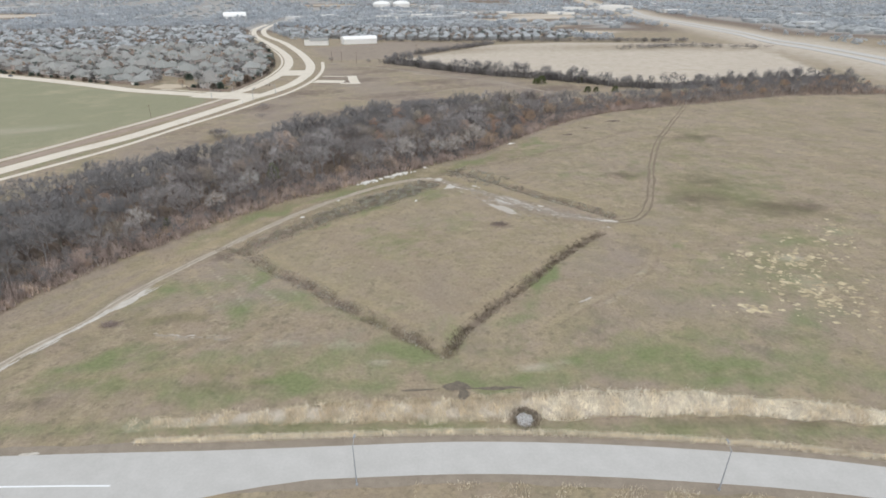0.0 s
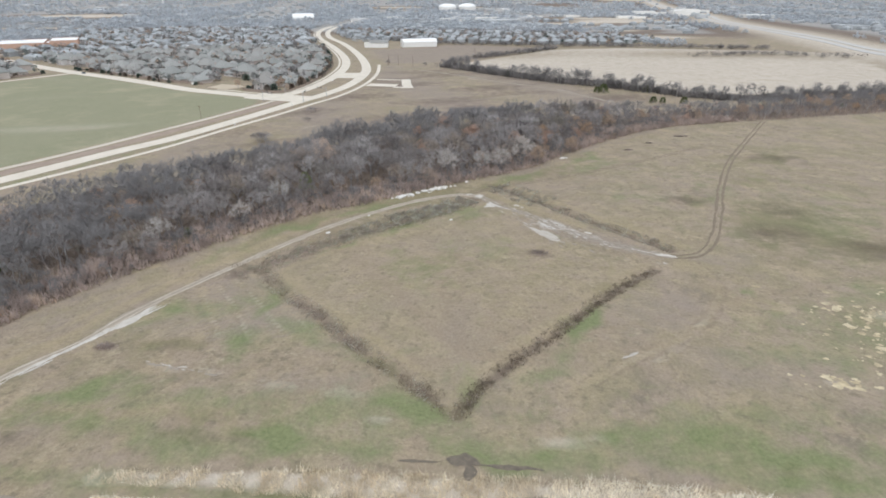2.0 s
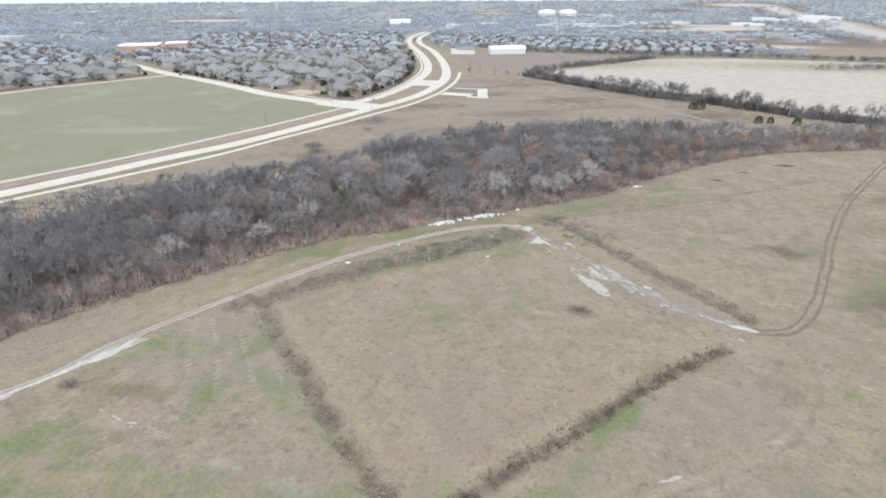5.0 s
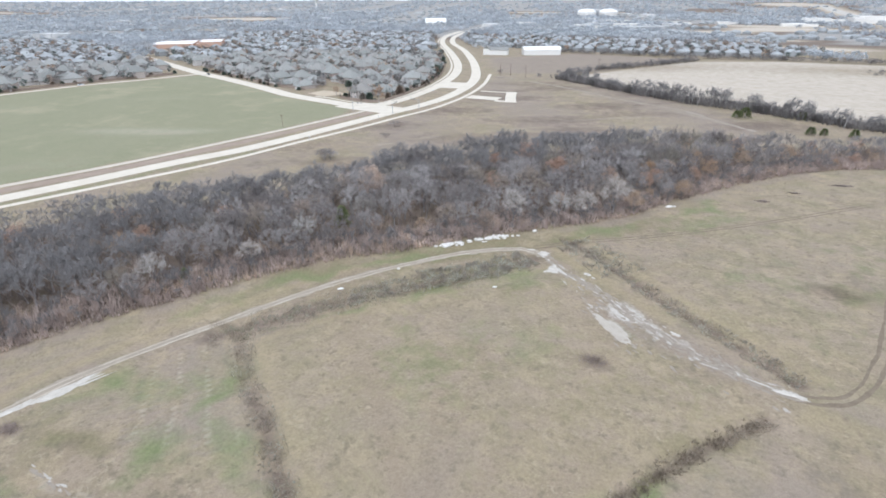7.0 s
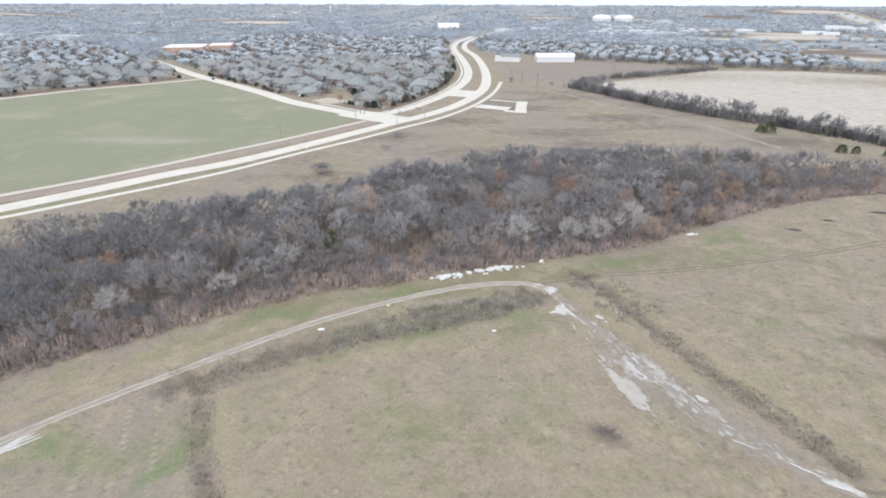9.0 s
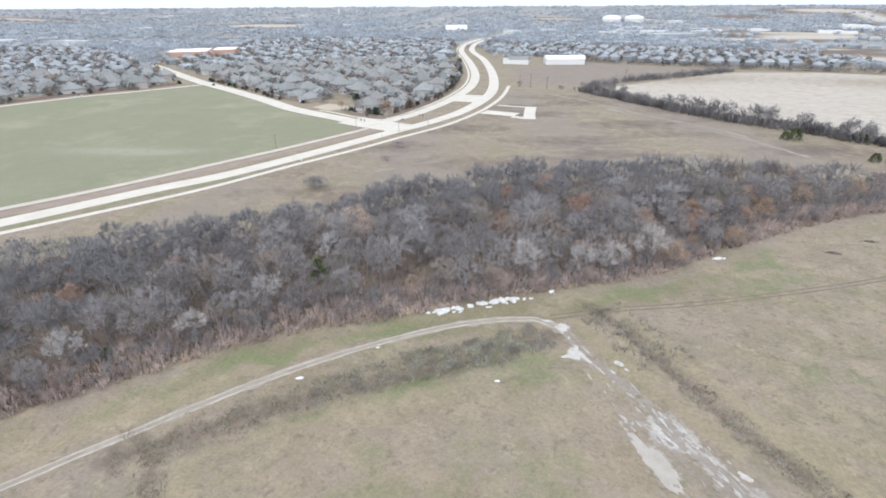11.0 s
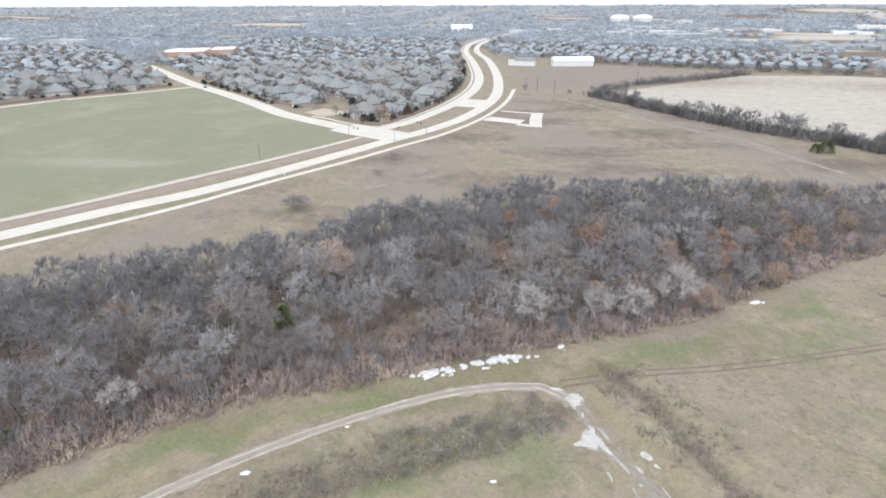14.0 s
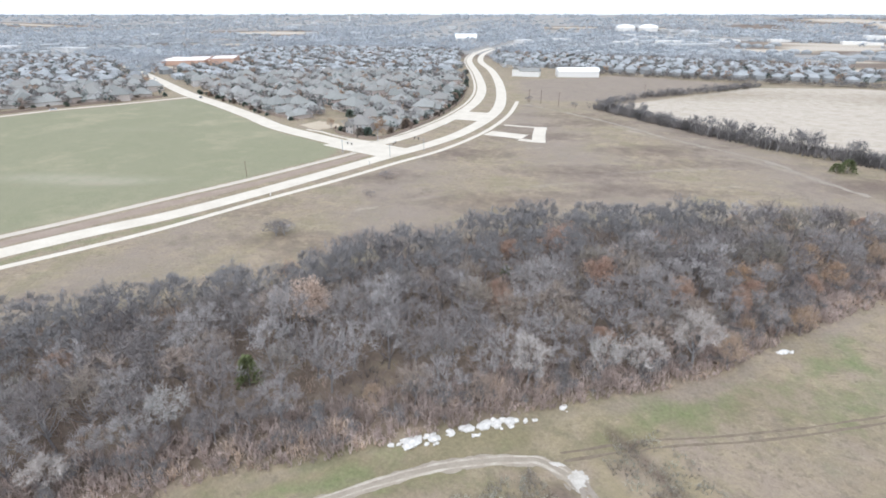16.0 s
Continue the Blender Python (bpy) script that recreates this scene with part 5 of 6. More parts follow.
while count < 760 and tries < 40000:
    tries += 1
    px, py = prng.uniform(-235, 320), prng.uniform(-70, 335)
    if not within(px, py, WOOD_AREA):
        continue
    dn = float(line_distance(np.array([px]), np.array([py]), near_line)[0])
    df = float(line_distance(np.array([px]), np.array([py]), far_line)[0])
    gap = 4.6 if px < 90 else 5.0
    if dn < (8.0 if px < -30 else 5.0) + 3 * math.sin(px / 9 + py / 13) or df < 2.5 or any((px - a) ** 2 + (py - b) ** 2 < gap ** 2 for a, b in taken) or any((px - a) ** 2 + (py - b) ** 2 < 36 for a, b in spots):
        continue
    taken.append((px, py))
    count += 1
    edge = min(1.05, 0.55 + dn / 32) * min(1.0, 0.68 + df / 28)
    if px > 60:
        edge *= max(0.8, 1 - (px - 60) / 200)
    size = edge * prng.uniform(0.78, 1.14)
    pick, turn = prng.random(), prng.uniform(0, 6.28)
    k = prng.randrange(7)
    if pick < 0.02 + 0.05 * (px > -45):
        plant(tans[prng.randrange(3)], px, py, turn, size * 0.8)
    elif pick < 0.03 + 0.2 * (px > 20):
        plant(golds[prng.randrange(2)], px, py, turn, size * 0.95)
    elif pick < 0.05 and dn < 18:
        plant(silver[prng.randrange(3)], px, py, turn, size * 0.9)
    elif pick > 0.992:
        plant(cedars[0], px, py, turn, size * 0.6)
    elif px > 90 or px < -140:
        grove.add(thin[k % 3], px, py, turn, size, prng.uniform(0.9, 1.1), prng.choice((0.18, 0.22, 0.58, 0.62, 0.95, 1.0)) if px > 55 else prng.random())
    elif first.get(greys[k].name):
        first[greys[k].name] = False
        put(greys[k], px, py, turn, size)
    elif -105 < px < 75 and dn < 48 and singles < 280:
        plant(greys[k], px, py, turn, size, prng.uniform(0.9, 1.1))
        singles += 1
    else:
        grove.add(greys[k], px, py, turn, size, prng.uniform(0.9, 1.1), prng.choice((0.18, 0.22, 0.58, 0.62, 0.95, 1.0)) if px > 55 else prng.random())
for k, (px, py) in enumerate(((-180, 20), (150, 275), (210, 295))):
    put(thin[k], px, py, 0.4 * k, 0.9)
young = [tree_thing("sapling", bare_tree(170 + k, 6.0, 1.9, 7, 0, M_SAPLING, tips=64, low=0.9), "brown leafless sapling at the edge of the wood") for k in range(2)]
saplings = Grove()
sx, sy, s = along(curve(WOOD_NEAR[1:19], 5), 13, 0.08, rng, 0)
dn = line_distance(sx, sy, near_line)
keep = np.array([within(a, b, WOOD_AREA) for a, b in zip(sx, sy)]) & (dn > 1.8)
for k, (a, b, d) in enumerate(zip(sx[keep], sy[keep], dn[keep])):
    if k < 2:
        put(young[k], a, b, 0.3, 0.9)
    else:
        saplings.add(young[k % 2], a, b, prng.uniform(0, 6.28), prng.uniform(0.45, 1.0) * min(1.0, 0.45 + d / 9), prng.uniform(0.9, 1.2), prng.random())
saplings.build("saplings", (M_BARK, M_SAPTONE), "thicket of brown leafless saplings before the wood", "saplings")
put(cedars[1], 75, 343, 0.4, 1.25)
tagged(cedars[1], "broad dark green cedar standing alone in dry field")
for px, py, size in ((70, 341, 0.9), (108, 352, 1.0), (105, 311, 0.9), (112, 313, 0.8), (127, 315, 0.9)):
    plant(cedars[1], px, py, px, size)
# brush under and before the trees
x, y = rng.uniform(-235, 320, 44000), rng.uniform(-70, 335, 44000)
keep = inside(x, y, WOOD_AREA)
x, y = x[keep], y[keep]
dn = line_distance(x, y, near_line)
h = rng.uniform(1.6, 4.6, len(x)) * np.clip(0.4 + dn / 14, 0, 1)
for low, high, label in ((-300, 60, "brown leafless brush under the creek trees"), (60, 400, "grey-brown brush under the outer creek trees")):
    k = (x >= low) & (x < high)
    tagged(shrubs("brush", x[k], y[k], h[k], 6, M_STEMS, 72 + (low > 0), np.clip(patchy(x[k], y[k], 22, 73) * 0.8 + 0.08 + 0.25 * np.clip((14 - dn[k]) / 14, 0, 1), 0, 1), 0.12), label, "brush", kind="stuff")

# a thicket of young stems along the wood's sunny edge
x, y, s = along(curve(WOOD_NEAR[1:20], 5), 13, 1.5, rng, 0)
keep = inside(x, y, WOOD_AREA) & (patchy(x, y, 9, 75) + rng.normal(0, 0.2, len(x)) > 0.22)
x, y = x[keep], y[keep]
dn = line_distance(x, y, near_line)
h = rng.uniform(1.6, 4.4, len(x)) * np.clip(0.5 + dn / 9, 0, 1) * (0.65 + 0.55 * patchy(x, y, 14, 76))
tagged(shrubs("thicket", x, y, h, 8, M_THICKET, 77, np.clip(patchy(x, y, 13, 78) * 0.9 + rng.uniform(-0.1, 0.1, len(x)), 0, 1), 0.11, 0.4), "purple-brown thicket of young stems edging the wood", "brush", kind="stuff")


def clumps(name, x, y, h, r, n, mat, seed, tone, z0=0.15, flat=0.45, fill=1.0):
    """Many small trees or shrubs as ragged clusters of leaf-sized faces."""
    rng = np.random.default_rng(seed)
    m = len(x)
    z = ground_z(x, y)
    u = rng.normal(0, 1, (m, n, 3))
    u /= np.linalg.norm(u, axis=2)[:, :, None]
    u *= rng.uniform(0.35, 1.0, (m, n, 1)) ** 0.5
    c = np.empty((m, n, 3))
    c[:, :, 0] = x[:, None] + u[:, :, 0] * r[:, None]
    c[:, :, 1] = y[:, None] + u[:, :, 1] * r[:, None]
    c[:, :, 2] = z[:, None] + h[:, None] * (z0 + (1 - z0) * (0.5 + 0.5 * u[:, :, 2]))
    size = (fill * r * 2.1 / math.sqrt(n))[:, None, None, None]
    v = c[:, :, None, :] + rng.normal(0, 1, (m, n, 3, 3)) * size * 0.62 * np.array([1.0, 1.0, flat])
    return soup(name, v.reshape(-1, 3, 3), mat, np.repeat(tone, n))


# hedgerow with bare trees along the dry field
x, y, s = along(HEDGE_LINE, 9, 0.5, rng)
tagged(shrubs("hedgerow", x, y, rng.uniform(2.4, 6.0, len(x)) * (0.75 + 0.5 * patchy(x, y, 30, 80)), 9, M_HEDGE, 81, np.clip(patchy(x, y, 24, 82) * 0.8 + rng.uniform(-0.15, 0.15, len(x)), 0, 1), 0.26, 0.6), "dark tangled hedgerow along a pale dry field", "hedge", kind="stuff")
slender = [tree_thing("slender_tree", bare_tree(150 + k, 12.5, 3.6, 9, 0, M_SILVER, width=0.1, tips=80), "slender bare tree standing in a hedgerow") for k in range(2)]
for k, (px, py) in enumerate(((64, 381), (110, 351))):
    put(slender[k], px, py, 0.5, 0.8)
hx, hy, s = along(offset(HEDGE_LINE, -4), 6, 0.024, rng)
for k in range(len(hx)):
    grove.add(slender[k % 2], hx[k], hy[k], prng.uniform(0, 6.28), prng.uniform(0.6, 1.1), 1.0, prng.choice((0.2, 0.58, 0.62, 0.66)))
grove.build("creek_wood", (M_BARK, M_GROVE), "dense bare grey trees of the creek wood and hedgerow", "woods")
for px, py, size in ((-121, 166, 0.66), (-123.4, 168.4, 0.6), (-118.6, 167.6, 0.58), (-121, 170.4, 0.55), (-121, 241, 0.5), (-118.6, 243, 0.4), (-113.5, 216, 0.34), (-117, 218, 0.3)):
    plant(greys[2], px, py, px, size * 1.1, 0.6)

# ---- rubble, stones and litter ----


def stone(name, sx, sy, sz, seed, mat=None, cuts=2):
    """An irregular broken stone, flat-bottomed."""
    r = random.Random(seed)
    bm = bmesh.new()
    bmesh.ops.create_icosphere(bm, subdivisions=cuts, radius=1.0)
    off = Vector((r.uniform(-9, 9), r.uniform(-9, 9), r.uniform(-9, 9)))
    for v in bm.verts:
        f = 1 + 0.35 * noise.noise(v.co * 1.6 + off) + 0.18 * noise.noise(v.co * 4 + off)
        v.co = Vector((v.co.x * sx * f, v.co.y * sy * f, max(v.co.z * sz * f, -0.25 * sz)))
    return part(name, bm, mat or M_ROCK, None)


def rubble_heap(px, py, wide, deep, high, seed):
    """A heap of broken white rock: one large block and smaller pieces round it."""
    r = random.Random(seed)
    ob = tagged(new("rubble_heap"), "heap of broken white limestone at the edge of the wood", "rubble", "rubble heaps by the wood")
    put(ob, px, py, 0.75, 1.0)
    for k in range(4 + int(4 * wide)):
        u, v = (0, 0) if k == 0 else (r.gauss(0, 0.42) * wide, r.gauss(0, 0.42) * deep)
        size = 0.85 if k == 0 else r.uniform(0.4, 0.62) if k < 5 else r.uniform(0.16, 0.32)
        st = stone("rock", size * wide * (0.8 if k else 1.0), size * deep * (0.9 if k else 1.0), high * (r.uniform(0.5, 0.9) if k < 4 else 0.35), seed * 31 + k, M_ROCK, 1)
        st.parent = ob
        st.location = (u, v, gz(px + u * 0.73 - v * 0.68, py + u * 0.68 + v * 0.73) - gz(px, py) + 0.06)
        st.rotation_euler = (0, 0, r.uniform(-0.6, 0.6))
    return ob


for k, (px, py, a, b, c) in enumerate(((-34.0, 101.8, 2.3, 1.4, 0.9), (-31.0, 104.4, 1.4, 1.1, 0.7), (-28.6, 107.0, 0.8, 0.9, 0.6), (-26.3, 109.4, 1.4, 1.1, 0.8), (-23.8, 111.6, 1.6, 1.0, 0.7), (-21.8, 113.2, 1.4, 1.1, 0.8),
                                     (-19.5, 114.7, 1.3, 1.2, 0.9), (-16.8, 116.2, 0.5, 0.5, 0.4), (-15.0, 117.3, 0.55, 0.4, 0.35), (-11.0, 123.2, 1.1, 0.7, 0.5), (31.6, 164.0, 1.8, 0.8, 0.5), (-37.6, 99.4, 0.6, 0.5, 0.3), (-36.2, 100.4, 0.5, 0.4, 0.3), (-24.2, 108.6, 0.9, 0.4, 0.2))):
    rubble_heap(px, py, a * 1.25, b * 1.2, c * 1.1, 500 + k)
M_GREYROCK = simple("grey_riprap", (0.34, 0.32, 0.292), (0.43, 0.41, 0.38), 1.5, 0.9, 0.15)
pile = tagged(new("rock_pile"), "grey rock pile ringed by dark weeds at a drain", "rocks")
put(pile, 14.0, -36.0, 0.0, 1.0)
for k in range(130):
    t, rad = prng.uniform(0, 6.28), 1.55 * prng.random() ** 0.5
    st = stone("rock", 0.3, 0.26, 0.2, 540 + k, M_GREYROCK, 1)
    st.parent = pile
    st.location = (math.cos(t) * rad, math.sin(t) * rad, 0.12 + 0.2 * prng.random())
x = 14.3 + rng.normal(0, 1, 1800) * 1.3
y = -35.3 + rng.normal(0, 1, 1800) * 1.2
r = np.hypot(x - 14, y + 35.8)
x, y = x[(r > 1.5) & (r < 3)], y[(r > 1.5) & (r < 3)]
tagged(blades("weeds", x, y, rng.uniform(0.5, 1.1, len(x)), 0.4, 0.12, M_WEEDS, 90, tone=rng.uniform(0, 0.6, len(x))), "dark dead weeds round a drain", "weeds", kind="stuff")
for px, py, size in ((-51.8, 65.0, 0.9), (-42, 81.3, 0.4), (-12.5, 80, 0.6)):
    put(tagged(stone("litter_sheet", size, size * 0.55, 0.22, int(px * 7), M_TRIM, 2), "crumpled white sheet lying on the grass", "litter", "litter"), px, py, 0.5, 1.0, 1.0, 0.05)

# ---- houses ----


def box(bm, x0, x1, y0, y1, z0, z1):
    vs = [bm.verts.new((x, y, z)) for z in (z0, z1) for x, y in ((x0, y0), (x1, y0), (x1, y1), (x0, y1))]
    for f in ((3, 2, 1, 0), (4, 5, 6, 7), (0, 1, 5, 4), (1, 2, 6, 5), (2, 3, 7, 6), (3, 0, 4, 7)):
        bm.faces.new([vs[i] for i in f])


def hip(bm, cx, cy, w, d, z, rise, hipped=1.0, eave=0.5, thick=0.22):
    """A hipped (or gabled, hipped=0) roof with overhanging, thick eaves."""
    x0, x1, y0, y1 = cx - w / 2 - eave, cx + w / 2 + eave, cy - d / 2 - eave, cy + d / 2 + eave
    lo = [bm.verts.new((x, y, z - thick)) for x, y in ((x0, y0), (x1, y0), (x1, y1), (x0, y1))]
    up = [bm.verts.new((x, y, z)) for x, y in ((x0, y0), (x1, y0), (x1, y1), (x0, y1))]
    if w >= d:
        c = (y1 - y0) / 2 * hipped
        r0, r1 = bm.verts.new((x0 + c, cy, z + rise)), bm.verts.new((x1 - c, cy, z + rise))
        tops = [(up[0], up[1], r1, r0), (up[1], up[2], r1), (up[2], up[3], r0, r1), (up[3], up[0], r0)]
    else:
        c = (x1 - x0) / 2 * hipped
        r0, r1 = bm.verts.new((cx, y0 + c, z + rise)), bm.verts.new((cx, y1 - c, z + rise))
        tops = [(up[0], up[1], r0), (up[1], up[2], r1, r0), (up[2], up[3], r1), (up[3], up[0], r0, r1)]
    for f in tops:
        bm.faces.new(f)
    bm.faces.new(lo[::-1])
    for i in range(4):
        j = (i + 1) % 4
        bm.faces.new((lo[i], lo[j], up[j], up[i]))


def house(seed, detailed):
    r = random.Random(seed)
    w, d = r.uniform(14.5, 17.5), r.uniform(12.5, 15)
    two = r.random() < 0.65
    hh = 5.7 if two else 3.1
    ob = tagged(new("house"), "brick suburban house with a steep grey shingle roof", "house", "suburban houses")
    bm = bmesh.new()
    box(bm, -w / 2, w / 2, -d / 2, d / 2, -0.3, hh)
    gx, gw = w / 2 - 3.4, 6.4
    box(bm, gx - gw / 2, gx + gw / 2, -d / 2 - 4.5, -d / 2 + 1, -0.3, 3.0)
    bx = -w / 2 + 3.0
    box(bm, bx - 2.4, bx + 2.4, -d / 2 - 1.8, -d / 2 + 1, -0.3, hh - 0.3)
    part("wall", bm, M_WALL, ob)
    bm = bmesh.new()
    hip(bm, 0, 0, w, d, hh + 0.05, r.uniform(4.6, 5.8))
    part("roof", bm, M_ROOF, ob)
    bm = bmesh.new()
    hip(bm, gx, -d / 2 - 1.2, gw, 7.0, 3.05, r.uniform(2.4, 3.0), r.choice((0.0, 1.0)))
    part("garage_roof", bm, M_ROOF, ob)
    bm = bmesh.new()
    hip(bm, bx, -d / 2 + 1.2, 4.8, 6.6, hh - 0.2, 3.6, r.choice((0.0, 1.0)))
    part("gable_roof", bm, M_ROOF, ob)
    bm = bmesh.new()
    box(bm, w * 0.3, w * 0.3 + 1.0, d * 0.28, d * 0.28 + 0.8, hh, hh + 3.4)
    part("chimney", bm, M_WALL, ob)
    if detailed:
        for face, xs, zs in ((-1, (-w / 2 + 1.6, -w / 2 + 4.2, 0.3), (1.0, 3.9)), (1, (-5.0, -1.0, 3.0, 5.2), (1.0, 3.9))):
            for z in zs[:2 if two else 1]:
                for xx in xs:
                    yy = -d / 2 - (1.8 if xx < -w / 2 + 5.2 else 0) if face < 0 else d / 2
                    bm = bmesh.new()
                    box(bm, xx - 0.55, xx + 0.55, yy - 0.06, yy + 0.06, z, z + 1.5)
                    win = part("window", bm, M_TRIM, ob)
                    bm = bmesh.new()
                    box(bm, xx - 0.43, xx + 0.43, yy + face * 0.07 - 0.02, yy + face * 0.07 + 0.02, z + 0.12, z + 1.38)
                    part("pane", bm, M_GLASS, win)
        bm = bmesh.new()
        box(bm, gx - 2.4, gx + 2.4, -d / 2 - 4.56, -d / 2 - 4.4, 0, 2.2)
        part("garage_door", bm, M_TRIM, ob, "white garage door")
    return ob


SUBURB_C = [(-176, 330), (-200, 322), (-246, 338), (-297, 357), (-356, 386), (-440, 424), (-536, 477), (-650, 540), (-720, 640), (-700, 760), (-800, 900), (-700, 1000), (-430, 1060), (-396, 1000), (-344, 855), (-268, 688), (-215, 564), (-186, 478), (-174, 404)]
SUBURB_W = [(-424, 396), (-446, 338), (-466, 296), (-478, 255), (-506, 140), (-560, 0), (-760, 0), (-1000, 300), (-1100, 600), (-900, 640), (-650, 512), (-536, 448), (-440, 396)]
SUBURB_E = [(-240, 770), (-200, 765), (-100, 745), (60, 735), (180, 760), (240, 840), (100, 960), (-150, 1000), (-330, 1000), (-300, 900)]
SCHOOL = (-668, 642)
detailed = [house(600 + k, True) for k in range(5)]
plain = [house(650 + k, False) for k in range(5)]
used = set()
lots = []
hr = random.Random(11)
EDGE_LOTS = [(-190, 327, 0.3), (-181, 346, 1.6), (-182, 366, 1.6), (-181, 386, 1.65), (-184, 407, 1.7), (-187, 428, 1.7), (-191, 449, 1.75), (-196, 470, 1.8), (-203, 491, 1.85), (-209, 512, 1.85), (-216, 533, 1.85)]
EDGE_LOTS += [(-258 - 17.6 * k, 352 + 8.1 * k, -0.42) for k in range(9)]
for px, py, turn in EDGE_LOTS:
    lots.append((math.hypot(px, py), px, py, turn + hr.uniform(-0.12, 0.12)))
U, V = Vector((-0.904, 0.428)), Vector((0.428, 0.904))
for poly, turn in ((SUBURB_C, 0.0), (SUBURB_W, 1.35), (SUBURB_E, 0.35)):
    u, v = (Matrix.Rotation(turn, 2) @ U), (Matrix.Rotation(turn, 2) @ V)
    for j in range(-60, 110):
        row = j * 25.0 + (0 if j % 2 else 4.0)
        for i in range(-90, 150):
            p = Vector((-250, 330)) + u * (i * 17.6 + hr.uniform(-2.2, 2.2)) + v * (row + 9 + hr.uniform(-3, 3))
            p += v * 11 * math.sin(p.dot(u) / 70 + j * 0.2) + u * 9 * math.sin(p.dot(v) / 45)
            if not within(p.x, p.y, poly) or math.hypot(p.x - SCHOOL[0], p.y - SCHOOL[1]) < 75 or hr.random() < 0.04 or math.hypot(p.x + 227, p.y - 336) < 22:
                continue
            if line_distance(np.array([p.x]), np.array([p.y]), np.array(poly + poly[:1]))[0] < 8:
                continue
            if min(line_distance(np.array([p.x]), np.array([p.y]), l[::3])[0] for l in (ARTERIAL_A, ARTERIAL_B, STREET)) < 17:
                continue
            if any(math.hypot(p.x - a, p.y - b) < 16.5 for a, b, _ in EDGE_LOTS):
                continue
            lots.append((math.hypot(p.x, p.y), p.x, p.y, math.atan2(u.y, u.x) + (math.pi if j % 2 else 0) + hr.uniform(-0.3, 0.3) + (math.pi / 2 if hr.random() < 0.25 else 0)))
lots.sort()
for k, (dist, px, py, turn) in enumerate(lots[:300]):
    pool = detailed if k < 45 else plain
    src = pool[hr.randrange(5)]
    if src.name in used:
        plant(src, px, py, turn, hr.uniform(0.88, 1.04))
    else:
        used.add(src.name)
        put(src, px, py, turn, 1.0)


def roofs_stuff(name, places, label, seed):
    """Many far-off houses: walls with pitched roofs, in one mesh."""
    r = random.Random(seed)
    verts, faces, tones = [], [], []
    for px, py, turn, w, d, h in places:
        z = gz(px, py)
        c, s = math.cos(turn), math.sin(turn)
        k = len(verts)
        rise = h * 0.65 if h < 7 else 1.0
        for x, y, zz in ((-w, -d, -0.5), (w, -d, -0.5), (w, d, -0.5), (-w, d, -0.5), (-w, -d, h), (w, -d, h), (w, d, h), (-w, d, h), (-w + d * 0.8, 0, h + rise), (w - d * 0.8, 0, h + rise)):
            verts.append((px + x * c - y * s, py + x * s + y * c, z + zz))
        faces += [tuple(k + i for i in f) for f in ((0, 1, 5, 4), (1, 2, 6, 5), (2, 3, 7, 6), (3, 0, 4, 7), (4, 5, 9, 8), (5, 6, 9), (6, 7, 8, 9), (7, 4, 8))]
        wx = r.uniform(-0.4, 0.4) * w
        k2 = len(verts)
        for x, y, zz in ((wx - 3, 0, h), (wx + 3, 0, h), (wx - 3, -d - 2, h), (wx + 3, -d - 2, h), (wx, -d - 2, h + rise * 0.7), (wx, 0.5, h + rise * 0.9), (wx - 3, -d - 2, -0.5), (wx + 3, -d - 2, -0.5), (wx - 3, 0, -0.5), (wx + 3, 0, -0.5)):
            verts.append((px + x * c - y * s, py + x * s + y * c, z + zz))
        faces += [tuple(k2 + i for i in f) for f in ((2, 4, 5, 0), (4, 3, 1, 5), (6, 7, 3, 4, 2), (8, 6, 2, 0), (7, 9, 1, 3))]
        t = r.random()
        tones += [t * 0.2 + 0.8 if h > 7 else t * 0.85] * 20
    me = mesh_from(name, verts, faces, M_FARROOFS)
    toned(me, tones)
    return tagged(new(name, me), label, "houses", kind="stuff")


# roof and wall tones lifted and narrowed: distance haze carried in the colour
M_FARROOFS = tone_material("hazed_distant_roofs", ((0.0, (0.285, 0.292, 0.285)), (0.5, (0.325, 0.331, 0.324)), (0.86, (0.365, 0.368, 0.358)), (1.0, (0.62, 0.60, 0.57))), 0.05)
roofs_stuff("far_houses", [(px, py, t + hr.choice((0, 0, 1.57)), hr.uniform(6.2, 8), hr.uniform(5.2, 6.4), hr.uniform(3.4, 5.6)) for _, px, py, t in lots[300:]], "close-set far suburban houses with grey shingle roofs", 3)
places = []
while len(places) < 1900:
    dist = 1050 * math.exp(hr.random() * 1.35)
    ang = radians(hr.uniform(-68, 42))
    px, py = math.sin(ang) * dist, math.cos(ang) * dist
    f = 0.5 + 0.4 * math.sin(px / 130 + 1.7) * math.cos(py / 190 + 0.4)
    if within(px, py, FAR_BELT) or within(px, py, SUBURB_E) or within(px, py, SUBURB_W) or hr.random() > f * 1.2 or (abs(px - 500) < 140 and py < 1600) or within(px, py, SUBURB_C) or any(((px - a) / c) ** 2 + ((py - b) / d) ** 2 < 1.1 for a, b, c, d in FAR_FIELDS):
        continue
    if hr.random() < 0.03 and dist > 1300:
        places.append((px, py, hr.uniform(0, 3), hr.uniform(14, 34), hr.uniform(10, 18), hr.uniform(7.5, 9)))
    else:
        places.append((px, py, hr.uniform(0, 3), hr.uniform(7, 9), hr.uniform(5.5, 7), hr.uniform(3.5, 5)))
roofs_stuff("distant_houses", places, "distant scattered town roofs among bare trees", 4)

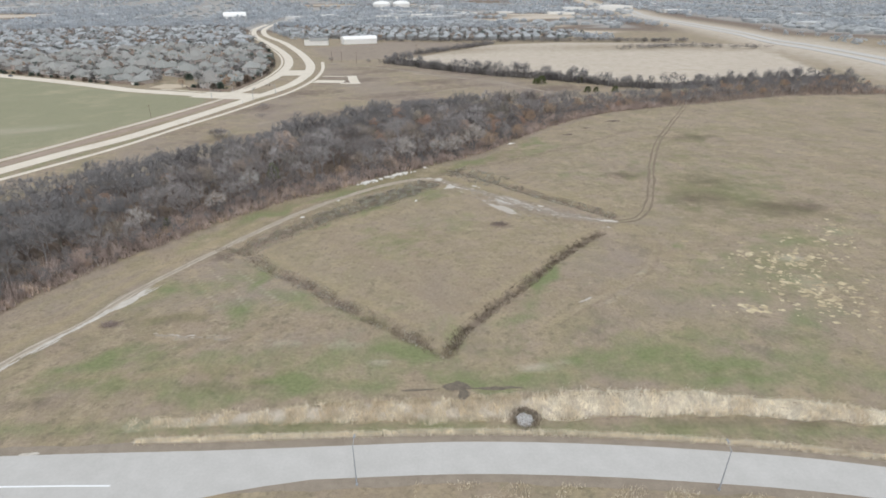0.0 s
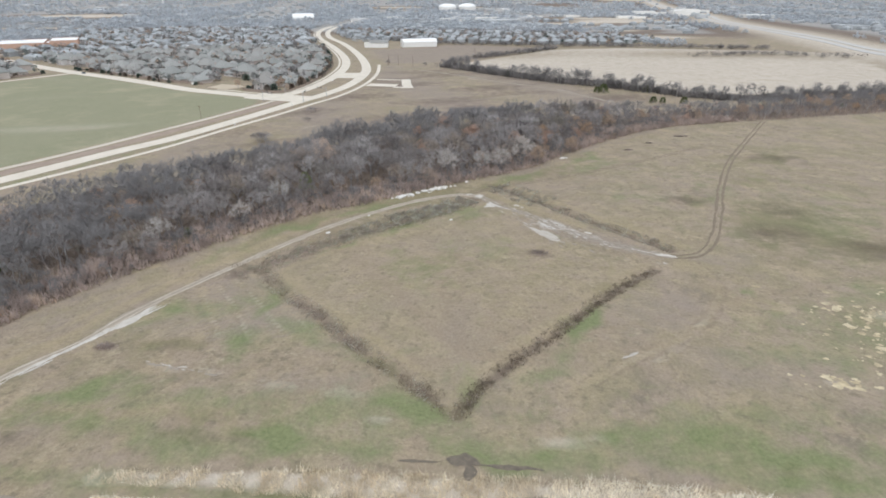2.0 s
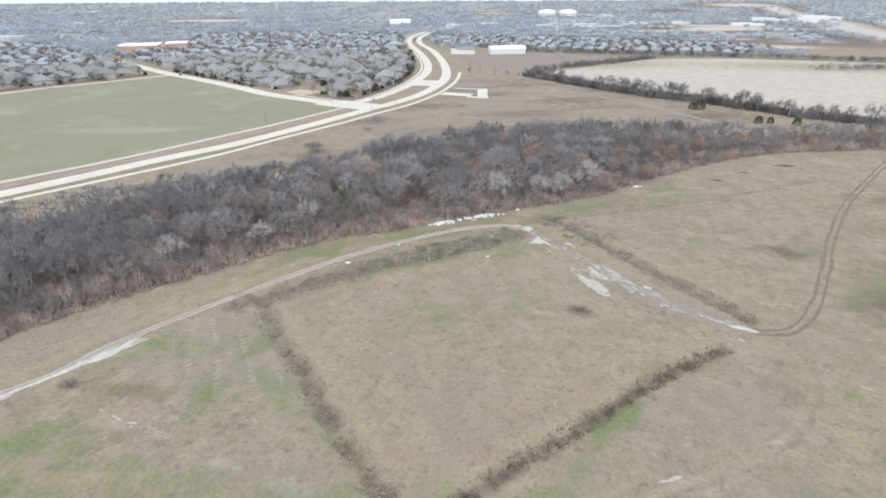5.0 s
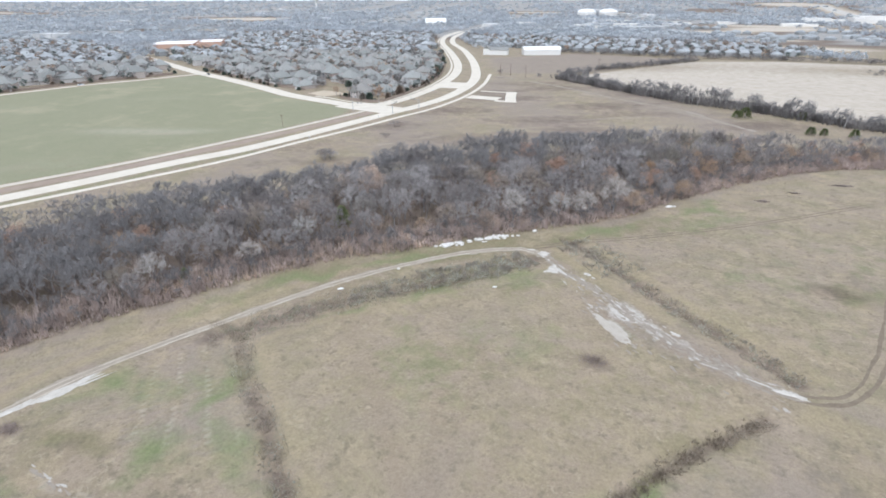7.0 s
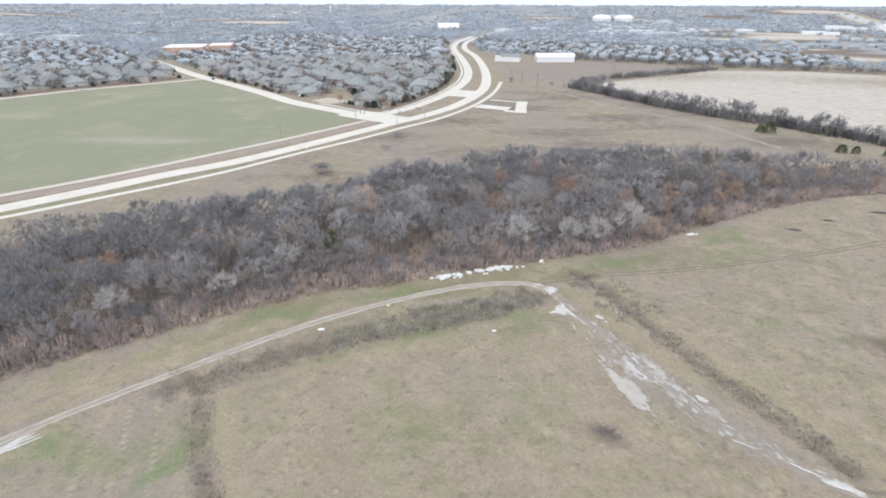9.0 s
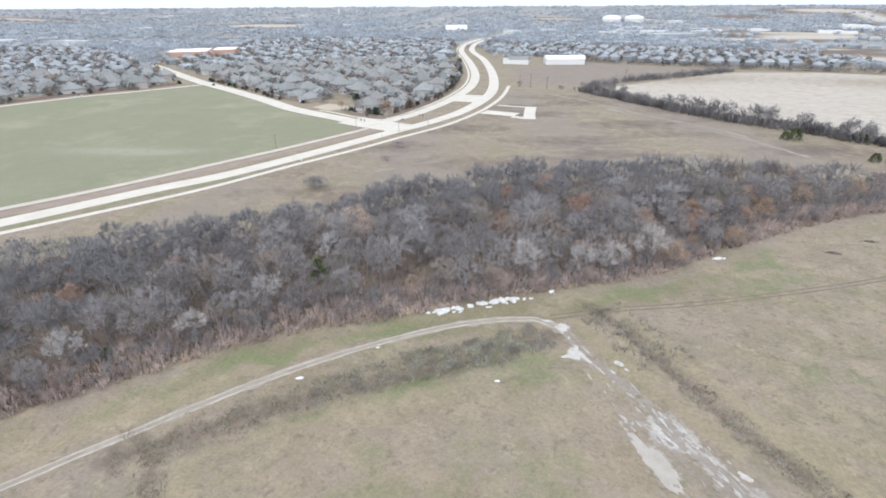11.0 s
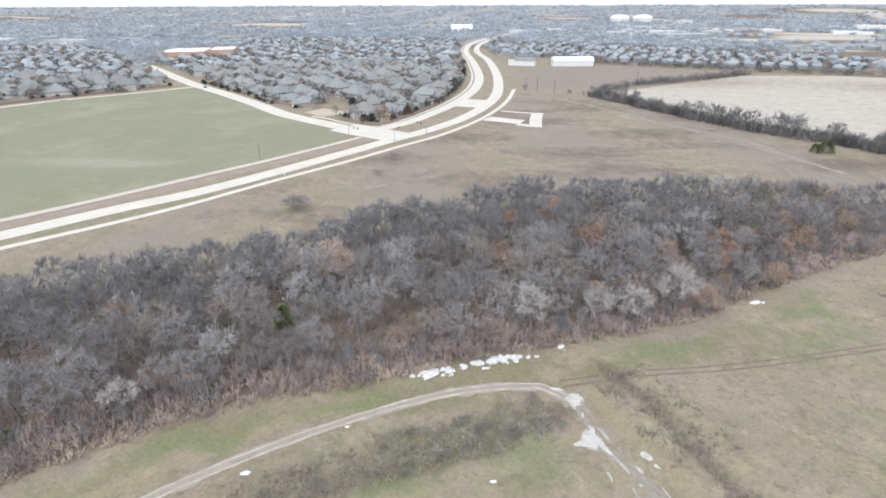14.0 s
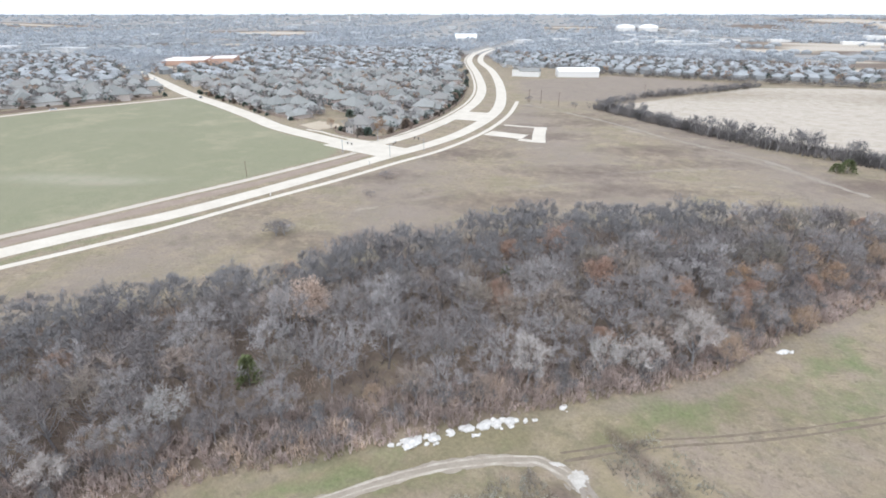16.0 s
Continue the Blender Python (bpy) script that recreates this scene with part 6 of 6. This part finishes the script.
# gardens, street trees and the woods of the distance
centres = np.array([(l[1], l[2]) for l in lots])
gx, gy, gt = [], [], []
for _, px, py, t in lots:
    near_lots = centres[np.abs(centres - (px, py)).max(axis=1) < 30]
    kept = 0
    for _ in range(24):
        a, r = hr.uniform(0, 6.28), hr.uniform(8.5, 16)
        q = (px + math.cos(a) * r, py + math.sin(a) * r)
        if np.hypot(near_lots[:, 0] - q[0], near_lots[:, 1] - q[1]).min() > 9.0 and kept < (3 if hr.random() < 0.5 else 1):
            kept += 1
            gx.append(q[0])
            gy.append(q[1])
            gt.append(hr.random() ** 1.2)
gx, gy, gt = np.array(gx), np.array(gy), np.array(gt)
clear = np.minimum(np.minimum(line_distance(gx, gy, ARTERIAL_A[::3]), line_distance(gx, gy, ARTERIAL_B[::3])), line_distance(gx, gy, STREET[::3])) > 9
gx, gy, gt = gx[clear], gy[clear], gt[clear]
tagged(clumps("garden_trees", gx, gy, hr.uniform(1, 1) * np.interp(gt, [0, 0.4, 0.5, 1], [6, 8, 8.5, 9.5]), np.interp(gt, [0, 0.4, 0.5, 1], [2.2, 3.0, 3.2, 3.4]), 26, M_GARDEN, 111, gt, fill=1.6, flat=0.7), "small garden trees and evergreens among the houses", "trees", kind="stuff")
n = 26000
dist = 780 * np.exp(rng.random(n) * 1.9)
ang = np.radians(rng.uniform(-70, 45, n))
x, y = np.sin(ang) * dist, np.cos(ang) * dist
wooded = patchy(x, y * 0.45, 520, 121)
open_east = (x > 60) & (dist < 1700)
keep = (wooded > np.where(inside(x, y, FAR_BELT), -1.0, np.where(open_east, 0.58, 0.3)) + rng.normal(0, 0.05, n)) & ~inside(x, y, DRY_FIELD) & ~inside(x, y, SUBURB_C) & ~inside(x, y, SUBURB_W) & ~inside(x, y, SUBURB_E) & (line_distance(x, y, HIGHWAY[::3]) > 70) & (dist < 5000)
keep &= (line_distance(x, y, ARTERIAL_A[::4]) > 18) & (line_distance(x, y, ARTERIAL_B[::4]) > 18)
for cx, cy, rx, ry in FAR_FIELDS:
    keep &= (blob(x, y, cx, cy, rx, ry) < 0.35) & (blob(x * 1.08, y * 1.08, cx, cy, rx, ry) < 0.35)
x, y, dist = x[keep], y[keep], dist[keep]
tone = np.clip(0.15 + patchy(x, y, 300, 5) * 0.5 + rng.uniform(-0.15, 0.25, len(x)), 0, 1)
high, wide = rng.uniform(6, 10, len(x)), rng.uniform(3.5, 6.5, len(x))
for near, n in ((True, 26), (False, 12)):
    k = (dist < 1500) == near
    tagged(clumps("distant_woods", x[k], y[k], high[k], wide[k] * (1.0 if near else 1 + dist[k] / 5000), n, M_FAR_HAZED, 122 + near, tone[k], fill=1.1, flat=0.8), "distant bare winter woods, pale from haze put into their colour", "woods", kind="stuff")
# tree belts behind the suburb and beyond the dry field
for belts, low, high, wide, mat, label in (
        ((([(-1250, 1000), (-900, 1080), (-640, 1150), (-440, 1120)], 45, 0.02), ([(-760, 640), (-900, 700), (-1100, 760)], 40, 0.015)), 5, 9, 4, M_FAR_HAZED, "haze-paled grey belt of bare trees behind the far houses"),
        ((([(-120, 742), (60, 722), (160, 722), (260, 715), (340, 712)], 6, 0.07), ([(200, 600), (300, 640), (420, 640)], 4, 0.05)), 4, 7, 3, M_HEDGE, "grey belt of bare trees beyond the dry field"),
        ((([(-40, 560), (10, 620), (60, 690)], 7, 0.1), ([(-66, 500), (-40, 560)], 5, 0.08)), 2.5, 7, 2.6, M_HEDGE, "low grey brush between the two far fields")):
    places = [along(np.array(line, float), half, dens, rng, 0) for line, half, dens in belts]
    x, y = np.concatenate([p[0] for p in places]), np.concatenate([p[1] for p in places])
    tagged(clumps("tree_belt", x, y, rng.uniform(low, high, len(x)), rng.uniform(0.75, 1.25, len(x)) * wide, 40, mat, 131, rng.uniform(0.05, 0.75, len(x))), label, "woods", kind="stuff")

# evergreen shrubs and fence along the house lots
M_FENCE = simple("stained_fence", (0.24, 0.185, 0.145), (0.32, 0.26, 0.21), 1.0, 0.9)


def fence(line, label):
    ob = tagged(new("fence"), label, "fence", "garden fences")
    line = dense(line, 2.4)
    for a, b in zip(line[:-1], line[1:]):
        d = (b - a) / (np.linalg.norm(b - a) + 1e-9)
        n2 = np.array([-d[1], d[0]]) * 0.05
        z = gz(*a)
        e = b - d * 0.12
        bm = bmesh.new()
        vs = [bm.verts.new((*q, zz)) for zz in (z - 0.1, z + 1.9) for q in (a - n2, e - n2, e + n2, a + n2)]
        for f in ((4, 5, 6, 7), (0, 1, 5, 4), (1, 2, 6, 5), (2, 3, 7, 6), (3, 0, 4, 7)):
            bm.faces.new([vs[i] for i in f])
        part("panel", bm, M_FENCE, ob)
    return ob


fence([(-164.4, 322), (-167, 312.5), (-176.6, 309), (-190, 312.5), (-204, 319), (-212, 332)], "brown wooden fence round a corner house lot")
fence([(-164.4, 322), (-163.8, 345.6), (-165.4, 383), (-172, 431), (-183.5, 480), (-211, 562)], "brown wooden fence beside the divided road")
fence([(-250, 340), (-297, 355), (-356, 384), (-425, 416)], "brown wooden fence behind the street-side houses")
fence([(-434, 380), (-462, 300), (-474, 255), (-500, 145)], "brown wooden fence along the alley by the field")
M_SHRUBS = varied("shrub_foliage", ((0.0, (0.1, 0.13, 0.105)), (0.5, (0.145, 0.175, 0.135)), (0.7, (0.23, 0.195, 0.16)), (1.0, (0.3, 0.225, 0.17))))
shrub = tree_thing("shrub", cedar(460, 3.2, 1.9, 0.32, M_SHRUBS), "dark evergreen shrub planted along a garden fence", "shrub", "fence shrubs")
used_shrub = False
for line, gap in ((((-436, 384), (-464, 300), (-476, 255), (-504, 145)), 7.0), (((-166.5, 325), (-166, 345), (-168, 390), (-175, 435), (-186, 480), (-213, 562), (-266, 690)), 7.0), (((-172, 313), (-186, 314), (-202, 321)), 6.0), (((-255, 340), (-297, 353), (-356, 382), (-425, 414)), 9.0)):
    for p in dense(line, gap):
        if hr.random() < 0.3:
            continue
        px, py = p[0] + hr.uniform(-1.5, 1), p[1] + hr.uniform(-2.5, 2.5)
        if used_shrub:
            plant(shrub, px, py, hr.uniform(0, 6), hr.uniform(0.6, 1.3), hr.uniform(0.8, 1.2))
        else:
            put(shrub, px, py, 0, 1.0)
            used_shrub = True


for px, py, size in ((-166.8, 346, 1.9), (-182, 314, 1.45), (-178, 317, 1.5), (-174, 384, 1.5), (-176, 402, 1.4), (-224, 366, 1.5), (-236, 398, 1.6), (-222, 404, 1.5), (-192, 404, 1.4), (-186, 470, 1.9), (-190, 482, 2.0), (-196, 494, 1.8), (-229, 372, 1.3)):
    plant(shrub, px, py, px, size, 1.1)
for source, px, py, size in ((golds[0], -212, 326, 0.8), (golds[1], -168.5, 319, 0.6), (golds[0], -180, 356, 0.7), (golds[1], -172, 420, 0.6), (golds[0], -226, 384, 0.7), (tans[0], -200, 404, 0.6), (golds[1], -210, 372, 0.6), (golds[0], -262, 366, 0.5)):
    plant(source, px, py, px, size)

# ---- larger buildings ----
def block(name, label, category, px, py, turn, volumes, wall, roof):
    """Flat-roofed building of one or more volumes, with a parapet round each roof."""
    ob = tagged(new(name), label, category)
    put(ob, px, py, turn, 1.0)
    for x0, x1, y0, y1, h in volumes:
        bm = bmesh.new()
        box(bm, x0, x1, y0, y1, -0.5, h)
        part("wall", bm, wall, ob)
        bm = bmesh.new()
        box(bm, x0 + 0.4, x1 - 0.4, y0 + 0.4, y1 - 0.4, h - 0.2, h + 0.05)
        part("roof", bm, roof, ob)
        bm = bmesh.new()
        for a, b, c, e in ((x0 - 0.05, x1 + 0.05, y0 - 0.05, y0 + 0.3), (x0 - 0.05, x1 + 0.05, y1 - 0.3, y1 + 0.05), (x0 - 0.05, x0 + 0.3, y0 + 0.3, y1 - 0.3), (x1 - 0.3, x1 + 0.05, y0 + 0.3, y1 - 0.3)):
            box(bm, a, b, c, e, h, h + 0.6)
        part("parapet", bm, wall, ob)
    return ob


block("school", "red brick school with flat white roofs", "school", -668, 642, 0.65, ((-52, 8, -22, 60, 6.0), (14, 48, -14, 50, 7.5), (8, 14, -6, 30, 4.5)), M_BRICK, M_WHITE)
farm = tagged(new("white_house"), "white two-storey building with a grey gabled roof", "building")
put(farm, -186, 684, 0.1, 1.0)
for x0, x1, h in ((-16, -8, 8.0), (-8, 16, 6.2)):
    bm = bmesh.new()
    box(bm, x0, x1, -6, 6, -0.5, h)
    part("wall", bm, M_TRIM, farm)
    bm = bmesh.new()
    hip(bm, (x0 + x1) / 2, 0, x1 - x0, 12, h + 0.02, 3.2, 0.0)
    part("roof", bm, M_ROOF, farm)
for k, (px, py, w, d, h) in enumerate(((420, 1830, 50, 18, 13), (520, 1860, 30, 20, 14), (170, 1700, 26, 12, 6), (330, 1640, 40, 14, 6), (40, 1650, 40, 12, 6), (-130, 1750, 45, 12, 6), (-230, 1900, 40, 12, 6), (-60, 1500, 50, 12, 7), (-330, 1500, 40, 14, 7), (-160, 1420, 35, 10, 6), (620, 2100, 60, 25, 12), (700, 1700, 50, 20, 9))):
    block("warehouse", "low white commercial building in the distance", "warehouse", px, py, 0.15 * (k % 3), ((-w, w * 0.3, -d, d, h), (w * 0.32, w, -d * 0.7, d * 0.8, h * 0.75)), M_TRIM, M_WHITE)["group"] = "distant warehouses"


def arched(name, label, category, px, py, turn, w, d, wall_h, rise, group=""):
    """A long building under a curved white metal roof."""
    ob = tagged(new(name), label, category, group)
    put(ob, px, py, turn, 1.0)
    bm = bmesh.new()
    box(bm, -w / 2, w / 2, -d / 2, d / 2, -0.5, wall_h)
    part("wall", bm, M_TRIM, ob)
    n = 12
    verts, faces = [], []
    for i in range(n + 1):
        t = math.pi * i / n
        for sx in (-1, 1):
            verts.append((sx * (w / 2 + 0.4), -math.cos(t) * (d / 2 + 0.4), wall_h + math.sin(t) * rise))
    for i in range(n):
        faces.append((2 * i, 2 * i + 1, 2 * i + 3, 2 * i + 2))
    faces.append(tuple(2 * i for i in range(n + 1)))
    faces.append(tuple(2 * i + 1 for i in range(n, -1, -1)))
    part("roof", mesh_from("roof", verts, faces, M_WHITE), None, ob)
    return ob


arched("white_hall", "long white metal hall beside a dark field", "hall", -130, 704, 0.42, 48, 18, 6, 4.5)
arched("round_roof_hall", "large white round-roofed hall beyond the suburb", "hall", -576, 1440, 0.4, 56, 34, 6, 11)


def dome(px, py, r, h):
    ob = tagged(new("white_dome"), "white domed tank on the far plain", "tank", "white tanks")
    put(ob, px, py, 0, 1.0)
    bm = bmesh.new()
    bmesh.ops.create_cone(bm, cap_ends=True, segments=32, radius1=r, radius2=r, depth=h * 0.5)
    bmesh.ops.translate(bm, verts=bm.verts, vec=(0, 0, h * 0.25))
    part("wall", bm, M_TRIM, ob)
    bm = bmesh.new()
    bmesh.ops.create_uvsphere(bm, u_segments=32, v_segments=12, radius=1)
    for v in list(bm.verts):
        if v.co.z < -0.01:
            bm.verts.remove(v)
    for v in bm.verts:
        v.co = Vector((v.co.x * r * 1.01, v.co.y * r * 1.01, h * 0.5 + v.co.z * h * 0.5))
    part("roof", bm, M_WHITE, ob)


dome(-285, 2318, 36, 26)
dome(-206, 2356, 36, 26)

# ---- poles, signals and vehicles ----


def rod(bm, a, b, ra, rb, sides=8):
    a, b = Vector(a), Vector(b)
    d = (b - a).normalized()
    u = d.orthogonal().normalized()
    w = d.cross(u)
    rows = [[bm.verts.new(p + (u * math.cos(6.2832 * i / sides) + w * math.sin(6.2832 * i / sides)) * r) for i in range(sides)] for p, r in ((a, ra), (b, rb))]
    for i in range(sides):
        j = (i + 1) % sides
        bm.faces.new((rows[0][i], rows[0][j], rows[1][j], rows[1][i]))
    bm.faces.new(rows[1])
    bm.faces.new(rows[0][::-1])


def street_lamp():
    ob = tagged(new("street_lamp"), "thin grey steel street lamp on the road verge", "street lamp", "street lamps")
    for name, a, b, ra, rb in (("base", (0, 0, -0.3), (0, 0, 0.35), 0.24, 0.2), ("pole", (0, 0, 0.3), (0, 0, 8.4), 0.11, 0.07), ("arm", (0, 0, 8.3), (0, 1.4, 8.6), 0.05, 0.04)):
        bm = bmesh.new()
        rod(bm, a, b, ra, rb)
        part(name, bm, M_STEEL, ob)
    bm = bmesh.new()
    box(bm, -0.14, 0.14, 1.3, 2.0, 8.55, 8.68)
    part("lamp_head", bm, M_STEEL, ob)
    return ob


lamp = put(street_lamp(), -14.1, -50.1, 0.0, 1.0)
plant(lamp, 42.2, -50.6, -0.1, 1.0)


def signal():
    ob = tagged(new("traffic_signal"), "grey traffic signal mast at the road junction", "traffic signal", "traffic signals")
    for name, a, b, ra, rb in (("pole", (0, 0, -0.3), (0, 0, 7.5), 0.17, 0.12), ("arm", (0, 0, 6.2), (9.0, 0, 6.7), 0.1, 0.06)):
        bm = bmesh.new()
        rod(bm, a, b, ra, rb)
        part(name, bm, M_STEEL, ob)
    for xx in (5.0, 8.2):
        bm = bmesh.new()
        box(bm, xx - 0.2, xx + 0.2, -0.15, 0.15, 5.6, 6.8)
        part("signal_head", bm, M_DARK, ob, "dark signal head")
    return ob


sg = put(signal(), -168, 275, -0.3, 1.0)
for px, py, turn in ((-139.4, 277, 1.7), (-129.3, 297, 2.7), (-165, 307, -1.2)):
    plant(sg, px, py, turn, 1.0)


def sign_post(px, py, turn):
    ob = tagged(new("road_sign"), "small white road sign on a steel post", "road sign", "road signs")
    bm = bmesh.new()
    rod(bm, (0, 0, -0.3), (0, 0, 2.6), 0.05, 0.05)
    part("post", bm, M_STEEL, ob)
    bm = bmesh.new()
    box(bm, -0.45, 0.45, -0.03, 0.03, 1.6, 2.6)
    part("panel", bm, M_TRIM, ob, "plain white panel")
    return put(ob, px, py, turn, 1.0)


for px, py in ((-140, 257.5), (-149.4, 196), (-146, 364)):
    sign_post(px, py, -0.4)


def utility_pole():
    ob = tagged(new("utility_pole"), "weathered wooden utility pole with a crossarm", "utility pole", "utility poles")
    bm = bmesh.new()
    rod(bm, (0, 0, -0.4), (0, 0, 11), 0.2, 0.13)
    part("pole", bm, M_WOOD, ob)
    bm = bmesh.new()
    box(bm, -1.2, 1.2, -0.06, 0.06, 10.1, 10.25)
    part("crossarm", bm, M_WOOD, ob)
    return ob


up = put(utility_pole(), -125.5, 489, 0.3, 1.0)
for px, py in ((-114.7, 487), (-98, 480), (-182, 217), (-40, 563)):
    plant(up, px, py, 0.3, 1.0 if py > 300 else 0.7)


def car(paint, label):
    ob = tagged(new("car"), label, "car", "cars")
    bm = bmesh.new()
    box(bm, -2.2, 2.2, -0.9, 0.9, 0.35, 0.95)
    bmesh.ops.bevel(bm, geom=bm.edges[:], offset=0.12, segments=2, affect="EDGES")
    part("body", bm, paint, ob)
    bm = bmesh.new()
    box(bm, -1.3, 1.0, -0.8, 0.8, 0.9, 1.5)
    for v in bm.verts:
        if v.co.z > 1.2:
            v.co.x *= 0.72
            v.co.y *= 0.86
    part("cabin", bm, M_GLASS, ob, "dark glazed cabin")
    for sx in (-1.4, 1.4):
        for sy in (-0.85, 0.85):
            bm = bmesh.new()
            rod(bm, (sx, sy - 0.1, 0.33), (sx, sy + 0.1, 0.33), 0.33, 0.33, 12)
            part("wheel", bm, M_DARK, ob)
    return ob


M_CARWHITE = simple("white_car_paint", (0.75, 0.75, 0.75), (0.8, 0.8, 0.8), 2, 0.3)
M_CARGREY = simple("grey_car_paint", (0.12, 0.13, 0.14), (0.16, 0.17, 0.18), 2, 0.3)
put(car(M_CARWHITE, "white car parked on the alley by the field"), -452.5, 295, 1.2, 1.1, 1.0, 0.07)
put(car(M_CARGREY, "dark grey car on the residential street"), -399, 391, -0.45, 1.0, 1.0, 0.09)
put(car(M_CARWHITE, "white car on the residential street"), -560, 475, -0.45, 1.0, 1.0, 0.09)
for px, py, size in ((-126.5, 496, 0.5), (-128, 493, 0.45), (-86, 478.5, 0.5), (-84, 480, 0.4)):
    plant(greys[3], px, py, px, size, 0.7)
tower = tagged(new("water_tower"), "white water tower on the horizon", "water tower")
put(tower, -1950, 2950, 0, 1.0)
bm = bmesh.new()
rod(bm, (0, 0, -1), (0, 0, 38), 5, 4, 12)
part("stem", bm, M_TRIM, tower)
bm = bmesh.new()
bmesh.ops.create_uvsphere(bm, u_segments=20, v_segments=10, radius=1)
for v in bm.verts:
    v.co = Vector((v.co.x * 13, v.co.y * 13, 42 + v.co.z * 8))
part("bowl", bm, M_WHITE, tower)
